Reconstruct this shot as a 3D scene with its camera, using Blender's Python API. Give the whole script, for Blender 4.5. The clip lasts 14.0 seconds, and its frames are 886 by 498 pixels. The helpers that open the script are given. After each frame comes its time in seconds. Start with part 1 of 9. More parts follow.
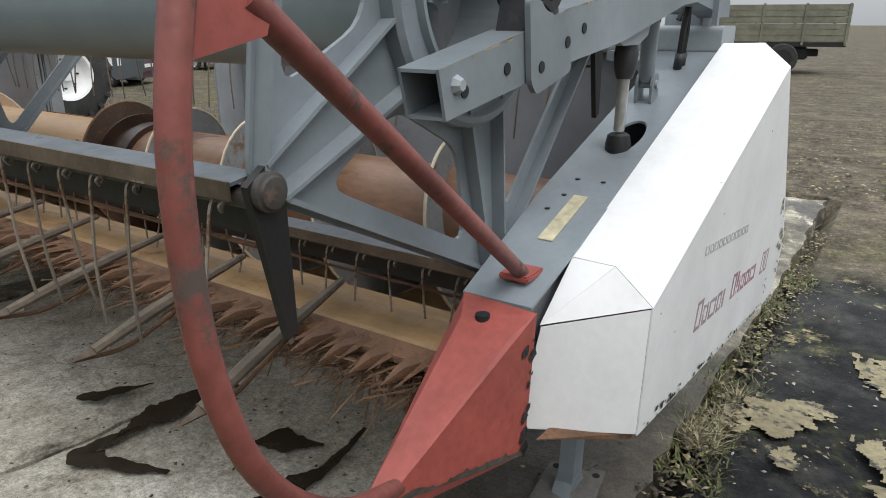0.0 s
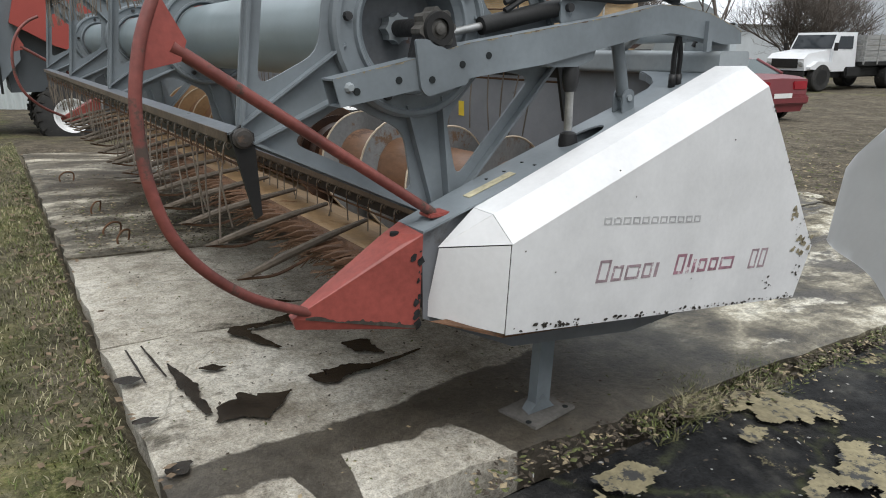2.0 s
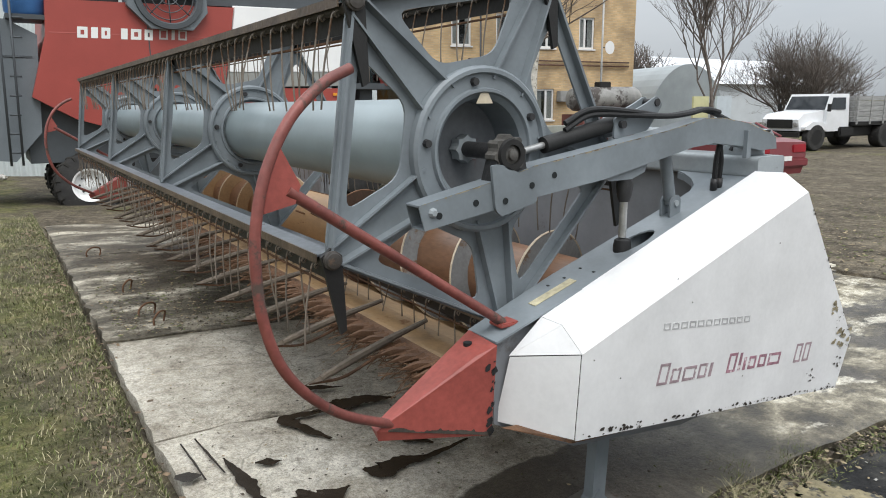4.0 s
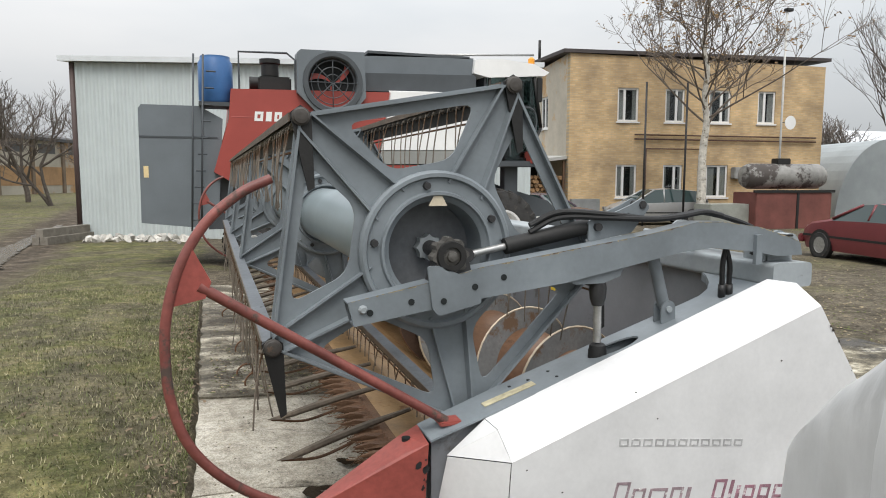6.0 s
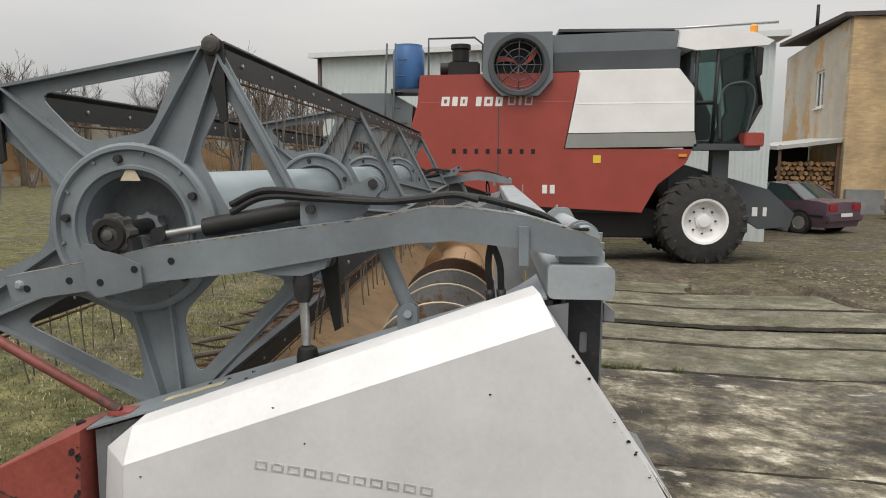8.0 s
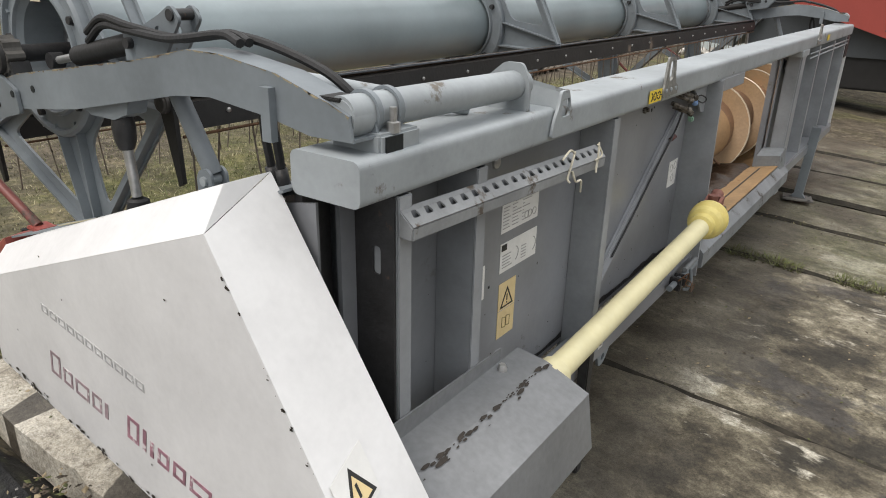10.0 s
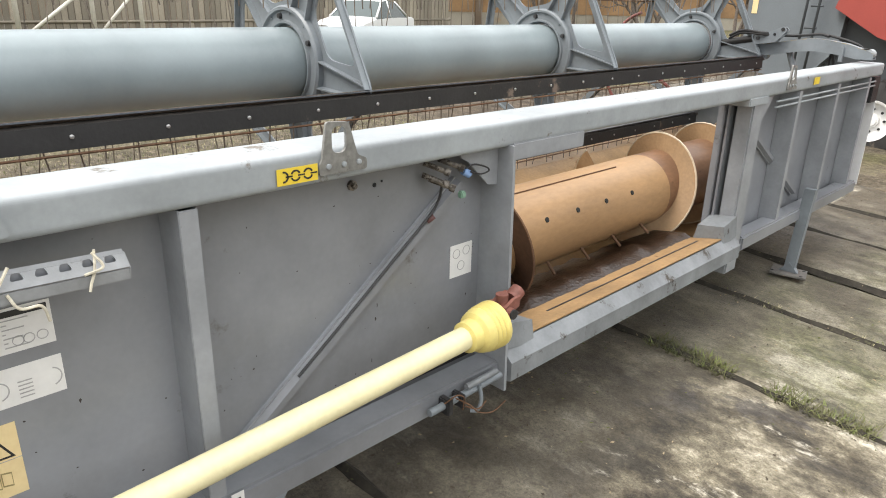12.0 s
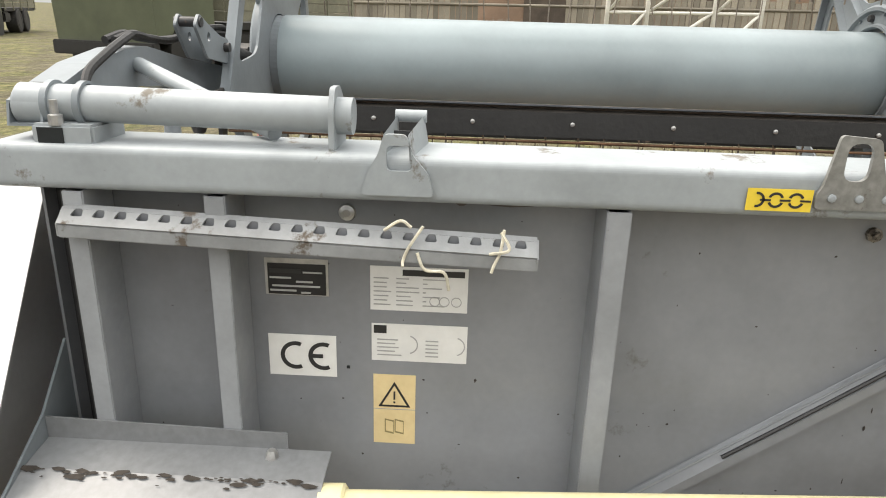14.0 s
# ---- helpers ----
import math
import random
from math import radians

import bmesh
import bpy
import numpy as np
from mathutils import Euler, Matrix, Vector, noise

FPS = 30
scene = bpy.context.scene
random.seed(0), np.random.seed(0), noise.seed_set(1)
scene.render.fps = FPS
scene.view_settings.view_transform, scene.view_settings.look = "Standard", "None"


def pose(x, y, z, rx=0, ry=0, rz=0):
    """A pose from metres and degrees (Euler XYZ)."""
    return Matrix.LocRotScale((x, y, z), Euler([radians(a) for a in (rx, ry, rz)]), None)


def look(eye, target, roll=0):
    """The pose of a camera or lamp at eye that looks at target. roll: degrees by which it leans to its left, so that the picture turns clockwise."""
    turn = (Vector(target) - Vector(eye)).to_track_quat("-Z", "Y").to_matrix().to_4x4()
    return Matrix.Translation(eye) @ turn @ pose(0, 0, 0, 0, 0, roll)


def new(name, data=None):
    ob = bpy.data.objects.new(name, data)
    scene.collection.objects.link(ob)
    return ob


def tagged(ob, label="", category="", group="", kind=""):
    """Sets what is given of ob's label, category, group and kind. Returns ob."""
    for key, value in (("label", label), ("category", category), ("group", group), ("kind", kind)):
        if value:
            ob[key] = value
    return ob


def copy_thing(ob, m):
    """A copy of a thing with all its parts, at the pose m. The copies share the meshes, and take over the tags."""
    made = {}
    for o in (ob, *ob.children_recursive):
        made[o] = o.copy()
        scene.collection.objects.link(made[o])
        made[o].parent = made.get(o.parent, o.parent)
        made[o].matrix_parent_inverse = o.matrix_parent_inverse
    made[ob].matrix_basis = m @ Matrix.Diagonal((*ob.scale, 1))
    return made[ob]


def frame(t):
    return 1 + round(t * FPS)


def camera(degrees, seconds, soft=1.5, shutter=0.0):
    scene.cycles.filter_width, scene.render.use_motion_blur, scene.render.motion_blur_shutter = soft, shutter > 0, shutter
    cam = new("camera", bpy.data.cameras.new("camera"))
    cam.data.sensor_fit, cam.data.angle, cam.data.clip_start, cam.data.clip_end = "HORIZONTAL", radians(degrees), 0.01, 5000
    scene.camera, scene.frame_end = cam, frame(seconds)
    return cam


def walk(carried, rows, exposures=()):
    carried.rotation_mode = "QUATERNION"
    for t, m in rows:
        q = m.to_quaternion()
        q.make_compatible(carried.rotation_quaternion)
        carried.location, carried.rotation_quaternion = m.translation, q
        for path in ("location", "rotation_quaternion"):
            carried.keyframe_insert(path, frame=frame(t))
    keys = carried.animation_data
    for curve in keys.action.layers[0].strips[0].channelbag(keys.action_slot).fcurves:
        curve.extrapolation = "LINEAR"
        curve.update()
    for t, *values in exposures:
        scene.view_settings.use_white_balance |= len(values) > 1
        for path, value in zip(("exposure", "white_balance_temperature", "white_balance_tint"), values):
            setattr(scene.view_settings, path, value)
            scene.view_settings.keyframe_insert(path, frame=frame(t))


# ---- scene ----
cam = camera(66.0, 14.0, soft=1.0)
PATH = [
    (0, (-2.273, -0.328, 1.279), (-0.698, 0.733, 0.652), 0.1),
    (0.5, (-2.21, -0.719, 1.313), (-0.841, 0.604, 0.701), -0.3),
    (1, (-2.072, -0.996, 1.301), (-0.892, 0.497, 0.686), 0.1),
    (1.5, (-2.089, -1.259, 1.282), (-0.993, 0.316, 0.718), -0.3),
    (2, (-2.221, -1.375, 1.301), (-1.175, 0.23, 0.727), -0.2),
    (2.5, (-2.385, -1.348, 1.33), (-1.304, 0.229, 0.743), -0.0),
    (3, (-2.436, -1.333, 1.36), (-1.358, 0.251, 0.786), -0.0),
    (3.5, (-2.439, -1.323, 1.425), (-1.362, 0.273, 0.885), -0.2),
    (4, (-2.425, -1.309, 1.481), (-1.353, 0.327, 1.064), -0.6),
    (4.2, (-2.43, -1.317, 1.469), (-1.377, 0.344, 1.105), -0.7),
    (6.3, (-1.672, -1.669, 1.626), (-1.109, 0.24, 1.425), -0.1),
    (6.5, (-1.523, -1.673, 1.668), (-1.019, 0.253, 1.474), -0.3),
    (7, (-1.035, -1.794, 1.65), (-0.771, 0.18, 1.465), 0.0),
    (7.5, (-0.539, -1.747, 1.592), (-0.434, 0.239, 1.378), 0.4),
    (8, (-0.217, -1.562, 1.537), (-0.339, 0.419, 1.284), 0.3),
    (8.2, (-0.109, -1.481, 1.49), (-0.336, 0.486, 1.203), 0.5),
    (10.3, (1.013, -0.505, 1.578), (-0.139, 0.943, 0.821), 0.9),
    (10.5, (1.092, -0.401, 1.585), (-0.1, 1.021, 0.838), 0.7),
    (11, (1.209, -0.018, 1.599), (-0.029, 1.356, 0.838), 0.9),
    (11.5, (1.36, 0.335, 1.595), (0.087, 1.697, 0.871), 1.5),
    (12, (1.482, 0.715, 1.621), (0.151, 2.041, 0.936), 1.4),
    (12.5, (1.45, 1.077, 1.615), (0.063, 2.35, 0.941), 1.8),
    (13, (1.461, 1.266, 1.586), (-0.239, 2.104, 0.948), 1.8),
    (13.5, (1.48, 1.299, 1.582), (-0.401, 1.538, 0.944), 2.2),
    (14, (1.302, 1.038, 1.516), (-0.587, 0.969, 0.864), 1.7),
]
EXPOSURES = [(0, 0.32, 6500, 10), (1, 0.14, 6500, 10), (1.5, 0.1, 6500, 10), (3, 0.32, 6500, 10), (4, 0.42, 6500, 10), (6.3, 0.4, 6800, 11), (6.8, 0.25, 6950, 12), (7.5, 0.04, 7050, 12), (8.2, 0.17, 7050, 12), (10.3, 0.36, 6950, 13), (11, 0.84, 7000, 13), (11.5, 0.98, 7000, 13), (12.5, 1.13, 7000, 13), (13.5, 1.06, 7050, 13), (14, 1.06, 7300, 12)]
walk(cam, [(t, look(eye, target, roll)) for t, eye, target, roll in PATH], EXPOSURES)

# ==== place ====
# ---- overcast light ----
SKY_LEVEL, SUN_LEVEL = 0.55, 1.5
world = bpy.data.worlds.new("overcast_sky")
scene.world = world
world.use_nodes = True
wn, wl = world.node_tree.nodes, world.node_tree.links
wn.clear()
sky = wn.new("ShaderNodeTexSky")
sky.sky_type, sky.sun_disc = "NISHITA", False
sky.sun_elevation, sky.sun_rotation = radians(57), radians(198)
dull = wn.new("ShaderNodeHueSaturation")
dull.inputs["Saturation"].default_value, dull.inputs["Value"].default_value = 0.25, 0.08
wl.new(sky.outputs[0], dull.inputs["Color"])
wco = wn.new("ShaderNodeTexCoord")
wmap = wn.new("ShaderNodeMapping")
wmap.inputs["Scale"].default_value = (1, 1, 3.5)
wl.new(wco.outputs["Generated"], wmap.inputs["Vector"])
cloud = wn.new("ShaderNodeTexNoise")
cloud.inputs["Scale"].default_value, cloud.inputs["Detail"].default_value = 1.7, 5
wl.new(wmap.outputs[0], cloud.inputs["Vector"])
cramp = wn.new("ShaderNodeValToRGB")
cramp.color_ramp.elements[0].position, cramp.color_ramp.elements[1].position = 0.3, 0.72
cramp.color_ramp.elements[0].color = (0.76, 0.84, 0.915, 1)
cramp.color_ramp.elements[1].color = (1.02, 1.06, 1.1, 1)
wl.new(cloud.outputs[0], cramp.inputs[0])
wmix = wn.new("ShaderNodeMixRGB")
wmix.inputs[0].default_value = 0.88
wl.new(dull.outputs[0], wmix.inputs[1])
wl.new(cramp.outputs[0], wmix.inputs[2])
# an overcast dome: several times as bright overhead as at the horizon
wsep = wn.new("ShaderNodeSeparateXYZ")
wl.new(wco.outputs["Generated"], wsep.inputs[0])
wdome = wn.new("ShaderNodeMapRange")
wdome.inputs["From Min"].default_value, wdome.inputs["From Max"].default_value = 0.0, 1.0
wdome.inputs["To Min"].default_value, wdome.inputs["To Max"].default_value = 0.74, 3.35
wl.new(wsep.outputs[2], wdome.inputs["Value"])
wscale = wn.new("ShaderNodeVectorMath")
wscale.operation = "SCALE"
wl.new(wmix.outputs[0], wscale.inputs[0])
wl.new(wdome.outputs[0], wscale.inputs["Scale"])
wbg = wn.new("ShaderNodeBackground")
wbg.inputs["Strength"].default_value = SKY_LEVEL
wl.new(wscale.outputs[0], wbg.inputs["Color"])
wl.new(wbg.outputs[0], wn.new("ShaderNodeOutputWorld").inputs[0])

sun_data = bpy.data.lights.new("sun", "SUN")
sun_data.energy, sun_data.angle, sun_data.color = SUN_LEVEL, radians(30), (1.0, 0.97, 0.93)
sun = new("sun", sun_data)
sun.matrix_world = look((0, 0, 60), (0.2 * 60, 0.62 * 60, 0))

# ---- materials ----
MATS = {}


def paint(name, color, rough=0.5, metal=0.0, vary=0.12, scale=3.0, spot=None, spot_at=0.66, spot_scale=9.0, bump=0.15, bump_scale=60.0, coat=0.0, piece=0.0, stretch=(1, 1, 1), spot_rough=0.85, grain_mix=None):
    """A painted, rusted or earthy surface: broad shifts of tone, fine grain, and spots of a second colour."""
    if name in MATS:
        return MATS[name]
    m = bpy.data.materials.new(name)
    m.use_nodes = True
    n, l = m.node_tree.nodes, m.node_tree.links
    b = n["Principled BSDF"]
    co = n.new("ShaderNodeTexCoord")
    mp = n.new("ShaderNodeMapping")
    mp.inputs["Scale"].default_value = stretch
    l.new(co.outputs["Object"], mp.inputs["Vector"])
    broad = n.new("ShaderNodeTexNoise")
    broad.inputs["Scale"].default_value, broad.inputs["Detail"].default_value, broad.inputs["Roughness"].default_value = scale, 6, 0.62
    l.new(mp.outputs[0], broad.inputs["Vector"])
    fine = n.new("ShaderNodeTexNoise")
    fine.inputs["Scale"].default_value, fine.inputs["Detail"].default_value = bump_scale, 4
    l.new(mp.outputs[0], fine.inputs["Vector"])
    ramp = n.new("ShaderNodeValToRGB")
    ramp.color_ramp.elements[0].position, ramp.color_ramp.elements[1].position = 0.3, 0.72
    lo, hi = 1 - 1.6 * vary, 1 + 1.2 * vary
    ramp.color_ramp.elements[0].color = (*[c * lo for c in color], 1)
    ramp.color_ramp.elements[1].color = (*[min(0.95, c * hi) for c in color], 1)
    l.new(broad.outputs[0], ramp.inputs[0])
    last = ramp.outputs[0]
    grain = n.new("ShaderNodeMixRGB")
    grain.blend_type, grain.inputs[0].default_value = "OVERLAY", min(0.6, vary * 1.5) if grain_mix is None else grain_mix
    l.new(last, grain.inputs[1])
    l.new(fine.outputs[0], grain.inputs[2])
    last = grain.outputs[0]
    if piece:
        info = n.new("ShaderNodeObjectInfo")
        tone = n.new("ShaderNodeMapRange")
        tone.inputs["To Min"].default_value, tone.inputs["To Max"].default_value = 1 - piece, 1 + piece
        l.new(info.outputs["Random"], tone.inputs["Value"])
        mul = n.new("ShaderNodeVectorMath")
        mul.operation = "SCALE"
        l.new(last, mul.inputs[0])
        l.new(tone.outputs[0], mul.inputs["Scale"])
        last = mul.outputs[0]
    b.inputs["Roughness"].default_value = rough
    if spot:
        sp = n.new("ShaderNodeTexNoise")
        sp.inputs["Scale"].default_value, sp.inputs["Detail"].default_value, sp.inputs["Roughness"].default_value = spot_scale, 8, 0.7
        l.new(mp.outputs[0], sp.inputs["Vector"])
        cut = n.new("ShaderNodeValToRGB")
        cut.color_ramp.elements[0].position, cut.color_ramp.elements[1].position = spot_at, spot_at + 0.06
        l.new(sp.outputs[0], cut.inputs[0])
        mix = n.new("ShaderNodeMixRGB")
        l.new(cut.outputs[0], mix.inputs[0])
        l.new(last, mix.inputs[1])
        mix.inputs[2].default_value = (*spot, 1)
        last = mix.outputs[0]
        rr = n.new("ShaderNodeMapRange")
        rr.inputs["To Min"].default_value, rr.inputs["To Max"].default_value = rough, spot_rough
        l.new(cut.outputs[0], rr.inputs["Value"])
        l.new(rr.outputs[0], b.inputs["Roughness"])
    l.new(last, b.inputs["Base Color"])
    b.inputs["Metallic"].default_value = metal
    b.inputs["Coat Weight"].default_value = coat
    bp = n.new("ShaderNodeBump")
    bp.inputs["Strength"].default_value, bp.inputs["Distance"].default_value = bump, 0.01
    l.new(fine.outputs[0], bp.inputs["Height"])
    l.new(bp.outputs[0], b.inputs["Normal"])
    MATS[name] = m
    return m


def glass(name, color=(0.02, 0.025, 0.03), rough=0.05):
    """Dark window glass that mirrors the sky."""
    if name in MATS:
        return MATS[name]
    m = bpy.data.materials.new(name)
    m.use_nodes = True
    b = m.node_tree.nodes["Principled BSDF"]
    b.inputs["Base Color"].default_value, b.inputs["Roughness"].default_value = (*color, 1), rough
    b.inputs["IOR"].default_value = 1.5
    MATS[name] = m
    return m


GREY = paint("grey_machine_paint", (0.18, 0.205, 0.222), 0.44, vary=0.17, scale=3.2, spot=(0.12, 0.085, 0.06), spot_at=0.7, spot_scale=8, bump=0.03, grain_mix=0.08)
GREY_PALE = paint("sun_bleached_grey_paint", (0.3, 0.328, 0.342), 0.48, vary=0.15, scale=3, spot=(0.15, 0.135, 0.115), spot_at=0.61, spot_scale=8, bump=0.03, grain_mix=0.1)
GREY_RIB = paint("neutral_grey_rib_paint", (0.27, 0.285, 0.3), 0.42, vary=0.16, scale=4, spot=(0.1, 0.08, 0.065), spot_at=0.69, spot_scale=9, bump=0.03, grain_mix=0.08)
WORN_GREY = paint("scraped_grey_paint", (0.2, 0.215, 0.225), 0.5, vary=0.2, scale=5, spot=(0.06, 0.05, 0.04), spot_at=0.585, spot_scale=7, bump=0.08, grain_mix=0.12)
BAR = paint("dark_weathered_bar", (0.055, 0.048, 0.042), 0.6, vary=0.25, scale=6, spot=(0.14, 0.09, 0.06), spot_at=0.64, spot_scale=9, bump=0.15)
GREY_WALL = paint("grey_sheet_paint", (0.212, 0.222, 0.238), 0.3, vary=0.22, scale=1.3, spot=(0.115, 0.11, 0.105), spot_at=0.62, spot_scale=3.2, bump=0.015, spot_rough=0.5, grain_mix=0.06)
GREY_TUBE = paint("smooth_grey_tube_paint", (0.245, 0.295, 0.312), 0.34, vary=0.12, scale=2, spot=(0.16, 0.17, 0.17), spot_at=0.7, spot_scale=6, bump=0.015, grain_mix=0.05)
WHITE = paint("white_machine_paint", (0.69, 0.69, 0.69), 0.4, vary=0.08, scale=3.2, spot=(0.5, 0.48, 0.44), spot_at=0.69, spot_scale=9, bump=0.04)
RED = paint("faded_red_paint", (0.285, 0.066, 0.053), 0.48, vary=0.2, scale=4, spot=(0.07, 0.05, 0.045), spot_at=0.64, spot_scale=9, bump=0.08)
RUST = paint("rusty_steel", (0.135, 0.07, 0.037), 0.85, vary=0.3, scale=9, spot=(0.08, 0.05, 0.035), spot_at=0.6, spot_scale=16, bump=0.35, bump_scale=120)
RUST_PAN = paint("polished_rusty_sheet", (0.31, 0.19, 0.088), 0.5, vary=0.22, scale=3.5, spot=(0.2, 0.1, 0.045), spot_at=0.6, spot_scale=6, bump=0.12, stretch=(1, 1, 1))
AUGER = paint("ochre_worn_auger_steel", (0.325, 0.198, 0.098), 0.42, metal=0.0, vary=0.14, scale=4, spot=(0.17, 0.085, 0.04), spot_at=0.66, spot_scale=7, bump=0.08, stretch=(1, 0.35, 1), spot_rough=0.6)
BLACK = paint("black_steel", (0.01, 0.0095, 0.009), 0.6, vary=0.2, scale=8, spot=(0.09, 0.07, 0.055), spot_at=0.68, spot_scale=10, bump=0.12)
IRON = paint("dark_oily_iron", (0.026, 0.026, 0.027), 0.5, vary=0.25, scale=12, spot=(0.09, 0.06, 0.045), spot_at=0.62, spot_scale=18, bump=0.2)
RUBBER = paint("black_rubber", (0.009, 0.009, 0.0095), 0.6, vary=0.2, scale=20, bump=0.15, bump_scale=90)
ZINC = paint("bright_bolt_steel", (0.45, 0.45, 0.44), 0.35, metal=0.7, vary=0.15, scale=20)
TINE = paint("grey_spring_steel", (0.19, 0.16, 0.13), 0.5, metal=0.2, vary=0.2, scale=10, piece=0.2, spot=(0.12, 0.07, 0.04), spot_at=0.6, spot_scale=20)
YELLOW = paint("pale_yellow_plastic", (0.71, 0.65, 0.4), 0.45, vary=0.08, scale=5, spot=(0.36, 0.33, 0.22), spot_at=0.73, spot_scale=7, bump=0.05, spot_rough=0.6)
YELLOW_CAP = paint("yellow_plastic", (0.7, 0.585, 0.2), 0.45, vary=0.1, scale=5, spot=(0.38, 0.31, 0.14), spot_at=0.66, spot_scale=9, bump=0.06)
FILM = paint("white_wrapping_film", (0.5, 0.5, 0.495), 0.32, vary=0.07, scale=5, bump=0.25, bump_scale=14, grain_mix=0.06)
TYRE = paint("tractor_tyre_rubber", (0.03, 0.029, 0.028), 0.8, vary=0.25, scale=6, spot=(0.1, 0.085, 0.07), spot_at=0.6, spot_scale=8, bump=0.2)
DARK = paint("dark_void_paint", (0.004, 0.007, 0.0075), 0.7, vary=0.1)
GLASS = glass("window_glass")


def clear_glass(name, tint):
    """A thin clear pane: it lets light through and mirrors a little more at a slant."""
    m = bpy.data.materials.new(name)
    m.use_nodes = True
    n, l = m.node_tree.nodes, m.node_tree.links
    n.clear()
    tr, gl, mx, fr = n.new("ShaderNodeBsdfTransparent"), n.new("ShaderNodeBsdfGlossy"), n.new("ShaderNodeMixShader"), n.new("ShaderNodeFresnel")
    tr.inputs[0].default_value = (*tint, 1)
    gl.inputs["Roughness"].default_value = 0.03
    fr.inputs["IOR"].default_value = 1.45
    l.new(fr.outputs[0], mx.inputs[0])
    l.new(tr.outputs[0], mx.inputs[1])
    l.new(gl.outputs[0], mx.inputs[2])
    l.new(mx.outputs[0], n.new("ShaderNodeOutputMaterial").inputs[0])
    return m


PANE = clear_glass("clear_window_pane", (0.85, 0.88, 0.88))
CAB_PANE = clear_glass("tinted_cab_pane", (0.62, 0.72, 0.71))


# ---- shapes ----
def loops(bm, verts, faces):
    vs = [bm.verts.new(v) for v in verts]
    for f in faces:
        try:
            bm.faces.new([vs[i] for i in f])
        except ValueError:
            pass
    return vs


def box(x0, x1, y0, y1, z0, z1, bevel=0.0, bm=None):
    own = bm is None
    bm = bm or bmesh.new()
    vs = loops(bm, [(x, y, z) for z in (z0, z1) for y in (y0, y1) for x in (x0, x1)],
               [(0, 2, 3, 1), (4, 5, 7, 6), (0, 1, 5, 4), (2, 6, 7, 3), (0, 4, 6, 2), (1, 3, 7, 5)])
    if bevel:
        edges = list({e for v in vs for e in v.link_edges})
        bmesh.ops.bevel(bm, geom=edges, offset=bevel, segments=2, affect="EDGES", clamp_overlap=True)
    return bm


def rod(a, b, r, r2=None, seg=14, bm=None, caps=True):
    """A round bar from a to b."""
    bm = bm or bmesh.new()
    a, b = Vector(a), Vector(b)
    r2 = r if r2 is None else r2
    w = (b - a).normalized()
    u = w.orthogonal().normalized()
    v = w.cross(u)
    ra, rb = [], []
    for i in range(seg):
        t = 2 * math.pi * i / seg
        d = u * math.cos(t) + v * math.sin(t)
        ra.append(bm.verts.new(a + d * r))
        rb.append(bm.verts.new(b + d * r2))
    for i in range(seg):
        j = (i + 1) % seg
        f = bm.faces.new((ra[i], ra[j], rb[j], rb[i]))
        f.smooth = True
    if caps:
        bm.faces.new(ra[::-1])
        bm.faces.new(rb)
    return bm


def pipe(points, r, seg=10, bm=None, closed=False):
    """A round bar bent along points."""
    bm = bm or bmesh.new()
    pts = [Vector(p) for p in points]
    rings, u = [], None
    for i, p in enumerate(pts):
        d = (pts[min(i + 1, len(pts) - 1)] - pts[max(i - 1, 0)]).normalized()
        u = d.orthogonal().normalized() if u is None else (u - d * u.dot(d)).normalized()
        v = d.cross(u)
        rr = r[i] if isinstance(r, (list, tuple)) else r
        rings.append([bm.verts.new(p + (u * math.cos(2 * math.pi * k / seg) + v * math.sin(2 * math.pi * k / seg)) * rr) for k in range(seg)])
    for a, b in zip(rings, rings[1:]):
        for k in range(seg):
            f = bm.faces.new((a[k], a[(k + 1) % seg], b[(k + 1) % seg], b[k]))
            f.smooth = True
    bm.faces.new(rings[0][::-1])
    bm.faces.new(rings[-1])
    return bm


def curve(points, n=6):
    """Points of a smooth line through the given ones."""
    p = [Vector(q) for q in points]
    p = [2 * p[0] - p[1], *p, 2 * p[-1] - p[-2]]
    out = []
    for i in range(1, len(p) - 2):
        for k in range(n):
            t = k / n
            out.append(0.5 * ((2 * p[i]) + (p[i + 1] - p[i - 1]) * t + (2 * p[i - 1] - 5 * p[i] + 4 * p[i + 1] - p[i + 2]) * t * t + (3 * p[i] - p[i - 1] - 3 * p[i + 1] + p[i + 2]) * t ** 3))
    return out + [p[-2]]


def rounded(poly, r, n=4):
    """A polygon with rounded corners."""
    out = []
    for i, c in enumerate(poly):
        c, a, b = Vector(c), Vector(poly[i - 1]), Vector(poly[(i + 1) % len(poly)])
        k = min(r, (a - c).length * 0.45, (b - c).length * 0.45)
        p, q = c + (a - c).normalized() * k, c + (b - c).normalized() * k
        for j in range(n + 1):
            t = j / n
            out.append(tuple(p * (1 - t) ** 2 + c * 2 * t * (1 - t) + q * t * t))
    return out


def ring2(cx, cy, r, n=24, turn=0.0):
    return [(cx + r * math.cos(2 * math.pi * i / n + turn), cy + r * math.sin(2 * math.pi * i / n + turn)) for i in range(n)]


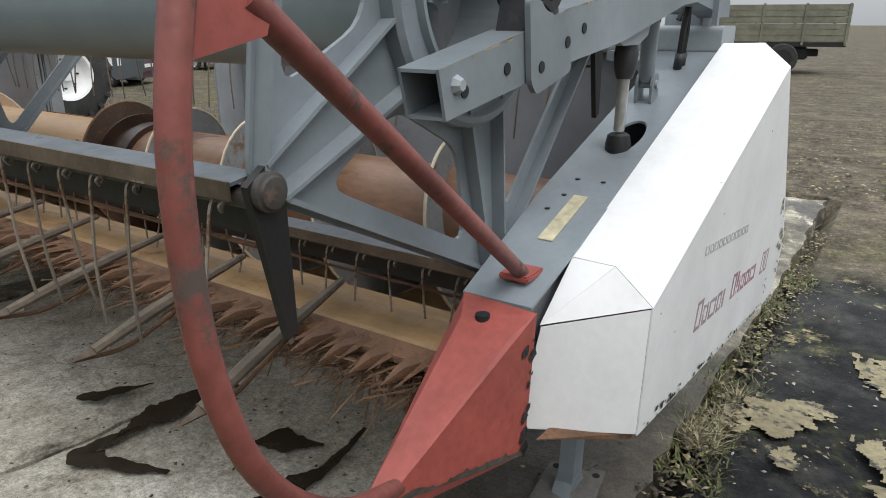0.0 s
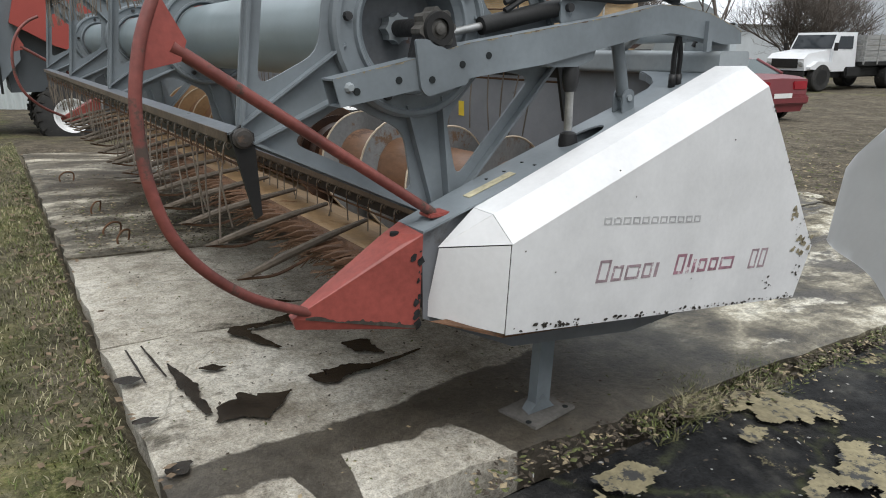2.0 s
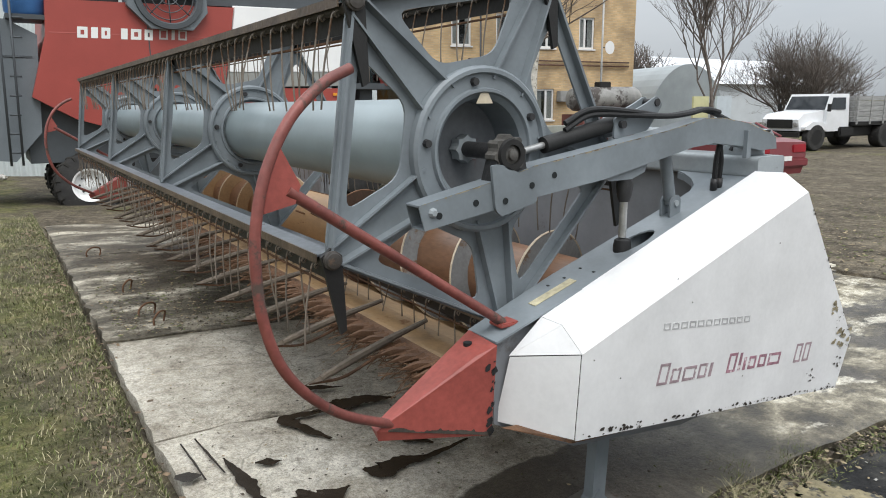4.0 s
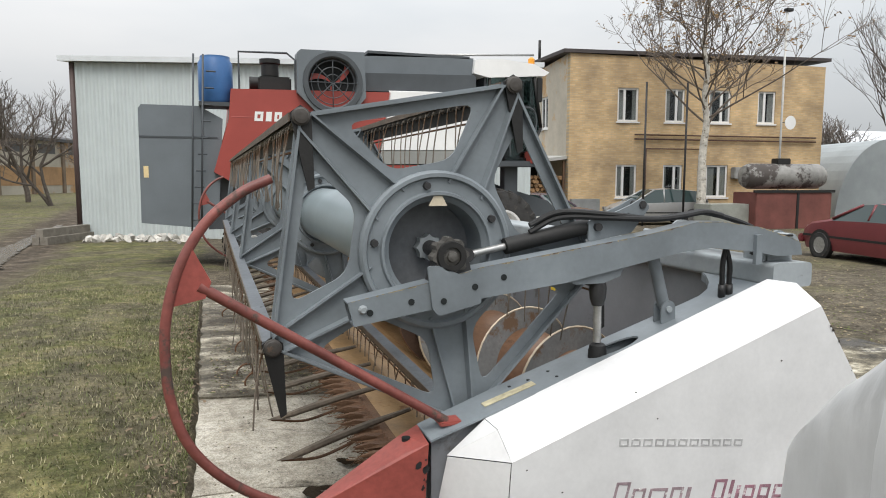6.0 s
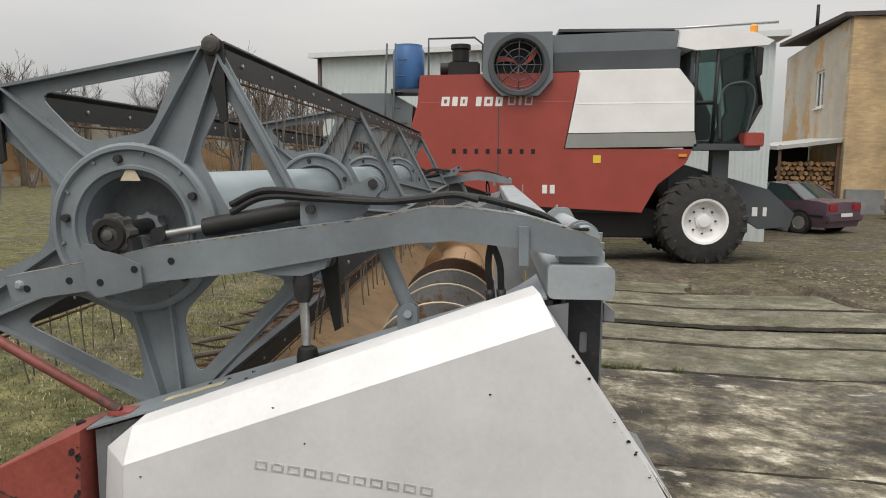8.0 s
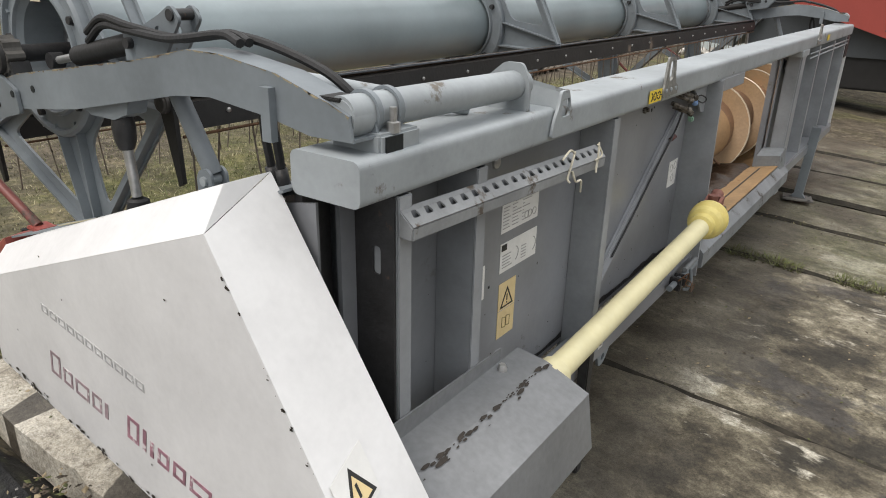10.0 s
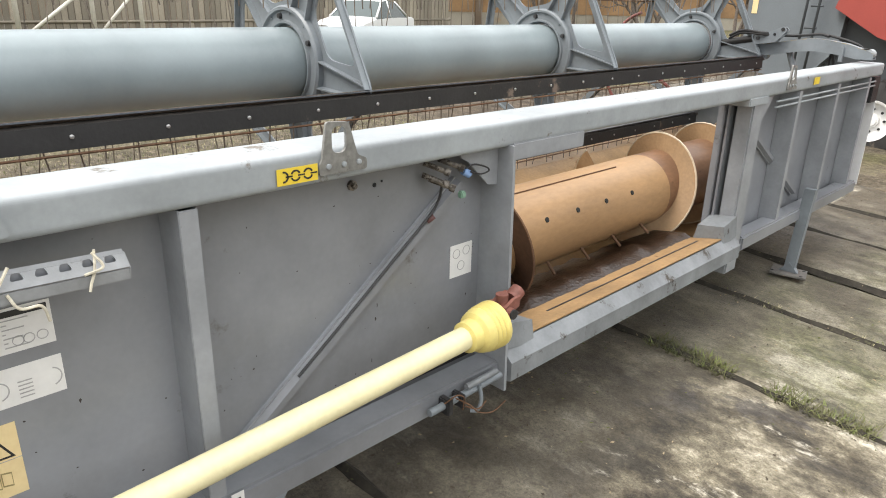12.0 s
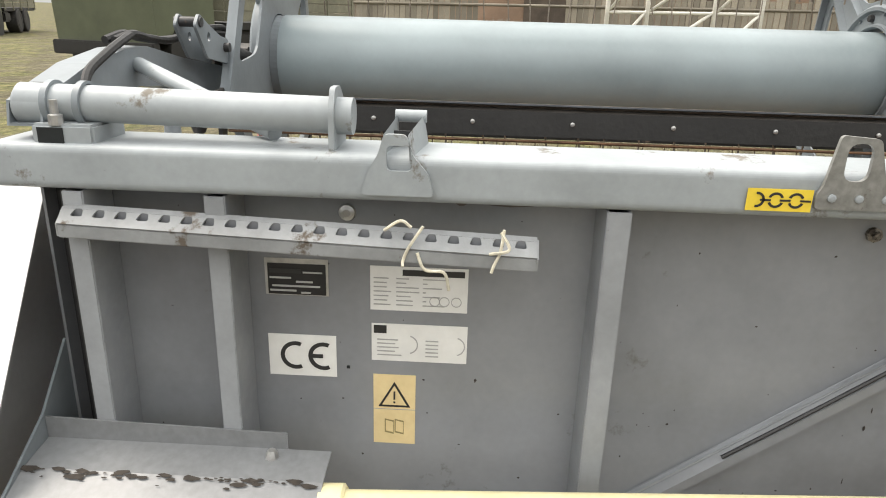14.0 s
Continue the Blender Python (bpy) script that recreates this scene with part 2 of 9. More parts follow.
def plate(outer, holes=(), lo=0.0, hi=0.01, axis="y", bm=None):
    """A flat plate with holes, between lo and hi along an axis; the outline runs in the other two, in the order x, y, z."""
    bm = bm or bmesh.new()
    put = {"x": lambda a, b, c: (c, a, b), "y": lambda a, b, c: (a, c, b), "z": lambda a, b, c: (a, b, c)}[axis]
    edges, sides = [], []
    for loop in (outer, *holes):
        low = [bm.verts.new(put(*p, lo)) for p in loop]
        edges += [bm.edges.new((low[i - 1], low[i])) for i in range(len(low))]
        sides.append(low)
    if not holes and len(outer) <= 4:
        faces = [bm.faces.new(sides[0])]
    else:
        faces = [g for g in bmesh.ops.triangle_fill(bm, edges=edges, use_beauty=True, use_dissolve=False)["geom"] if isinstance(g, bmesh.types.BMFace)]
    shift = Vector(put(0, 0, hi - lo))
    twin = {}
    for low in sides:
        for v in low:
            twin[v] = bm.verts.new(v.co + shift)
    for f in faces:
        bm.faces.new([twin[v] for v in reversed(f.verts)])
    for low in sides:
        for i in range(len(low)):
            bm.faces.new((low[i - 1], low[i], twin[low[i]], twin[low[i - 1]]))
    bmesh.ops.recalc_face_normals(bm, faces=bm.faces)
    return bm


def lathe(profile, axis_at=(0, 0, 0), axis="y", seg=32, bm=None, smooth=True, ring=False):
    """A round body: profile rows of (distance along the axis, radius); a ring's profile closes on itself."""
    bm = bm or bmesh.new()
    o = Vector(axis_at)
    rings = []
    for a, r in profile:
        row = []
        for k in range(seg):
            c, s = math.cos(2 * math.pi * k / seg) * r, math.sin(2 * math.pi * k / seg) * r
            row.append(bm.verts.new(o + Vector({"x": (a, c, s), "y": (s, a, c), "z": (c, s, a)}[axis])))
        rings.append(row)
    for a, b in zip(rings, rings[1:] + (rings[:1] if ring else [])):
        for k in range(seg):
            f = bm.faces.new((a[k], a[(k + 1) % seg], b[(k + 1) % seg], b[k]))
            f.smooth = smooth
    if not ring:
        bm.faces.new(rings[0][::-1])
        bm.faces.new(rings[-1])
    bmesh.ops.recalc_face_normals(bm, faces=bm.faces)
    return bm


def hull(points, bm=None):
    bm = bm or bmesh.new()
    vs = [bm.verts.new(p) for p in points]
    bmesh.ops.convex_hull(bm, input=vs)
    return bm


def mesh_of(name, bm, material):
    me = bpy.data.meshes.new(name)
    bmesh.ops.recalc_face_normals(bm, faces=bm.faces)
    for e in bm.edges:
        if len(e.link_faces) == 2 and e.calc_face_angle(0) > 0.6:
            e.smooth = False
    bm.to_mesh(me)
    bm.free()
    for m in material if isinstance(material, (list, tuple)) else (material,):
        me.materials.append(m)
    return me


def thing(name, at, label, category, group="", kind=""):
    ob = new(name)
    ob.location = at
    ob.empty_display_size = 0.1
    return tagged(ob, label, category, group, kind)


def part(name, bm, material, parent, label=""):
    """Links a bmesh, given in world places, as one part under a thing or a part."""
    ob = new(name, bm if isinstance(bm, bpy.types.Mesh) else mesh_of(name, bm, material))
    ob.parent = parent
    if parent.parent is None:
        ob.matrix_parent_inverse = Matrix.Translation(-parent.location)
    return tagged(ob, label)


def solid(name, bm, material, label, category, group="", kind=""):
    """A thing, or a piece of the setting, that is one mesh."""
    return tagged(new(name, mesh_of(name, bm, material)), label, category, group, kind)


def smooth_step(a):
    a = max(0.0, min(1.0, a))
    return a * a * (3 - 2 * a)


def ground_height(x, y):
    """The yard: it tips gently across the concrete and falls a little to a level far part."""
    near = -0.055 * max(-2.6, min(2.2, x)) - 0.02
    level = -0.42 + 0.27 * smooth_step((1.5 - x) / 4)
    ahead = smooth_step((y - 6) / 9) * max(smooth_step((x + 16) / 6), smooth_step((y - 18) / 8))
    away = max(ahead, smooth_step((x - 4) / 14))
    return near + (level - near) * away


def on_ground(bm, x, y, dz=0.0):
    bmesh.ops.translate(bm, verts=bm.verts, vec=(x, y, ground_height(x, y) + dz))
    return bm


# ---- the harvester header ----
CX, CZ, REEL_R = -1.215, 1.345, 0.562
STARS = (0.34, 2.43, 4.21, 6.2)
BATS = [radians(64 + 72 * k) for k in range(5)]
FAR = 6.5


def tip(k, r=REEL_R):
    return CX + r * math.cos(BATS[k]), CZ + r * math.sin(BATS[k])


# -- rear frame: sheet wall, top beam, ribs, sill
frame_thing = thing("header_frame", (0.1, 3.2, 0.0), "grey painted steel frame of a grain header standing on legs", "machine frame")
WALL_LO, WALL_HI, OPEN_A, OPEN_B = 0.42, 1.195, 2.41, 4.25
part("back_sheet", box(-0.012, 0.0, 0.236, OPEN_A, WALL_LO, WALL_HI), GREY_WALL, frame_thing)
# plate and web coloured near-black in place of shade between shield and wall
part("end_gap", box(-0.06, -0.04, 0.18, 0.25, WALL_LO, WALL_HI - 0.01), IRON, frame_thing, "dark plate painting the shade behind the shield")
part("end_post", plate([(-0.012, 1.186), (0.1, 1.186), (0.1, 0.4), (-0.012, 0.4)], [rounded([(0.045, 1.02), (0.066, 1.02), (0.066, 1.08), (0.045, 1.08)], 0.01)], 0.2765, 0.2815, "y"), IRON, frame_thing, "dark end web with an oval slot")
part("back_sheet", box(-0.012, 0.0, OPEN_B, FAR - 0.1, WALL_LO, WALL_HI), GREY_WALL, frame_thing)
part("top_beam", plate(rounded([(-0.055, 1.19), (0.1145, 1.19), (0.1145, 1.275), (-0.055, 1.275)], 0.019, 8), (), 0.17, FAR - 0.05, "y"), GREY_PALE, frame_thing)
for y0, w in ((0.283, 0.04), (0.55, 0.04), (1.289, 0.045), (4.89, 0.045), (5.55, 0.045), (6.2, 0.045)):
    # a folded channel: front face, deep side web and a narrow foot on the sheet
    bm = box(0.1025, 0.107, y0, y0 + w, WALL_LO - 0.04, 1.1865, 0.002)
    box(0.0015, 0.1025, y0, y0 + 0.005, WALL_LO - 0.04, 1.1865, 0.0, bm)
    box(0.0015, 0.1025, y0 + w - 0.005, y0 + w, WALL_LO - 0.04, 1.1865, 0.0, bm)
    part("rib", bm, GREY_RIB, frame_thing)
# bent foot sheet below the wall
part("bottom_sheet", hull([(0, 0.2, 0.42), (0, OPEN_A, 0.42), (0.0, 0.2, 0.405), (0.0, OPEN_A, 0.405), (-0.25, 0.2, 0.3), (-0.25, OPEN_A, 0.3), (-0.25, 0.2, 0.285), (-0.25, OPEN_A, 0.285)]), GREY_WALL, frame_thing)
part("bottom_sheet", hull([(0, OPEN_B, 0.42), (0, FAR - 0.1, 0.42), (0.0, OPEN_B, 0.405), (0.0, FAR - 0.1, 0.405), (-0.25, OPEN_B, 0.3), (-0.25, FAR - 0.1, 0.3), (-0.25, OPEN_B, 0.285), (-0.25, FAR - 0.1, 0.285)]), GREY_WALL, frame_thing)
part("lower_beam", box(0.02, 0.12, 0.9, OPEN_A - 0.04, 0.345, 0.43, 0.01), GREY_WALL, frame_thing)
part("lower_beam", box(0.02, 0.12, OPEN_B + 0.155, FAR - 0.1, 0.345, 0.43, 0.01), GREY_WALL, frame_thing)
# plates beside the feed opening
part("opening_plate", plate([(-0.16, 1.195), (0.13, 1.195), (0.15, 0.32), (0.08, 0.32), (-0.16, 0.42)], (), OPEN_A - 0.045, OPEN_A - 0.033, "y"), GREY_RIB, frame_thing)
part("opening_gusset", plate([(2.185, 1.195), (OPEN_A - 0.046, 1.195), (OPEN_A - 0.046, 1.06), (2.32, 1.068), (2.225, 1.155), (2.195, 1.17)], (), 0.06, 0.068, "x"), GREY_RIB, frame_thing)
part("opening_post", box(0.02, 0.108, OPEN_B + 0.02, OPEN_B + 0.15, 0.24, 1.185, 0.008), GREY_RIB, frame_thing)
part("opening_gusset", plate([(OPEN_B + 0.15, 1.186), (OPEN_B + 0.3, 1.186), (OPEN_B + 0.15, 1.03)], (), 0.085, 0.093, "x"), GREY_RIB, frame_thing)
for zz in (1.152, 1.122):
    part("edge_rod", rod((0.1, OPEN_B + 0.33, zz), (0.1, FAR - 0.12, zz), 0.006, seg=8), GREY_PALE, frame_thing, "pale round rod under the beam")
part("opening_post", box(-0.06, -0.024, OPEN_B - 0.01, OPEN_B + 0.06, 0.36, 1.19, 0.004), GREY_WALL, frame_thing, "narrow inner post")
part("lintel_plate", box(0.0, 0.118, OPEN_A - 0.03, OPEN_A + 0.36, 1.143, 1.2, 0.004), GREY_RIB, frame_thing)
part("lintel_plate", box(0.0, 0.118, OPEN_B - 0.06, OPEN_B + 0.17, 1.158, 1.2, 0.004), GREY_PALE, frame_thing)
# sill of the feed opening
part("sill", hull([(x, y, z) for y in (OPEN_A - 0.03, OPEN_B + 0.015) for x, z in ((0.14, 0.35), (0.165, 0.36), (0.165, 0.43), (0.12, 0.475), (-0.1, 0.4), (-0.1, 0.38))]), WORN_GREY, frame_thing)
part("sill_sheet", hull([(x, y, z) for y in (OPEN_A + 0.12, OPEN_B - 0.12) for x, z in ((0.118, 0.48), (0.118, 0.485), (-0.17, 0.425), (-0.17, 0.417))]), RUST_PAN, frame_thing, "bare rusty feed floor")
part("sill_cheek", hull([(x, y, z) for y, k in ((OPEN_A - 0.02, 0), (OPEN_A + 0.13, 0.03)) for x, z in ((0.135, 0.475 - k), (0.12, 0.565 - k), (-0.02, 0.55 - k), (-0.04, 0.45 - k))]), WORN_GREY, frame_thing)
part("sill_cheek", hull([(x, y, z) for y, k in ((OPEN_B + 0.015, 0), (OPEN_B - 0.13, 0.03)) for x, z in ((0.135, 0.475 - k), (0.12, 0.58 - k), (-0.02, 0.56 - k), (-0.04, 0.45 - k))]), WORN_GREY, frame_thing)
part("sill_seam", hull([(x, y, z + h) for y in (OPEN_A + 0.35, OPEN_B - 0.2) for x, z in ((0.02, 0.4655), (0.03, 0.4676)) for h in (0.0, 0.0012)]), IRON, frame_thing, "dark lap seam in the floor")
# wet chaff and mud packed behind the sill
bm = bmesh.new()
prev = None
for i in range(61):
    y = OPEN_A + 0.12 + i * (OPEN_B - OPEN_A - 0.24) / 60
    cur = [bm.verts.new((x + 0.007 * noise.noise((y * 6, x * 9, 3)), y, z + (0.006 if x > -0.1 else 0.03) * noise.noise((y * 9, x * 14, 1)) + 0.006 * noise.noise((y * 31, x * 30, 2)))) for x, z in ((-0.04, 0.448), (-0.09, 0.462), (-0.16, 0.455), (-0.27, 0.42), (-0.4, 0.36))]
    if prev:
        for k in range(4):
            f = bm.faces.new((prev[k], prev[k + 1], cur[k + 1], cur[k]))
            f.smooth = True
    prev = cur
tagged(part("wet_chaff", bm, paint("wet_dark_chaff", (0.017, 0.0085, 0.005), 0.28, vary=0.35, scale=12, spot=(0.1, 0.055, 0.03), spot_at=0.66, spot_scale=18, bump=0.5, bump_scale=50), frame_thing, "wet dark chaff and mud"), kind="stuff")
# diagonal brace on each sheet
for y0, z0, y1, z1 in ((1.428, 0.472, 2.238, 1.076), (5.39, 0.5, 4.33, 1.1)):
    d = Vector((0, y1 - y0, z1 - z0)).normalized()
    s = Vector((0, -d.z, d.y)) * 0.03
    a, b = Vector((0, y0, z0)), Vector((0, y1, z1))
    bm = hull([p + q + Vector((h, 0, 0)) for p in (a, b) for q, h in ((s, 0.002), (-s, 0.002), (s * 0.35, 0.032), (-s * 0.35, 0.032))])
    part("brace", bm, GREY_WALL, frame_thing)
    part("brace_fold", hull([p + q + Vector((h, 0, 0)) for p in (a, b) for q, h in ((s * 0.95, 0.003), (s * 0.75, 0.003), (s * 0.95, 0.016), (s * 0.8, 0.016))]), GREY_RIB, frame_thing)
# carrying pan under auger and knife
pan_profile = [(-1.29, 0.665), (-1.12, 0.65), (-0.95, 0.59), (-0.78, 0.48), (-0.6, 0.37), (-0.42, 0.325), (-0.22, 0.34), (-0.08, 0.4), (-0.02, 0.43)]
bm = bmesh.new()
rows = [[bm.verts.new((x, y, z - d)) for x, z in pan_profile] for y in (0.3, FAR - 0.2) for d in (0, 0.008)]
for a, b in ((rows[0], rows[2]), (rows[1], rows[3])):
    for i in range(len(pan_profile) - 1):
        bm.faces.new((a[i], a[i + 1], b[i + 1], b[i]))
part("pan", bm, RUST_PAN, frame_thing, "rust-brown steel pan")
part("pan_lip", box(-1.292, -1.262, 0.3, FAR - 0.2, 0.6, 0.672, 0.004), RUST_PAN, frame_thing, "ochre front lip of the pan")
for y in (0.235, FAR - 0.265):
    sheet = [(-1.26, 0.55), (-1.26, 0.80), (-0.98, 0.905), (-0.43, 1.06), (-0.3, 1.02), (-0.13, 1.1), (-0.012, 1.19), (-0.012, 0.3), (-0.5, 0.27), (-0.95, 0.44)]
    part("end_sheet", plate(sheet, (), y + 0.05, y + 0.058, "y"), GREY, frame_thing)

# -- things bolted to the beam: pivot tube, clamps, lifting lugs
tube = thing("pivot_tube", (0.05, 0.5, 1.262), "grey steel tube clamped along the top beam", "steel tube")
part("tube", rod((0.045, 0.215, 1.335), (0.045, 0.835, 1.327), 0.034, seg=24), GREY_PALE, tube)
part("end_plate", plate(rounded([(-0.03, 1.262), (0.09, 1.262), (0.09, 1.34), (0.068, 1.38), (0.02, 1.38), (-0.03, 1.34)], 0.01), (), 0.796, 0.806, "y"), GREY_PALE, tube)
part("bracket", box(-0.02, 0.1, 0.255, 0.37, 1.262, 1.302, 0.005), GREY_PALE, tube)
part("bracket_mouth", box(0.1, 0.103, 0.268, 0.315, 1.268, 1.296), DARK, tube, "open end of a square tube")
for y in (0.275, 0.335):
    bm = lathe([(y - 0.006, 0.036), (y - 0.006, 0.042), (y + 0.006, 0.042), (y + 0.006, 0.036)], (0.045, 0, 1.333), seg=24, ring=True)
    part("clamp_ring", bm, GREY, tube)
part("bolt", lathe([(1.3, 0.013), (1.318, 0.013), (1.32, 0.007), (1.345, 0.007)], (0.092, 0.3, 0), "z", 8), ZINC, tube)


LUG = paint("bare_dull_zinc_steel", (0.24, 0.24, 0.225), 0.5, metal=0.3, vary=0.3, scale=9, spot=(0.1, 0.085, 0.07), spot_at=0.6, spot_scale=14, bump=0.1)


def lug(y0, width):
    g = thing("lifting_lug", (0.12, y0 + width / 2, 1.25), "bare grey steel lifting lug bolted to the beam", "lifting lug", "lugs on the beam")
    w = width
    o = rounded([(y0, 1.205), (y0 + w, 1.205), (y0 + w, 1.232), (y0 + w * 0.8, 1.245), (y0 + w * 0.62, 1.33), (y0 + w * 0.16, 1.335), (y0 + w * 0.06, 1.245), (y0, 1.232)], 0.008)
    part("lug_plate", plate(o, [rounded([(y0 + w * 0.26, 1.256), (y0 + w * 0.56, 1.256), (y0 + w * 0.56, 1.322), (y0 + w * 0.26, 1.322)], 0.0215)], 0.1155, 0.1235, "x"), LUG, g)
    for k in (0.18, 0.5, 0.82):
        part("bolt", lathe([(0.126, 0.0075), (0.1295, 0.0075), (0.131, 0.004)], (-0.003, y0 + w * k, 1.226), "x", 8), GREY_PALE, g)
    return g


lug(1.64, 0.145)
lug(4.6, 0.13)
cup = thing("beam_bracket", (0.12, 0.92, 1.2), "folded grey steel bracket with a square hole on the beam", "bracket")
o = rounded([(0.855, 1.2), (0.985, 1.2), (0.975, 1.24), (0.945, 1.275), (0.935, 1.31), (0.895, 1.31), (0.885, 1.275), (0.865, 1.24)], 0.01)
part("bracket_plate", plate(o, [rounded([(0.9, 1.245), (0.945, 1.245), (0.945, 1.29), (0.9, 1.29)], 0.01)], 0.118, 0.126, "x"), GREY_PALE, cup)
part("bracket_side", hull([(-0.03, 0.9, 1.262), (0.118, 0.888, 1.262), (0.118, 0.894, 1.308), (-0.02, 0.906, 1.325), (-0.03, 0.905, 1.262), (0.118, 0.893, 1.262)]), GREY_PALE, cup)
part("bracket_side", hull([(-0.03, 0.965, 1.262), (0.118, 0.945, 1.262), (0.118, 0.937, 1.308), (-0.02, 0.955, 1.325), (-0.03, 0.96, 1.262), (0.118, 0.94, 1.262)]), GREY_PALE, cup)
part("bracket_back", box(0.02, 0.026, 0.9, 0.945, 1.2725, 1.3), IRON, cup, "dark inner plate")
part("bracket_bar", rod((-0.02, 0.9, 1.322), (-0.02, 0.96, 1.322), 0.012), GREY_PALE, cup)

# -- auger
auger = thing("feed_auger", (-0.4, 3.3, 0.3), "ochre-brown steel feed auger with spiral flights in the header", "auger")
AX, AZ, AR, AF = -0.42, 0.63, 0.2, 0.3
# rust colour of the drum ends, darkened for the shade under the reel
AUGER_BROWN = paint("red_brown_shaded_rust", (0.165, 0.085, 0.046), 0.4, vary=0.24, scale=4, spot=(0.075, 0.04, 0.026), spot_at=0.58, spot_scale=6, bump=0.1, stretch=(1, 0.35, 1), spot_rough=0.55)
part("drum", lathe([(2.7, AR), (4.15, AR)], (AX, 0, AZ), seg=40), AUGER, auger, "ochre worn middle of the drum")
part("drum", lathe([(0.36, AR), (2.7, AR)], (AX, 0, AZ), seg=40), AUGER_BROWN, auger, "red-brown rusty drum, darkened for the shade under the reel")
part("drum", lathe([(4.15, AR), (FAR - 0.35, AR)], (AX, 0, AZ), seg=40), AUGER_BROWN, auger, "red-brown rusty drum, darkened for the shade under the reel")


def flight(y0, y1, turns, hand, start=0.0):
    bm = bmesh.new()
    n = int(abs(turns) * 40)
    rows = []
    for i in range(n + 1):
        y = y0 + (y1 - y0) * i / n
        a = start + hand * 2 * math.pi * turns * i / n
        c, s = math.cos(a), math.sin(a)
        rows.append([bm.verts.new((AX + r * s, y + d, AZ + r * c)) for r, d in ((AR - 0.004, -0.003), (AF, -0.003), (AF, 0.003), (AR - 0.004, 0.003))])
    for a, b in zip(rows, rows[1:]):
        for k in range(4):
            f = bm.faces.new((a[k], a[(k + 1) % 4], b[(k + 1) % 4], b[k]))
            f.smooth = k in (0, 2)
    return bm


FLIGHT = paint("ochre_worn_flight_steel", (0.31, 0.2, 0.108), 0.5, vary=0.15, scale=3, spot=(0.3, 0.18, 0.09), spot_at=0.56, spot_scale=4, bump=0.08, spot_rough=0.6)
FLIGHT_GREY = paint("dull_grey_flight_paint", (0.17, 0.175, 0.175), 0.5, vary=0.2, scale=3, spot=(0.14, 0.085, 0.05), spot_at=0.56, spot_scale=5, bump=0.08)
EDGE = paint("bright_worn_edge", (0.5, 0.42, 0.31), 0.4, metal=0.2, vary=0.15, scale=8)


def rim(y0, y1, turns, hand, start):
    n = int(turns * 40)
    return pipe([(AX + AF * math.sin(start + hand * 2 * math.pi * turns * i / n), y0 + (y1 - y0) * i / n, AZ + AF * math.cos(start + hand * 2 * math.pi * turns * i / n)) for i in range(n + 1)], 0.0055, 5)


FLIGHT_BROWN = paint("wet_brown_flight_rust", (0.06, 0.034, 0.022), 0.35, vary=0.3, scale=5, spot=(0.16, 0.1, 0.06), spot_at=0.62, spot_scale=9, bump=0.15, spot_rough=0.5)
for spiral, coat in (((0.37, 2.36, 4.326, 1, -0.54), FLIGHT_GREY), ((2.36, 2.9, 1.174, 1, 1.508), FLIGHT_BROWN), ((FAR - 0.36, 3.88, 4.11, 1, 4.91), FLIGHT)):
    f = part("flight", flight(*spiral), coat, auger, "spiral flight with a worn bright edge")
    part("edge", rim(*spiral), RUST if coat == FLIGHT_BROWN else EDGE, f)
part("end_collar", lathe([(2.44, AR + 0.001), (2.445, AR + 0.022), (2.53, AR + 0.02), (2.535, AR + 0.004), (2.585, AR + 0.004), (2.588, AR + 0.052), (2.6, AR + 0.052), (2.603, AR + 0.012), (2.625, AR + 0.01), (2.63, AR)], (AX, 0, AZ), seg=48), paint("dark_brown_wet_rust", (0.03, 0.014, 0.008), 0.3, vary=0.3, scale=9, spot=(0.2, 0.14, 0.09), spot_at=0.66, spot_scale=12, bump=0.2), auger, "dark wet rusty end collar")
part("seam", box(AX + 0.05, AX + 0.055, 2.5, 3.8, AZ + 0.1925, AZ + 0.1975), RUST, auger)
for i in range(10):
    a = (2.45 if i % 2 else -1.0) - 0.03 * i
    y = 2.75 + 0.13 * i
    d = Vector((math.sin(a), 0, math.cos(a)))
    part("finger", rod(Vector((AX, y, AZ)) + d * (AR - 0.01), Vector((AX, y, AZ)) + d * (AR + 0.07), 0.007, seg=8), RUST, auger)
for y in (3.06, 3.295, 3.533, 3.77):
    a = radians(64)
    c = Vector((AX + AR * math.sin(a), y, AZ + AR * math.cos(a)))
    d = Vector((math.sin(a), 0, math.cos(a)))
    part("finger_hole", rod(c - d * 0.004, c + d * 0.004, 0.012, seg=12), DARK, auger, "dark finger guide")
    w = Vector((math.cos(a), 0, -math.sin(a)))
    part("finger_streak", hull([c + w * k + Vector((0, q, 0)) + d * h for k, g_ in ((-0.034, 0.002), (0.0, 0.007), (0.044, 0.002)) for q in (-g_, g_) for h in (-0.0055 * (abs(k) / 0.03) ** 2 - 0.001, 0.0012 - 0.0045 * (abs(k) / 0.03) ** 2)]), RUST, auger, "dark rub mark round the finger")

# -- knife with guards
knife = thing("cutter_bar", (-1.3, 3.3, 0.65), "rusty cutter bar with pointed knife guards along the header", "cutter bar")
part("knife_back", box(-1.35, -1.285, 0.32, FAR - 0.22, 0.66, 0.674, 0.002), RUST, knife)
bm = hull([(0.0, -0.02, 0.004), (0.0, 0.02, 0.004), (0.0, -0.018, -0.016), (0.0, 0.018, -0.016), (-0.06, -0.009, 0.012), (-0.06, 0.009, 0.012), (-0.12, 0.0, 0.0), (-0.06, 0.0, -0.014)])
guard_mesh = mesh_of("knife_guard", bm, RUST)
n = 78
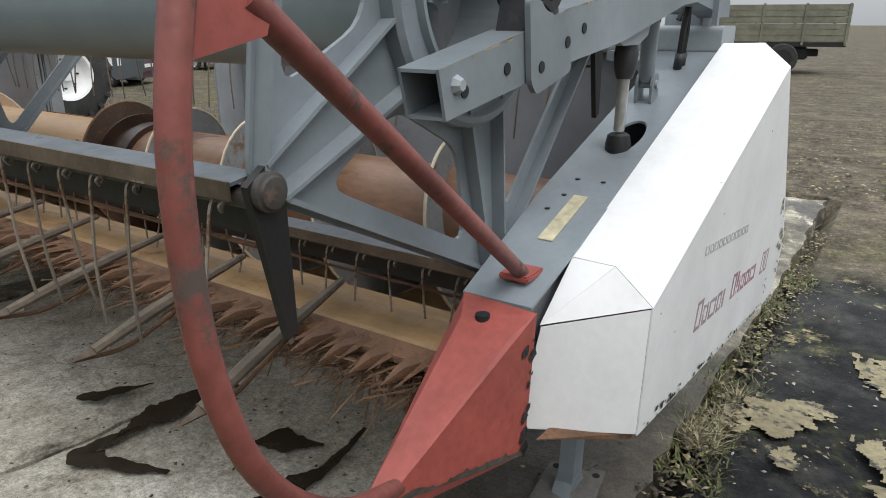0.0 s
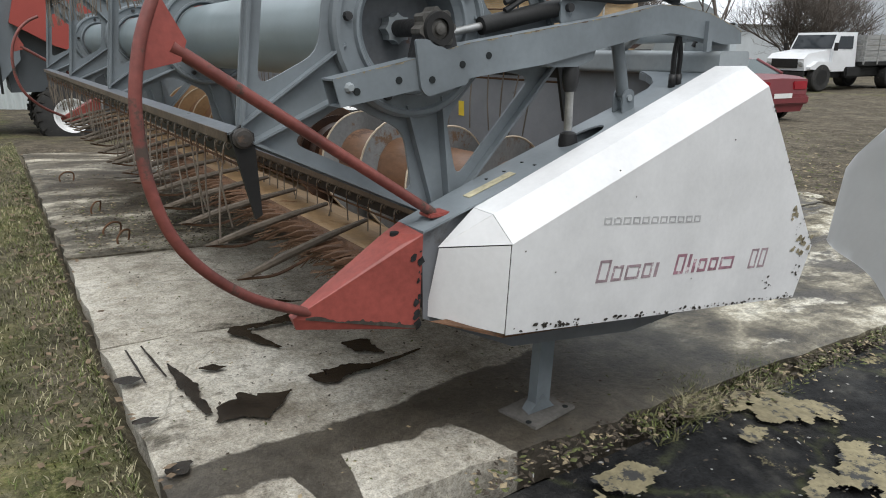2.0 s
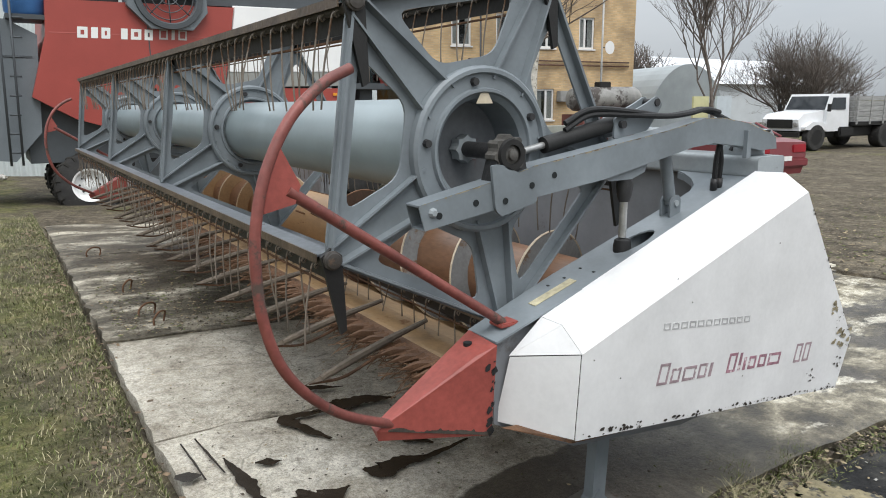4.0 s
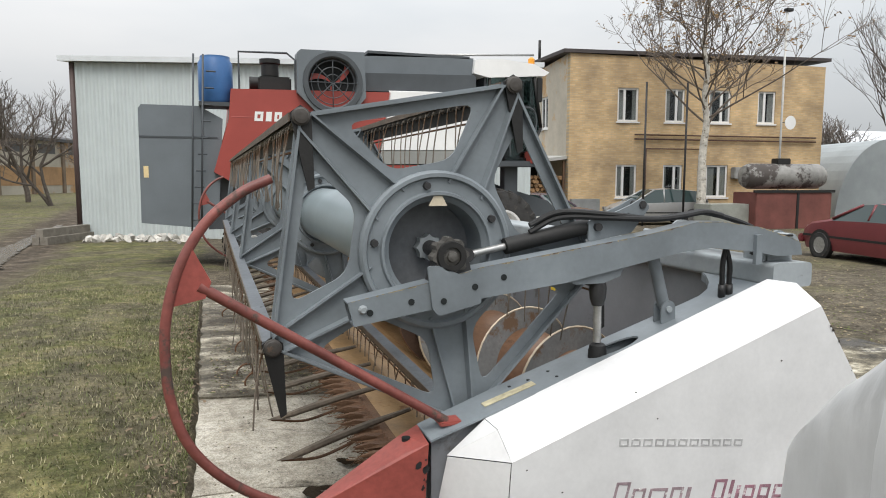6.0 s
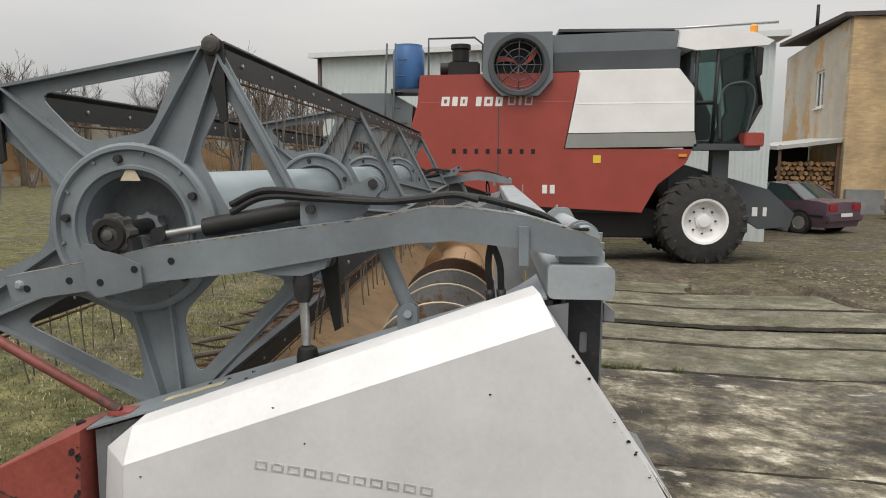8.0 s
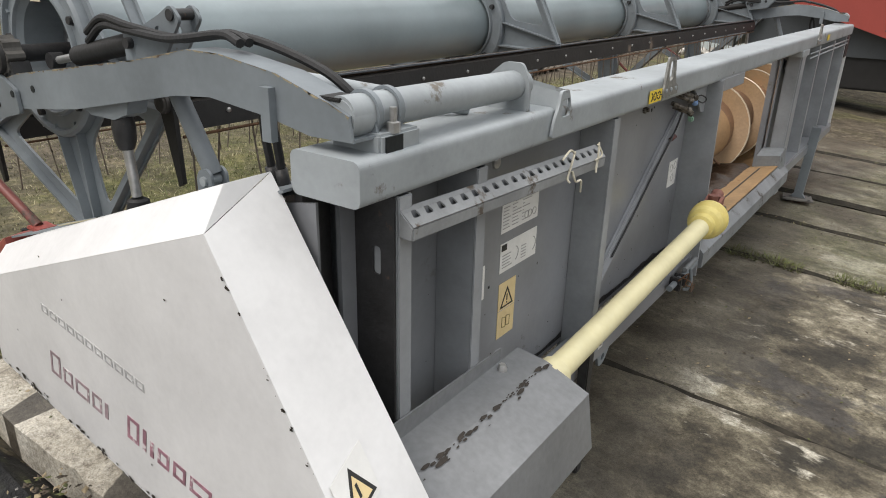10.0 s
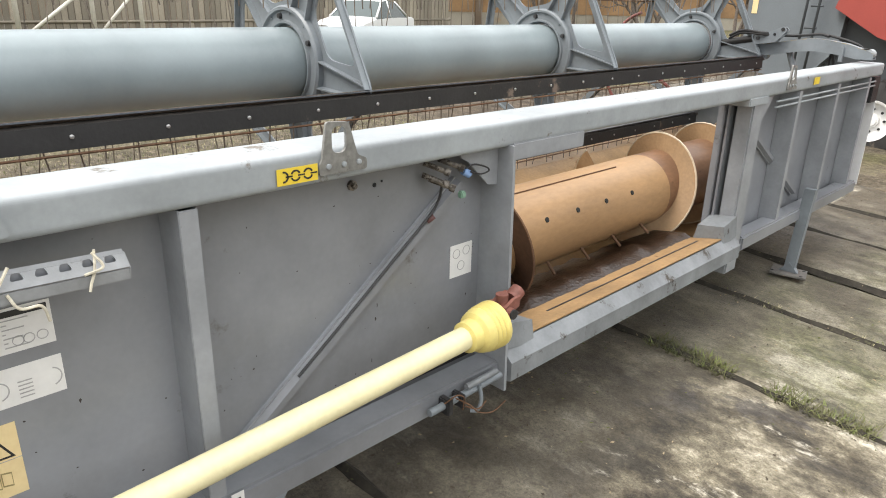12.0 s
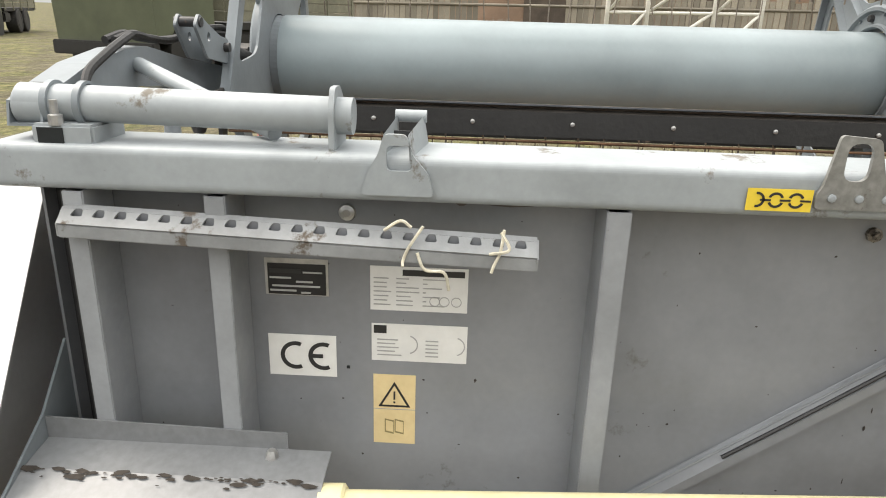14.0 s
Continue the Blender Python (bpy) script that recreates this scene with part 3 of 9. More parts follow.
for i in range(n):
    g = part("knife_guard", guard_mesh, None, knife)
    g.location = (-1.33, 0.36 + i * 0.0762, 0.672)
bm = bmesh.new()
for i in range(150):
    y = 0.34 + i * 0.0395
    a = random.uniform(-0.4, 0.4)
    hull([(-1.32, y - 0.012, 0.675), (-1.32, y + 0.012, 0.675), (-1.41 - 0.03 * random.random(), y + 0.03 * a, 0.67 + random.uniform(-0.03, 0.015)), (-1.32, y, 0.685)], bm)
tagged(part("knife_edge", bm, RUST, knife, "jagged rusty knife edge"), kind="stuff")

# crop lifters: long bars reaching forward and down
bm = pipe([(0.1, 0, 0.045), (-0.05, 0.0, 0.02), (-0.2, 0.0, -0.012), (-0.33, 0, -0.045)], [0.008, 0.013, 0.015, 0.012], 8)
hull([(-0.3, -0.014, -0.05), (-0.3, 0.014, -0.05), (-0.39, 0, -0.05), (-0.3, 0, -0.025)], bm)
lifter_mesh = mesh_of("lifter_bar", bm, paint("brown_crop_lifter_steel", (0.115, 0.09, 0.066), 0.7, vary=0.3, scale=8, bump=0.25))
bm = pipe(curve([(-0.37, 0.006, -0.052), (-0.25, 0.02, -0.075), (-0.15, 0.03, -0.06), (-0.02, 0.03, -0.02)]), 0.0055, 6)
spring_mesh = mesh_of("lifter_arm", bm, RUST)
for i in range(17):
    y = 0.66 + i * 0.335
    g = thing("crop_lifter", (-1.3, y, 0.678), "brown worn crop lifter bar reaching forward from the knife", "crop lifter", "crop lifters")
    g.rotation_euler = (0, radians(random.uniform(-3, 3)), radians(random.uniform(-6, 6)))
    for nm, me in (("lifter_bar", lifter_mesh), ("lifter_arm", spring_mesh)):
        o = new(nm, me)
        o.parent = g


# ---- reel ----
reel = thing("reel", (CX, 3.25, CZ), "grey five-bat header reel with star plates and spring tines", "reel")
part("drum", lathe([(STARS[0] + 0.03, 0.152), (STARS[3] - 0.03, 0.152), (STARS[3] - 0.03, 0.149), (STARS[0] + 0.03, 0.149)], (CX, 0, CZ), seg=48, ring=True), GREY_TUBE, reel, "thick smooth grey tube")


def star_outline():
    outer, holes = [], []
    for k in range(5):
        a, b = BATS[k], BATS[k] + radians(72)
        x, z = CX + 0.575 * math.cos(a), CZ + 0.575 * math.sin(a)
        outer.append((x, z))
        m = (a + b) / 2
        u, v = Vector((math.cos(m), math.sin(m))), Vector((-math.sin(m), math.cos(m)))
        c = Vector((CX, CZ))
        far, near = 0.418, 0.262
        q = [c + u * far - v * 0.205, c + u * far + v * 0.205, c + u * near + v * 0.1, c + u * near - v * 0.1]
        holes.append(rounded([tuple(p) for p in q], 0.045))
    return rounded(outer, 0.05), holes


S_OUT, S_HOLES = star_outline()
bm = plate(S_OUT, S_HOLES + [ring2(CX, CZ, 0.155, 40)], -0.004, 0.004, "y")
star_mesh = mesh_of("star_plate", bm, GREY)
rib_bm = bmesh.new()
for k in range(5):
    a = BATS[k]
    u, v = Vector((math.cos(a), 0, math.sin(a))), Vector((-math.sin(a), 0, math.cos(a)))
    c = Vector((CX, 0, CZ))
    for side, w0, w1 in ((1, 0.062, 0.03), (-1, 0.062, 0.03)):
        hull([c + u * 0.2 + v * w0 * side, c + u * 0.2 + v * (w0 - 0.012) * side, c + u * 0.545 + v * w1 * side, c + u * 0.545 + v * (w1 - 0.012) * side,
              c + u * 0.2 + v * w0 * side + Vector((0, -0.03, 0)), c + u * 0.545 + v * w1 * side + Vector((0, -0.03, 0)), c + u * 0.2 + v * (w0 - 0.006) * side + Vector((0, -0.03, 0)), c + u * 0.545 + v * (w1 - 0.006) * side + Vector((0, -0.03, 0))], rib_bm)
    b = a + radians(72)
    p, q = c + Vector((math.cos(a), 0, math.sin(a))) * 0.53, c + Vector((math.cos(b), 0, math.sin(b))) * 0.53
    mid = ((p + q) / 2 - c).normalized()
    hull([p + mid * 0.022, q + mid * 0.022, p + mid * 0.03, q + mid * 0.03] + [w + Vector((0, -0.028, 0)) for w in (p + mid * 0.022, q + mid * 0.022, p + mid * 0.03, q + mid * 0.03)], rib_bm)
rib_mesh = mesh_of("star_rib", rib_bm, GREY)
ring_mesh = mesh_of("hub_ring", lathe([(-0.03, 0.165), (-0.036, 0.169), (-0.036, 0.177), (-0.024, 0.181), (-0.024, 0.218), (-0.037, 0.223), (-0.037, 0.234), (-0.028, 0.242), (0.004, 0.243), (0.004, 0.165)], (CX, 0, CZ), seg=56, ring=True), GREY)
for i, y in enumerate(STARS):
    s = part("star_plate", star_mesh, None, reel)
    s.location = (0, y, 0)
    for nm, me in (("star_rib", rib_mesh), ("hub_ring", ring_mesh)):
        o = new(nm, me)
        o.parent = s
    for k in range(5):
        a = BATS[k] + radians(36)
        o = new("bolt", bolt_mesh) if i else new("bolt", mesh_of("bolt", lathe([(-0.05, 0.011), (-0.034, 0.013), (-0.03, 0.013)], (0, 0, 0), seg=8), IRON))
        bolt_mesh = o.data
        o.parent = s
        o.location = (CX + 0.199 * math.cos(a), 0.012, CZ + 0.199 * math.sin(a))
# end disc of the drum, and shaft
part("end_disc", lathe([(STARS[0] + 0.1, 0.148), (STARS[0] + 0.105, 0.148)], (CX, 0, CZ), seg=40), paint("dull_dusty_grey_paint", (0.15, 0.158, 0.168), 0.6, vary=0.15, scale=6, spot=(0.13, 0.07, 0.05), spot_at=0.63, spot_scale=9, bump=0.08), reel)
bm = bmesh.new()
for k in range(48):
    a, b = 2 * math.pi * k / 48, 2 * math.pi * (k + 1) / 48
    for r0, r1, y0, y1 in ((0.166, 0.15, STARS[0] - 0.028, STARS[0] - 0.012), (0.15, 0.144, STARS[0] - 0.012, STARS[0] + 0.1)):
        f = bm.faces.new([bm.verts.new((CX + r * math.sin(t), y, CZ + r * math.cos(t))) for t, r, y in ((a, r0, y0), (b, r0, y0), (b, r1, y1), (a, r1, y1))])
        f.smooth = True
part("hub_well", bm, GREY, reel)
# pale triangle painted for light showing through a gap at the hub's top
part("clip", hull([(CX - 0.03, STARS[0] - 0.03, CZ + 0.135), (CX + 0.03, STARS[0] - 0.03, CZ + 0.135), (CX - 0.008, STARS[0] - 0.03, CZ + 0.175), (CX + 0.008, STARS[0] - 0.03, CZ + 0.175), (CX, STARS[0] - 0.024, CZ + 0.15)]), paint("pale_gap_light", (0.55, 0.48, 0.36), 0.5), reel)
part("end_disc", lathe([(STARS[3] - 0.03, 0.158), (STARS[3] + 0.012, 0.146)], (CX, 0, CZ), seg=40), GREY_WALL, reel)
part("shaft", rod((CX, 0.2, CZ), (CX, STARS[0] + 0.1, CZ), 0.024, seg=16), IRON, reel)
lobes = [(CX + (0.036 + 0.007 * (i % 3 == 0)) * math.cos(2 * math.pi * i / 24), CZ + (0.036 + 0.007 * (i % 3 == 0)) * math.sin(2 * math.pi * i / 24)) for i in range(24)]
part("shaft_flange", plate(lobes, (), 0.395, 0.435, "y"), GREY_PALE, reel)

# bats: pipe, cover, black strip, tines
STRIP = paint("peeling_black_strip_paint", (0.015, 0.0145, 0.014), 0.55, vary=0.25, scale=5, spot=(0.15, 0.115, 0.09), spot_at=0.63, spot_scale=6, bump=0.12)
SLATE = paint("slate_grey_worn_steel", (0.1, 0.112, 0.125), 0.4, vary=0.25, scale=5, spot=(0.05, 0.045, 0.04), spot_at=0.62, spot_scale=8, bump=0.08)
WORN_BROWN = paint("brown_worn_edge_steel", (0.115, 0.082, 0.056), 0.5, vary=0.3, scale=7, spot=(0.36, 0.3, 0.22), spot_at=0.64, spot_scale=12, bump=0.2)
tine_bm = pipe(curve([(0.006, -0.016, 0.004), (-0.007, -0.014, 0.002), (-0.016, -0.01, -0.007), (-0.008, -0.005, -0.016), (0.001, 0.0, -0.008), (-0.005, 0.004, 0.001), (-0.015, 0.008, -0.008), (-0.018, 0.01, -0.05), (-0.023, 0.012, -0.15), (-0.019, 0.012, -0.255)], 4), 0.0028, 5)
tine_mesh = mesh_of("tine", tine_bm, TINE)
for k in range(5):
    x, z = tip(k)
    bat = part("bat", rod((x - 0.002, STARS[0] - 0.03, z - 0.012), (x - 0.002, STARS[3] + 0.05, z - 0.012), 0.0145, seg=12), BAR, reel)
    part("cover_plate", hull([(x + a, y, z + b) for y in (STARS[0] + 0.01, STARS[3] + 0.02) for a, b in ((-0.026, 0.006), (-0.026, 0.011), (0.02, 0.013), (0.02, 0.018))]), SLATE, bat, "slate-grey worn cover plate")
    part("front_lip", hull([(x + a, y, z + b) for y in (STARS[0] + 0.01, STARS[3] + 0.02) for a, b in ((-0.03, -0.012), (-0.0262, -0.012), (-0.03, 0.0125), (-0.0262, 0.0125))]), WORN_BROWN, bat, "brown worn front lip")
    strip = hull([(x + 0.014 + a, y, z - 0.004 + b) for y in (STARS[0] + 0.02, STARS[3]) for a, b in ((0, 0), (0.006, 0), (0.012, -0.068), (0.006, -0.068))])
    part("strip", strip, STRIP, bat, "worn black steel strip with bolts")
    part("rod", rod((x + 0.022, STARS[0], z - 0.086), (x + 0.022, STARS[3], z - 0.086), 0.004, seg=6), RUST, bat)
    for i in range(62):
        t = new("tine", tine_mesh)
        t.parent = bat
        t.location = (x - 0.006, STARS[0] + 0.05 + i * 0.0935, z - 0.018)
        t.rotation_euler = (radians(random.gauss(0, 5)), radians(random.gauss(0, 5)), radians(random.uniform(-8, 8)))
    for i in range(21):
        o = new("bolt", strip_bolt) if (k or i) else new("bolt", mesh_of("bolt", lathe([(0.0, 0.0065), (0.004, 0.0065), (0.006, 0.003)], (0, 0, 0), "x", 8), ZINC))
        strip_bolt = o.data
        o.parent = bat
        o.location = (x + 0.024, STARS[0] + 0.14 + i * 0.28, z - 0.035)
    for y in (STARS[0] - 0.018,):
        lever = hull([(x + a, y + b, z + c) for b in (-0.008, 0.004) for a, c in ((-0.03, 0.01), (0.03, 0.01), (0.036, -0.2), (0.018, -0.21), (0.0, 0.032))])
        part("lever", lever, BLACK, bat, "black tapered steel lever")
        part("bearing", lathe([(y - 0.026, 0.01), (y - 0.024, 0.02), (y - 0.02, 0.022), (y - 0.018, 0.026), (y - 0.006, 0.026)], (x, 0, z), seg=16), BAR, bat)

# -- arms that carry the reel
HOUSING = paint("brown_grey_cast_iron", (0.095, 0.09, 0.082), 0.6, vary=0.25, scale=14, spot=(0.05, 0.045, 0.04), spot_at=0.6, spot_scale=18, bump=0.25)

PRIMER = paint("tan_worn_primer", (0.3, 0.25, 0.16), 0.7, vary=0.3, scale=20, spot=(0.09, 0.06, 0.045), spot_at=0.55, spot_scale=25, bump=0.1)


def reel_arm(y, sign):
    g = thing("hydraulic_boom", (0.06, y, 1.33), "grey steel reel arm with hydraulic ram and hoses", "machine arm", "reel arms")
    top = [(-1.518, 1.222), (-1.26, 1.272), (-1.12, 1.305), (-0.55, 1.387), (-0.36, 1.423), (-0.26, 1.422), (-0.1, 1.4), (0.03, 1.362), (0.075, 1.345)]
    low = [(0.085, 1.3), (-0.02, 1.298), (-0.13, 1.318), (-0.3, 1.335), (-0.42, 1.325), (-0.55, 1.3), (-0.84, 1.245), (-1.12, 1.212), (-1.26, 1.19), (-1.5, 1.153)]
    bm = bmesh.new()
    plate(top + low, (), y - 0.034, y - 0.029, "y", bm)
    plate(top + low, (), y + 0.029, y + 0.034, "y", bm)
    part("side_plate", bm, GREY, g)
    bm = bmesh.new()
    for a, b in zip(top, top[1:]):
        hull([(p[0], yy, p[1] - d) for p in (a, b) for yy in (y - 0.029, y + 0.029) for d in (0.0, 0.005)], bm)
    for a, b in zip(low, low[1:]):
        hull([(p[0], yy, p[1] + d) for p in (a, b) for yy in (y - 0.029, y + 0.029) for d in (0.0, 0.005)], bm)
    part("web", bm, GREY, g)
    part("slide_plate", plate(rounded([(-1.29, 1.315), (-1.255, 1.315), (-1.13, 1.262), (-1.125, 1.2), (-1.255, 1.17), (-1.275, 1.19)], 0.01), (), y - 0.046, y - 0.036, "y"), GREY, g)
    lob = [(CX + (0.047 + 0.009 * (i % 4 < 2)) * math.cos(2 * math.pi * i / 32), CZ - 0.005 + (0.047 + 0.009 * (i % 4 < 2)) * math.sin(2 * math.pi * i / 32)) for i in range(32)]
    part("bearing_block", plate(lob, (), y - 0.034, y + 0.012, "y"), HOUSING, g, "brown-grey cast bearing housing")
    part("bearing_ring", lathe([(y - 0.046, 0.027), (y - 0.046, 0.043), (y - 0.034, 0.045), (y - 0.034, 0.027)], (CX, 0, CZ - 0.005), seg=24, ring=True), BLACK, g)
    part("bearing_cap", lathe([(y - 0.05, 0.006), (y - 0.048, 0.014), (y - 0.04, 0.016), (y - 0.036, 0.028)], (CX, 0, CZ - 0.005), seg=20), HOUSING, g)
    part("bearing_foot", plate([(-1.28, 1.26), (-1.15, 1.285), (-1.16, 1.33), (-1.26, 1.33)], (), y - 0.03, y + 0.02, "y"), IRON, g)
    for hx, hz in ((-1.455, 1.19), (-1.335, 1.214), (-1.242, 1.213), (-1.146, 1.25), (-1.05, 1.272)):
        part("hole", lathe([(y - 0.048 if -1.28 < hx < -1.13 else y - 0.036, 0.0095), (y - 0.02, 0.0095)], (hx, 0, hz), seg=12), DARK, g, "dark bolt hole")
    part("bolt", lathe([(y - 0.045, 0.008), (y - 0.036, 0.014), (y - 0.03, 0.014)], (-1.475, 0, 1.2), seg=8), GREY_PALE, g)
    # paint worn to a tan primer along the upper edge
    r = random.Random(int(y * 1000))
    bm = bmesh.new()
    for a, b in zip(top, top[1:]):
        n = int(abs(b[0] - a[0]) / 0.022) + 1
        for i in range(n):
            u, h, w = (i + r.random()) / n, 0.0015 + 0.005 * r.random() ** 2, r.uniform(0.004, 0.02)
            x, z = a[0] + (b[0] - a[0]) * u, a[1] + (b[1] - a[1]) * u
            e = (b[1] - a[1]) / (b[0] - a[0])
            bm.faces.new([bm.verts.new((x + p, y - 0.0346, z + e * p - q)) for p, q in ((-w, 0.0002), (w, 0.0002), (w * r.uniform(0.3, 0.9), h), (-w * r.uniform(0.2, 0.9), h * r.uniform(0.5, 1)))])
    tagged(part("worn_edge", bm, PRIMER, g, "tan worn edge of the paint"), kind="stuff")
    # adjusting ram beside the arm
    yr = y + sign * 0.075
    part("ram", rod((-1.0, yr, 1.352), (-0.7, yr, 1.41), 0.026, seg=18), BLACK, g, "black hydraulic cylinder")
    part("ram_rod", rod((-1.15, yr, 1.325), (-1.0, yr, 1.352), 0.011, seg=12), ZINC, g)
    part("ram_eye", lathe([(yr - 0.018, 0.022), (yr + 0.018, 0.022)], (-1.13, 0, 1.33), seg=14), IRON, g)
    part("ram_lug", plate(rounded([(-0.72, 1.36), (-0.56, 1.385), (-0.49, 1.47), (-0.52, 1.5), (-0.57, 1.475), (-0.66, 1.44), (-0.72, 1.43)], 0.012), [ring2(-0.575, 1.44, 0.012, 10)], yr - 0.03, yr - 0.022, "y"), GREY, g)
    part("ram_lug", plate(rounded([(-0.72, 1.36), (-0.56, 1.385), (-0.49, 1.47), (-0.52, 1.5), (-0.57, 1.475), (-0.66, 1.44), (-0.72, 1.43)], 0.012), [ring2(-0.575, 1.44, 0.012, 10)], yr + 0.022, yr + 0.03, "y"), GREY, g)
    part("pin", rod((-0.69, yr - 0.045, 1.408), (-0.69, yr + 0.045, 1.408), 0.013, seg=12), IRON, g)
    part("pin", rod((-0.52, yr - 0.035, 1.478), (-0.52, yr + 0.035, 1.478), 0.013, seg=12), IRON, g)
    # hoses
    for d in (0.0, 0.022):
        pts = [(-0.92, yr - 0.01, 1.395 + d), (-0.82, yr - 0.02, 1.44 + d * 0.8), (-0.66, yr - 0.05, 1.438 + d * 0.5), (-0.5, y + 0.01 + d, 1.432), (-0.4, y + d, 1.44), (-0.3, y + 0.01 + d, 1.452), (-0.235, y + d, 1.44)]
        part("hose", pipe(curve(pts), 0.0095, 8), RUBBER, g, "black rubber hose")
    part("hose", pipe(curve([(-0.3, y + 0.03, 1.452), (-0.22, y + 0.045, 1.44), (-0.12, y + 0.055, 1.415), (-0.04, y + 0.06, 1.385), (0.0, y + 0.075, 1.34), (-0.02, y + 0.09, 1.29)]), 0.0095, 8), RUBBER, g, "black rubber hose")
    part("top_pad", box(-0.03, 0.05, y - 0.028, y + 0.03, 1.364, 1.371, 0.002), BLACK, g, "black pad over the pivot")
    for d in (-0.012, 0.018):
        part("hose", pipe(curve([(-0.2, y + 0.015, 1.33), (-0.195 + d, y + 0.02, 1.27), (-0.19 + d, y + 0.025, 1.21), (-0.185 + d, y + 0.03, 1.15)]), 0.009, 8), RUBBER, g, "black rubber hose")
        part("hose_fitting", rod((-0.19 + d, y + 0.025, 1.2), (-0.185 + d, y + 0.03, 1.155), 0.013, seg=8), IRON, g)
    # pivot end on the tube
    part("pivot", rod((0.045, y - 0.025, 1.334), (0.045, y + 0.05, 1.334), 0.035, seg=24), GREY_PALE, g)
    part("lug", box(-0.13, -0.105, y - 0.034, y - 0.05, 1.275, 1.375), GREY, g)
    # lifting ram below
    part("stay", rod((-0.5, y + 0.02, 1.335), (-0.425, y + 0.045, 1.14), 0.021, seg=16), GREY, g)
    for k in (0.018, 0.058):
        part("stay_clevis", plate(rounded([(-0.45, 1.075), (-0.395, 1.092), (-0.398, 1.145), (-0.415, 1.158), (-0.44, 1.152), (-0.452, 1.13)], 0.01), [ring2(-0.423, 1.128, 0.008, 10)], y + k, y + k + 0.007, "y"), GREY, g)
    part("stay_pin", rod((-0.423, y + 0.012, 1.128), (-0.423, y + 0.07, 1.128), 0.011, seg=12), GREY_PALE, g)
    part("bracket", plate([(-0.86, 1.26), (-0.62, 1.3), (-0.64, 1.255), (-0.7, 1.235), (-0.8, 1.235)], (), y - 0.02, y + 0.03, "y"), GREY, g)
    part("lift_head", lathe([(1.16, 0.018), (1.18, 0.025), (1.215, 0.028), (1.25, 0.022)], (-0.705, y + 0.005, 0), "z", 12), IRON, g)
    part("lift_rod", rod((-0.705, y + 0.005, 1.18), (-0.7, y + 0.01, 1.04), 0.013, seg=12), ZINC, g)
    part("lift_boot", lathe([(0.96, 0.03), (1.01, 0.03), (1.03, 0.026), (1.035, 0.018)], (-0.698, y + 0.01, 0), "z", 16), RUBBER, g, "black rubber boot")
    return g


reel_arm(0.222, 1)
reel_arm(FAR - 0.22, -1)
stay = thing("stay_bar", (-0.2, 0.6, 1.3), "pale grey round stay bar from arm to beam", "stay bar")
part("bar", rod((-0.3, 0.26, 1.385), (0.0, 0.66, 1.29), 0.017, seg=14), GREY_PALE, stay)

# ---- near divider: shield, top strip, red toe, hoop ----
def line_z(x):
    return 0.815 + (x + 1.29) * (1.205 - 0.815) / 1.25


strip = thing("divider_strip", (-0.6, 0.2, 1.0), "grey folded top sheet of the crop divider with holes", "divider sheet")
INNER = [(-0.3, 0.328), (-0.225, 0.333), (-0.17, 0.358), (-0.12, 0.408), (-0.08, 0.47), (-0.062, 0.52)]
cover = plate([(-1.29, 0.15), (-0.058, 0.15), (-0.058, 0.52)] + INNER[::-1][1:] + [(-0.42, 0.328), (-0.95, 0.318), (-1.29, 0.29)], [[(-0.64 + 0.092 * math.cos(q * math.pi / 14), 0.232 + 0.037 * math.sin(q * math.pi / 14)) for q in range(28)]], -0.006, 0.0, "z")
for v in cover.verts:
    v.co.z += line_z(v.co.x)
part("top_sheet", cover, GREY, strip)
part("edge_fold", hull([(x, y + 0.028 * (x + 1.29) / 0.87, line_z(x) - d) for x in (-1.29, -0.42) for y in (0.286, 0.29) for d in (0.006, 0.07)]), GREY, strip)
lip = bmesh.new()
for p, q in zip(INNER, INNER[1:]):
    hull([(v[0] + e, v[1] - e * 0.5, line_z(v[0]) - d) for v in (p, q) for e in (0.0, 0.004) for d in (0.004, 0.03)], lip)
part("opening_lip", lip, GREY, strip)
part("inner_side", plate([(-1.28, 0.8), (-1.28, 0.55), (-0.95, 0.38), (-0.4, 0.3), (0.0, 0.32), (0.0, 1.18), (-0.15, line_z(-0.15) - 0.02)], (), 0.175, 0.181, "y"), GREY_WALL, strip)
part("label", hull([(x, y, line_z(x) + d) for x in (-1.1, -0.93) for y in (0.205, 0.237) for d in (0.001, 0.003)]), paint("worn_yellowed_label", (0.5, 0.45, 0.3), 0.6, vary=0.2, scale=20), strip, "worn yellowed label")
for x, y in ((-0.86, 0.2), (-0.86, 0.26), (-0.93, 0.26), (-0.99, 0.27)):
    part("rivet_hole", rod((x, y, line_z(x) - 0.001), (x, y, line_z(x) + 0.0015), 0.006, seg=8), DARK, strip)

shield = thing("side_shield", (-0.4, 0.07, 0.36), "white painted side shield of the header with chipped lower edge", "side shield")
P = {"fct": (-1.105, -0.0044, 0.786), "fcb": (-1.122, -0.0042, 0.525), "fit": (-1.239, 0.158, 0.761), "fib": (-1.272, 0.184, 0.552), "fi": (-1.122, 0.152, 0.86), "fs": (-1.117, 0.068, 0.856),
     "rt": (-0.053, -0.0269, 1.166), "rs": (-0.085, 0.044, 1.23), "rti": (-0.094, 0.156, 1.227), "rm": (0.352, -0.0355, 0.552), "rb": (0.276, -0.0339, 0.357), "rmi": (0.362, 0.16, 0.548), "rbi": (0.29, 0.16, 0.355)}


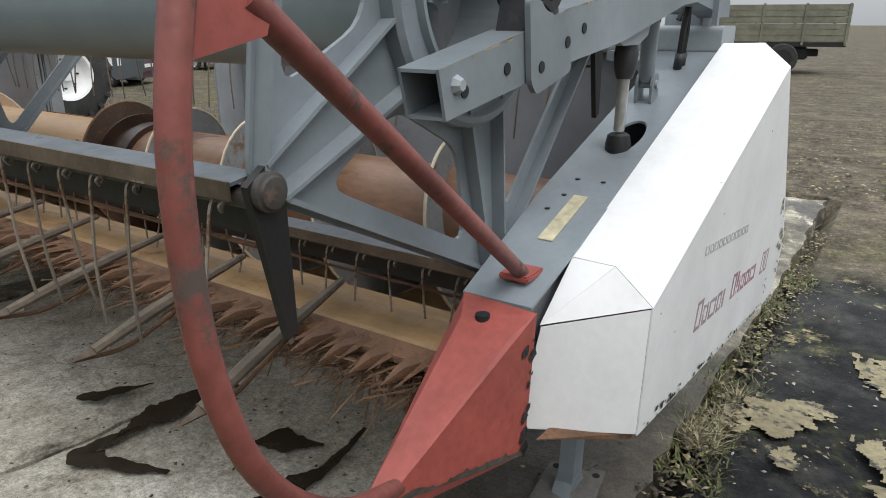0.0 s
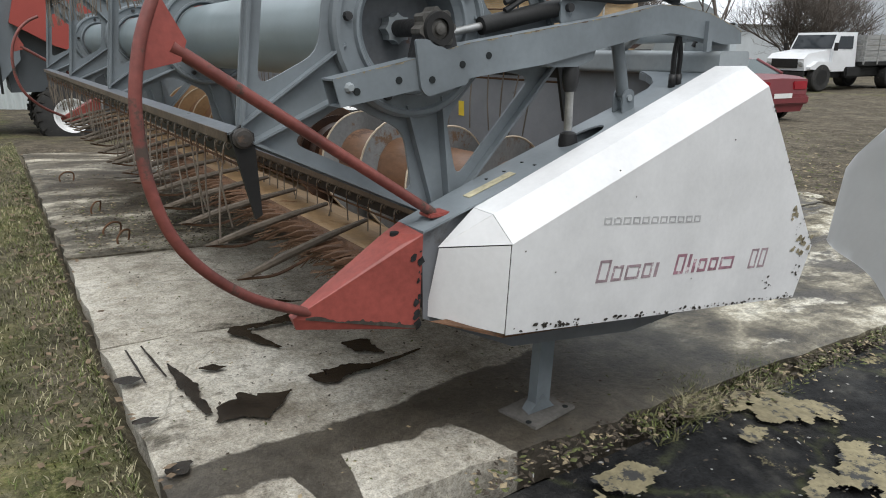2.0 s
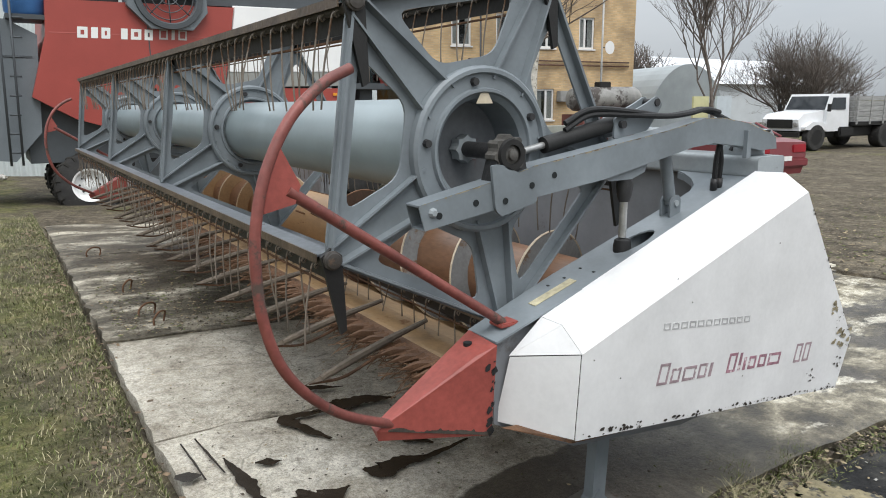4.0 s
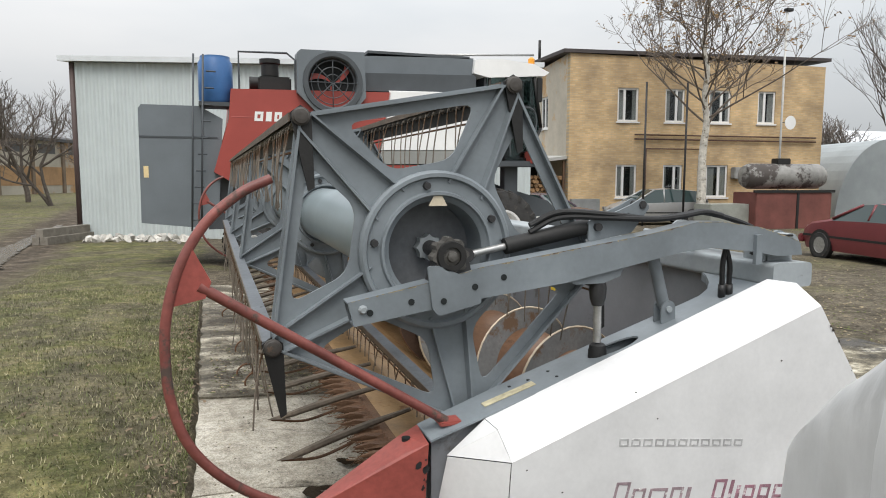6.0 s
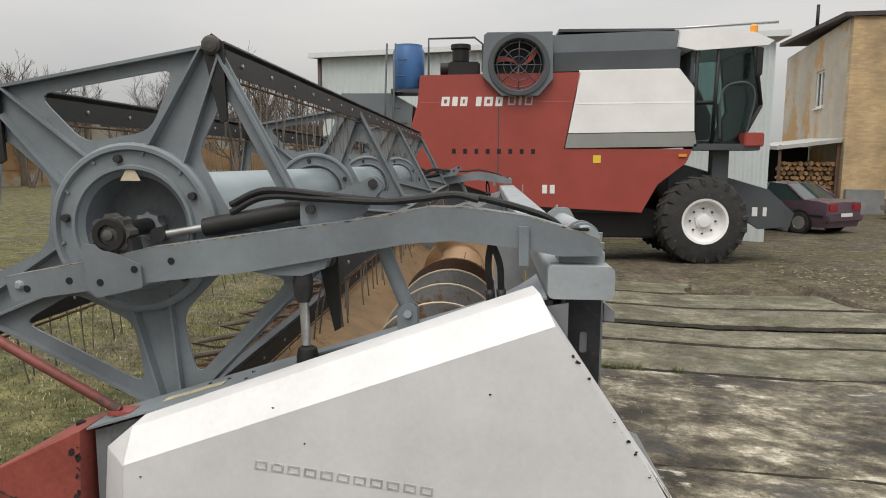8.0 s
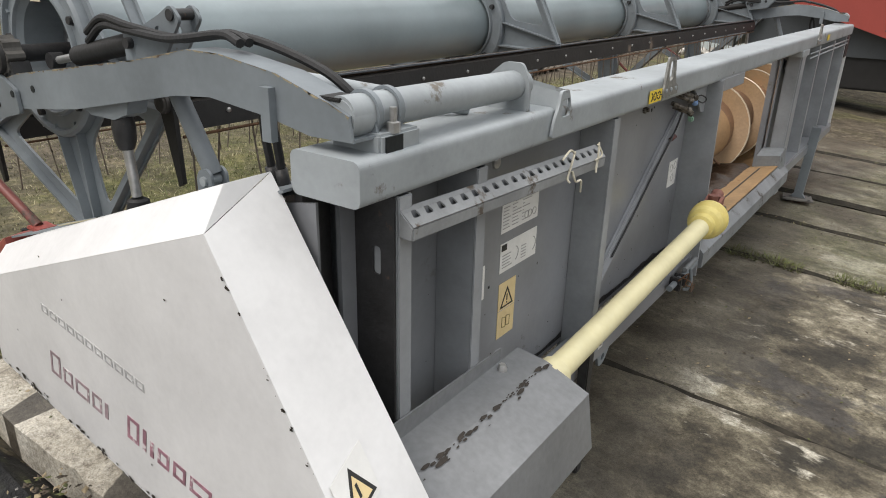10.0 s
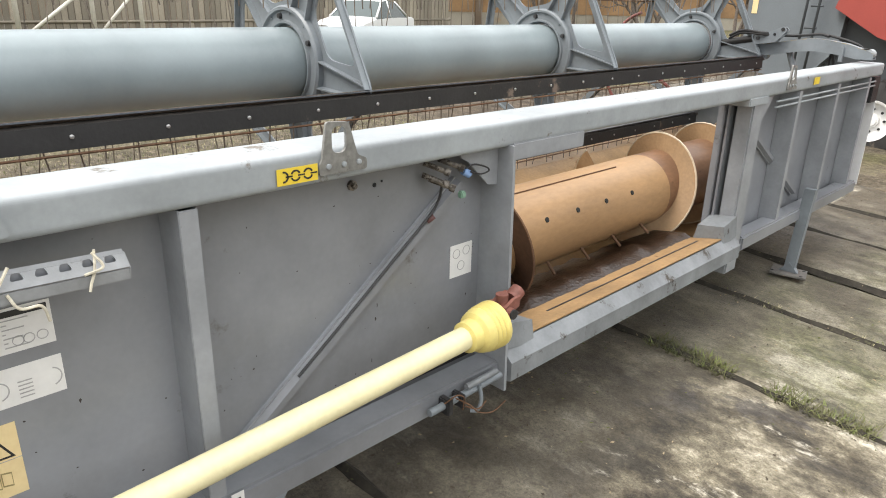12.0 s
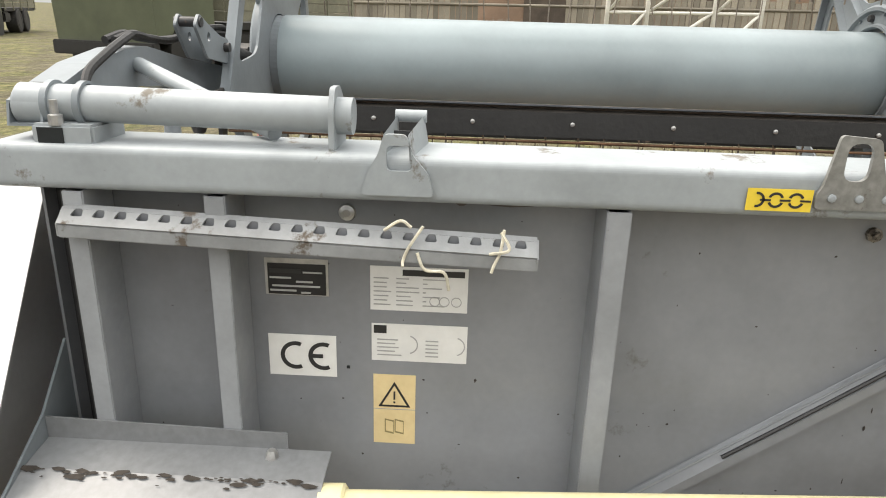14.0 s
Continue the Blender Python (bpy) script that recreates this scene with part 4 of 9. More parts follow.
def on_shield(bm):
    """Shifts marks drawn in the plane y = 0 onto the shield's slightly turned outer face."""
    for v in bm.verts:
        v.co.y += -0.0045 - 0.0212 * (v.co.x + 1.11)
    return bm


SHELL = {"outer_face": ("fct", "fcb", "rb", "rm", "rt"), "chamfer_face": ("fct", "rt", "rs", "fs"), "top_face": ("fs", "rs", "rti", "fi"), "front_face": ("fct", "fcb", "fib", "fit"), "corner_face": ("fct", "fs", "fit"), "corner_fold": ("fs", "fi", "fit"), "rear_face": ("rt", "rm", "rmi", "rti"), "rear_fold": ("rt", "rs", "rti"), "rear_foot": ("rm", "rb", "rbi", "rmi")}
SHIELD_IN = Vector((-0.45, 0.3, 0.8))
for nm, keys in SHELL.items():
    bm = bmesh.new()
    co = [Vector(P[k]) for k in keys]
    nrm = (co[1] - co[0]).cross(co[2] - co[0]).normalized()
    if nrm.dot(SHIELD_IN - co[0]) < 0:
        nrm = -nrm
    c = sum(co, Vector()) / len(co)
    co = [p + (c - p).normalized() * (0.005 if nm == "front_face" else 0.0012) for p in co]
    hull([p + nrm * d for p in co for d in (0.0, 0.003)], bm)
    part(nm, bm, WHITE, shield)
# near-black sheet stands for the shade in the open seams of the front facet
part("seam_backing", hull([(-1.1, 0.012, 0.77), (-1.112, 0.012, 0.54), (-1.245, 0.18, 0.56), (-1.215, 0.165, 0.745), (-1.07, 0.03, 0.77), (-1.08, 0.03, 0.54)]), DARK, shield, "dark sheet for the shade in the gap behind the front facet")
part("bottom_rail", hull([(-1.12, 0.01, 0.525), (-1.29, 0.13, 0.56), (-1.1, 0.14, 0.53), (0.27, 0.01, 0.362), (0.27, 0.14, 0.36), (-1.12, 0.01, 0.512), (0.27, 0.01, 0.35)]), RUST, shield, "rusty lower rail")

toe = thing("divider_toe", (-1.45, 0.2, 0.55), "red painted steel toe of the crop divider", "divider toe")
bm = hull([(-1.3, 0.135, 0.812), (-1.29, 0.285, 0.815), (-1.315, 0.14, 0.54), (-1.29, 0.28, 0.55), (-1.66, 0.19, 0.63), (-1.66, 0.22, 0.63), (-1.65, 0.2, 0.595), (-1.36, 0.25, 0.8), (-1.36, 0.15, 0.79)])
part("wedge", bm, RED, toe)
part("hole", rod((-1.345, 0.215, 0.79), (-1.345, 0.215, 0.808), 0.013, seg=12), DARK, toe)
HOOP_RED = paint("worn_red_tube_paint", (0.19, 0.056, 0.046), 0.5, vary=0.25, scale=5, spot=(0.075, 0.055, 0.045), spot_at=0.56, spot_scale=7, bump=0.1)
hoop_pts = [(-1.725, 0.145, 1.562), (-1.803, 0.13, 1.525), (-1.888, 0.115, 1.451), (-1.952, 0.105, 1.34), (-1.982, 0.1, 1.228), (-1.988, 0.1, 1.134), (-1.98, 0.1, 1.023), (-1.947, 0.105, 0.912), (-1.881, 0.12, 0.816), (-1.772, 0.15, 0.721), (-1.62, 0.195, 0.636)]
hoop = thing("divider_hoop", (-1.62, 0.21, 0.63), "bent red tube hoop with a stay bar, paint worn", "divider hoop")
part("hoop_tube", pipe(curve([(x + 0.006, y, z) for x, y, z in hoop_pts], 5), 0.0128, 12), HOOP_RED, hoop)
part("gusset", plate([(-1.975, 1.25), (-1.915, 1.4), (-1.87, 1.31), (-1.885, 1.27)], (), 0.1, 0.11, "y"), RED, hoop)
part("stay", rod((-1.9, 0.108, 1.3), (-1.225, 0.205, 0.848), 0.014, seg=14), HOOP_RED, hoop)
part("stay_foot", box(-1.25, -1.18, 0.18, 0.24, 0.838, 0.85, 0.003), RED, hoop)

# far divider, seen past the reel
copy_thing(toe, Matrix.Translation((-1.45, FAR - 0.2, 0.55)))
copy_thing(hoop, Matrix.Translation((-1.62, FAR - 0.21, 0.63)))
far_shield = thing("side_shield", (-0.4, FAR, 0.36), "white side shield at the far end of the header", "side shield")
part("bracket", box(-0.05, 0.1, FAR - 0.14, FAR + 0.002, 1.0, 1.18, 0.004), IRON, far_shield)
part("outer_face", plate([(-1.28, 0.8), (-1.28, 0.55), (0.1, 0.38), (0.1, 1.0), (-0.06, 1.2)], (), FAR, FAR + 0.012, "y"), WHITE, far_shield)

# support legs
def support_leg(x, y):
    g = thing("support_leg", (x, y, ground_height(x, y) + 0.012), "grey steel support leg on a square foot plate", "support leg", "header legs")
    z = ground_height(x, y) + 0.008
    part("post", hull([(x + a + k, y + b, zz) for zz, k in ((z + 0.02, 0), (0.56, 0.03)) for a in (-0.032, 0.032) for b in (-0.022, 0.022)]), GREY, g)
    plate_m = paint("rusty_muddy_plate", (0.15, 0.142, 0.13), 0.65, vary=0.25, scale=6, spot=(0.09, 0.065, 0.048), spot_at=0.55, spot_scale=7, bump=0.2)
    part("foot_plate", hull([(x + a, y + b, z + h) for a, b in ((-0.125, 0.07), (-0.09, -0.095), (0.125, -0.06), (0.085, 0.095)) for h in (0.0, 0.012)]), plate_m, g)
    part("gusset", hull([(x - 0.06, y - 0.02, z + 0.014), (x + 0.06, y - 0.02, z + 0.014), (x, y - 0.03, z + 0.08), (x, y + 0.03, z + 0.08), (x - 0.05, y + 0.03, z + 0.014), (x + 0.05, y + 0.03, z + 0.014)]), GREY, g)
    for a, b in ((-0.09, -0.055), (0.09, -0.045), (0.07, 0.07)):
        part("plate_hole", rod((x + a, y + b, z + 0.0115), (x + a, y + b, z + 0.0132), 0.011, seg=10), DARK, g)
    return g


support_leg(-0.735, 0.28)
support_leg(0.12, 5.3)
support_leg(-0.1, 1.55)


# ---- fittings on the rear wall ----
PAPER = paint("white_sticker", (0.72, 0.72, 0.7), 0.5, vary=0.05, scale=12)
INK = paint("black_print", (0.02, 0.02, 0.02), 0.5, vary=0.1)
FITTING = paint("dirty_zinc_fitting", (0.2, 0.18, 0.155), 0.5, metal=0.35, vary=0.35, scale=30, spot=(0.06, 0.05, 0.04), spot_at=0.52, spot_scale=40, bump=0.2)
OLIVE_INK = paint("faded_olive_print", (0.3, 0.24, 0.11), 0.6, vary=0.1)
GREY_INK = paint("grey_print", (0.4, 0.4, 0.39), 0.6, vary=0.1)
AMBER = paint("pale_amber_sticker", (0.72, 0.57, 0.31), 0.5, vary=0.06, scale=12)
BRIGHT = paint("bright_yellow_sticker", (0.75, 0.55, 0.05), 0.5, vary=0.06, scale=12)


def bar(parent, x, y0, y1, z0, z1, m, name="print_bar", d=0.0012):
    return part(name, box(x, x + d, y0, y1, z0, z1), m, parent)


def sticker(name, x, y0, y1, z0, z1, m, label):
    g = thing(name, (x, (y0 + y1) / 2, z0), label, "sticker", "stickers on the wall")
    part("sheet", box(x + 0.0004, x + 0.0016, y0, y1, z0, z1), m, g)
    return g


def arc(cy, cz, r, w, a0, a1, x, d=0.0012, n=18):
    o = [(cy + r * math.cos(a0 + (a1 - a0) * i / n), cz + r * math.sin(a0 + (a1 - a0) * i / n)) for i in range(n + 1)]
    i_ = [(cy + (r - w) * math.cos(a0 + (a1 - a0) * i / n), cz + (r - w) * math.sin(a0 + (a1 - a0) * i / n)) for i in range(n, -1, -1)]
    return plate(o + i_, (), x, x + d, "x")


g = sticker("data_plate", 0.0, 0.635, 0.767, 0.946, 1.027, ZINC, "dark metal data plate with unreadable rows, riveted")
bar(g, 0.0018, 0.641, 0.762, 0.948, 1.016, BLACK, "field")
for i, (a, b, w) in enumerate(((0.645, 0.71, 0.014), (0.715, 0.755, 0.005), (0.645, 0.69, 0.006), (0.70, 0.735, 0.006), (0.65, 0.75, 0.006), (0.645, 0.7, 0.006), (0.71, 0.73, 0.006))):
    z = (1.0, 0.998, 0.985, 0.977, 0.967, 0.957, 0.953)[i]
    bar(g, 0.0032, a, b, z - w / 3, z + w / 3, GREY_INK if i else INK)
g = sticker("information_sticker", 0.0, 0.851, 1.053, 0.921, 1.019, PAPER, "white information sticker with small unreadable print")
bar(g, 0.0018, 0.918, 1.046, 1.0, 1.013, INK)
for i in range(7):
    z = 0.993 - i * 0.0098
    for a, b in ((0.858, 0.858 + 0.02 + 0.018 * random.random()), (0.905, 0.905 + 0.03 * random.random() + 0.02), (0.96, 0.96 + 0.07 * random.random())):
        bar(g, 0.0018, a, b, z - 0.0011, z + 0.0011, GREY_INK)
for y in (0.985, 1.005, 1.03):
    part("print_ring", arc(y, 0.945, 0.011, 0.0015, 0, 6.28, 0.0018), GREY_INK, g)
g = sticker("information_sticker", 0.0, 0.853, 1.056, 0.803, 0.89, PAPER, "white maintenance sticker with a dark corner block")
bar(g, 0.0018, 0.858, 0.885, 0.868, 0.886, INK)
for y in (0.93, 1.03):
    part("print_ring", arc(y, 0.843, 0.022, 0.0025, -1.3, 1.3, 0.0018), GREY_INK, g)
for i in range(5):
    bar(g, 0.0018, 0.865, 0.9 + 0.02 * random.random(), 0.852 - i * 0.009, 0.8545 - i * 0.009, GREY_INK)
    bar(g, 0.0018, 0.968, 0.995, 0.852 - i * 0.009, 0.8545 - i * 0.009, GREY_INK)
g = sticker("conformity_sticker", 0.0, 0.634, 0.78, 0.757, 0.855, PAPER, "white sticker with black letters CE")
part("letter_c", arc(0.692, 0.806, 0.033, 0.009, radians(65), radians(295), 0.0018), INK, g)
part("letter_e", arc(0.752, 0.806, 0.033, 0.009, radians(65), radians(295), 0.0018), INK, g)
bar(g, 0.0018, 0.728, 0.751, 0.8015, 0.8105, INK, "letter_stroke")
g = sticker("warning_sticker", 0.0, 0.857, 0.949, 0.596, 0.769, AMBER, "pale yellow warning sticker with triangle and open book")
tri = [(0.868, 0.69), (0.938, 0.69), (0.903, 0.752)]
part("triangle", plate(tri, [[(0.8755, 0.694), (0.9305, 0.694), (0.903, 0.743)]], 0.0018, 0.003, "x"), INK, g)
bar(g, 0.0018, 0.901, 0.905, 0.708, 0.728, INK, "mark")
bar(g, 0.0018, 0.901, 0.905, 0.699, 0.703, INK, "mark")
bar(g, 0.0018, 0.857, 0.949, 0.6835, 0.6845, GREY_INK, "rule")
for a, b in ((0.882, 0.902), (0.904, 0.924)):
    part("book_page", plate([(a, 0.625), (b, 0.621), (b, 0.655), (a, 0.659)], [[(a + 0.002, 0.628), (b - 0.001, 0.624), (b - 0.001, 0.652), (a + 0.002, 0.656)]], 0.0018, 0.003, "x"), OLIVE_INK, g)
g = sticker("chain_sticker", 0.1182, 1.525, 1.638, 1.198, 1.238, BRIGHT, "yellow sticker with a printed chain on the beam")
part("chain_link", arc(1.542, 1.218, 0.014, 0.0042, -1.7, 1.7, 0.1198), INK, g)
for y in (1.575, 1.61):
    part("chain_link", arc(y, 1.218, 0.014, 0.0042, 0.4, 2.75, 0.1198), INK, g)
    part("chain_link", arc(y, 1.218, 0.014, 0.0042, 3.55, 5.9, 0.1198), INK, g)
for y in (1.548, 1.582, 1.617):
    bar(g, 0.1198, y, y + 0.0185, 1.216, 1.2195, INK, "chain_link")
g = sticker("chain_sticker", 0.1182, 5.0, 5.09, 1.208, 1.248, BRIGHT, "small yellow sticker on the beam")
g = sticker("rings_sticker", 0.0, 2.217, 2.32, 0.737, 0.852, PAPER, "white sticker with three printed rings")
for y, z in ((2.245, 0.82), (2.292, 0.825), (2.268, 0.775)):
    part("print_ring", arc(y, z, 0.017, 0.002, 0, 6.28, 0.0018), GREY_INK, g)
g = sticker("small_sticker", 0.1205, 1.34, 1.375, 0.385, 0.425, PAPER, "small white sticker with a black arrow")
bar(g, 0.122, 1.35, 1.365, 0.395, 0.41, INK)
part("rivet", lathe([(0.0, 0.018), (0.006, 0.016), (0.009, 0.008)], (0, 0.797, 1.136), "x", 14), ZINC, frame_thing)
part("dark_slot", box(0.0005, 0.0015, 0.79, 0.797, 0.785, 0.792), DARK, frame_thing)
part("wall_bolt", lathe([(0.0, 0.015), (0.009, 0.015), (0.012, 0.009), (0.02, 0.008)], (0, 1.826, 1.134), "x", 8), FITTING, frame_thing)
part("wall_hole", rod((0.0004, 1.908, 1.121), (0.0014, 1.908, 1.121), 0.007, seg=10), DARK, frame_thing)
part("wall_hole", rod((0.0004, 1.935, 1.128), (0.0014, 1.935, 1.128), 0.004, seg=8), DARK, frame_thing)

# -- perforated rail tied over the ribs
RAIL = paint("dirty_rail_paint", (0.235, 0.245, 0.25), 0.5, vary=0.2, scale=6, spot=(0.1, 0.08, 0.062), spot_at=0.58, spot_scale=10, bump=0.08, grain_mix=0.12)
rail = thing("perforated_rail", (0.1, 0.74, 1.13), "pale grey perforated steel rail tied across the wall", "steel rail")
L0, L1 = 0.297, 1.178
holes = []
for i in range(21):
    y = L0 + 0.03 + i * (L1 - L0 - 0.06) / 20
    holes.append(rounded([(y - 0.012, 0.018), (y + 0.012, 0.018), (y + 0.008, 0.036), (y - 0.006, 0.036)], 0.006, 3))
TIP_RAIL = Matrix.Translation((0, 0, 0)) @ Matrix.Translation((0.1, L0, 1.142)) @ Matrix.Rotation(radians(-1.9), 4, "X") @ Matrix.Translation((-0.1, -L0, -1.142))


def rail_part(name, bm, m):
    bmesh.ops.transform(bm, matrix=TIP_RAIL, verts=bm.verts)
    part(name, bm, m, rail)


bm = plate([(L0, 0.0), (L1, 0.0), (L1, 0.046), (L0, 0.046)], holes, 0.0, 0.004, "x")
bmesh.ops.rotate(bm, verts=bm.verts, cent=(0, 0, 0), matrix=Matrix.Rotation(radians(-52), 3, "Y"))
bmesh.ops.translate(bm, verts=bm.verts, vec=(0.138, 0, 1.125))
rail_part("rail_face", bm, RAIL)
rail_part("rail_lip", box(0.1345, 0.1395, L0, L1, 1.1, 1.126, 0.002), RAIL)
rail_part("rail_back", box(0.109, 0.113, L0, L1, 1.115, 1.15), GREY_WALL)
rail_part("rail_floor", box(0.113, 0.134, L0, L1, 1.1, 1.104), GREY_WALL)
for e in (L0 - 0.003, L1):
    rail_part("rail_end", plate([(0.1095, 1.104), (0.137, 1.102), (0.1385, 1.125), (0.109, 1.152)], (), e, e + 0.003, "y"), RAIL)
CORD = paint("pale_twine", (0.62, 0.58, 0.47), 0.9, vary=0.2, scale=40, bump=0.3)
for pts in ([(0.14, 0.97, 1.15), (0.143, 0.945, 1.11), (0.142, 0.935, 1.085), (0.15, 0.935, 1.075)], [(0.14, 0.9, 1.14), (0.145, 0.93, 1.16), (0.15, 0.95, 1.15)],
            [(0.142, 1.115, 1.15), (0.146, 1.11, 1.11), (0.148, 1.1, 1.085), (0.15, 1.095, 1.07)], [(0.142, 1.11, 1.145), (0.15, 1.125, 1.115), (0.148, 1.09, 1.105)],
            [(0.142, 0.96, 1.1), (0.147, 0.975, 1.07), (0.146, 1.01, 1.065), (0.143, 1.02, 1.03)]):
    part("twine", pipe(curve(pts), 0.003, 6), CORD, rail, "pale twine")

# -- shaft guard box and drive shaft
GUARD = paint("dusty_dark_grey_paint", (0.19, 0.197, 0.203), 0.36, vary=0.14, scale=3, spot=(0.07, 0.06, 0.05), spot_at=0.66, spot_scale=7, bump=0.06)
guard = thing("shaft_guard", (0.2, 0.5, 0.4), "grey folded steel guard box with a chipped edge under the wall", "guard box")
GP = [(0.112, 0.645), (0.2, 0.635), (0.325, 0.585), (0.35, 0.43), (0.345, 0.43), (0.318, 0.58), (0.197, 0.629), (0.112, 0.639)]
part("cover", plate([(x, z) for x, z in GP], (), 0.19, 0.79, "y"), GUARD, guard)
part("flange", plate([(0.19, 0.64), (0.7, 0.64), (0.7, 0.682), (0.19, 0.694)], (), 0.1075, 0.112, "x"), GUARD, guard)
part("end_cap", plate([(0.197, 0.627), (0.317, 0.579), (0.344, 0.431), (0.13, 0.431), (0.113, 0.637)], [ring2(0.208, 0.582, 0.04, 20)], 0.77, 0.776, "y"), GREY, guard)
part("side_plate", plate([(0.0, 0.82), (0.112, 0.7), (0.32, 0.58), (0.345, 0.4), (0.0, 0.4)], (), 0.183, 0.189, "y"), GREY, guard)
part("bolt", lathe([(0.64, 0.015), (0.65, 0.012), (0.658, 0.008)], (0.135, 0.672, 0), "z", 8), ZINC, guard)

pto = thing("drive_shaft", (0.21, 1.4, 0.55), "pale yellow plastic-covered drive shaft with a flared hood", "drive shaft")
A, B = Vector((0.207, 0.75, 0.58)), Vector((0.2, 2.105, 0.638))
D = (B - A).normalized()
part("tube", rod(A, B, 0.036, 0.037, 28), YELLOW, pto)
q = D.to_track_quat("Y", "Z").to_matrix()
bm = lathe([(-0.04, 0.038), (-0.035, 0.05), (0.0, 0.052), (0.01, 0.066), (0.035, 0.074), (0.045, 0.07), (0.052, 0.077), (0.062, 0.07), (0.07, 0.078), (0.08, 0.071), (0.088, 0.079), (0.1, 0.078), (0.1, 0.066), (0.06, 0.05)], (0, 0, 0), seg=32)
bmesh.ops.rotate(bm, verts=bm.verts, cent=(0, 0, 0), matrix=q)
bmesh.ops.translate(bm, verts=bm.verts, vec=B + D * 0.03)
part("hood", bm, YELLOW_CAP, pto, "bright yellow ribbed plastic hood")
bm = lathe([(-0.02, 0.042), (-0.015, 0.048), (0.03, 0.048), (0.035, 0.042)], (0, 0, 0), seg=24)
bmesh.ops.rotate(bm, verts=bm.verts, cent=(0, 0, 0), matrix=q)
bmesh.ops.translate(bm, verts=bm.verts, vec=A + D * 0.04)
part("collar", bm, YELLOW, pto)
JOINT = paint("red_brown_rusty_yoke", (0.2, 0.075, 0.055), 0.6, vary=0.25, scale=14, bump=0.25)
part("yoke", hull([B + D * 0.1 + Vector((a, 0, c)) for a in (-0.02, 0.02) for c in (-0.028, 0.028)] + [B + D * 0.165 + Vector((a, 0, c + 0.02)) for a in (-0.012, 0.012) for c in (-0.03, 0.034)]), JOINT, pto)
c = B + D * 0.175 + Vector((-0.01, 0, 0.03))
part("cross", rod(c - Vector((0, 0, 0.05)), c + Vector((0, 0, 0.055)), 0.021, seg=12), JOINT, pto)
part("cross", rod(c - Vector((0.05, 0, 0)), c + Vector((0.05, 0, 0)), 0.019, seg=12), JOINT, pto)
for side in (-1, 1):
    part("yoke_prong", hull([c + Vector((side * 0.028 + a, v, z)) for a in (-0.006, 0.006) for v, z in ((-0.018, -0.016), (-0.018, 0.02), (0.05, 0.008), (0.056, 0.042), (0.025, 0.04))]), JOINT, pto)
    part("bearing_cap", rod(c + Vector((side * 0.04, 0, 0)), c + Vector((side * 0.056, 0, 0)), 0.017, seg=12), IRON, pto)
part("yoke_collar", rod(c + Vector((-0.004, 0.05, 0.022)), c + Vector((-0.006, 0.09, 0.04)), 0.026, seg=16), JOINT, pto)

# hoses, hook and rods near the opening
kit = thing("hydraulic_couplings", (0.05, 2.1, 1.1), "dark hydraulic coupling ends held under the beam", "couplings")
for y, z in ((2.105, 1.142), (2.165, 1.146), (2.1, 1.106), (2.128, 1.089)):
    body = Vector((0.055, y, z))
    way = Vector((0.035, 0.03, -0.016))
    part("coupling", rod(body - way, body + way * 0.4, 0.0095, seg=6), FITTING, kit, "dirty zinc coupling")
    part("coupling_end", rod(body + way * 0.4, body + way * 0.75, 0.012, seg=12), FITTING, kit)
part("coupling_cap", rod((0.06, 2.205, 1.121), (0.066, 2.228, 1.108), 0.0125, seg=12), paint("pale_blue_plastic", (0.2, 0.33, 0.58), 0.5), kit, "pale blue plastic cap")
part("coupling_cap", box(0.056, 0.076, 2.186, 2.208, 1.038, 1.06, 0.004), paint("green_plastic", (0.2, 0.34, 0.25), 0.5), kit, "green plastic cap")
part("wire", pipe(curve([(0.07, 2.205, 1.131), (0.08, 2.235, 1.141), (0.088, 2.28, 1.128), (0.088, 2.293, 1.114), (0.085, 2.26, 1.108), (0.078, 2.22, 1.12)]), 0.0028, 6), IRON, kit, "bent wire loop")
part("hose", pipe(curve([(0.05, 2.125, 1.09), (0.042, 2.12, 1.04), (0.038, 2.08, 0.99), (0.035, 1.95, 0.889), (0.034, 1.75, 0.737), (0.03, 1.6, 0.622)]), 0.0042, 6), IRON, kit, "thin dark hose along the brace")
part("tie", rod((0.032, 2.082, 0.976), (0.044, 2.1, 0.992), 0.009, seg=8), paint("dull_red_tape", (0.1, 0.045, 0.042), 0.7, vary=0.25, scale=20), kit, "dull red tape")
low = thing("tow_pin", (0.15, 2.2, 0.37), "rusty latch pin with wire on the lower beam", "latch pin")
part("pin", rod((0.142, 2.0, 0.378), (0.146, 2.335, 0.39), 0.013, seg=12), GREY, low)
part("sleeve", rod((0.15, 2.16, 0.412), (0.15, 2.31, 0.416), 0.011, seg=12), WORN_GREY, low)
part("clamp", box(0.118, 0.168, 2.06, 2.085, 0.348, 0.405, 0.004), IRON, low, "dark oily clamp")
part("clamp", box(0.118, 0.17, 2.12, 2.14, 0.352, 0.402, 0.004), IRON, low, "dark oily clamp")
part("hook", pipe(curve([(0.16, 2.215, 0.4), (0.17, 2.215, 0.35), (0.168, 2.2, 0.315), (0.15, 2.185, 0.31)]), 0.007, 8), GREY, low)
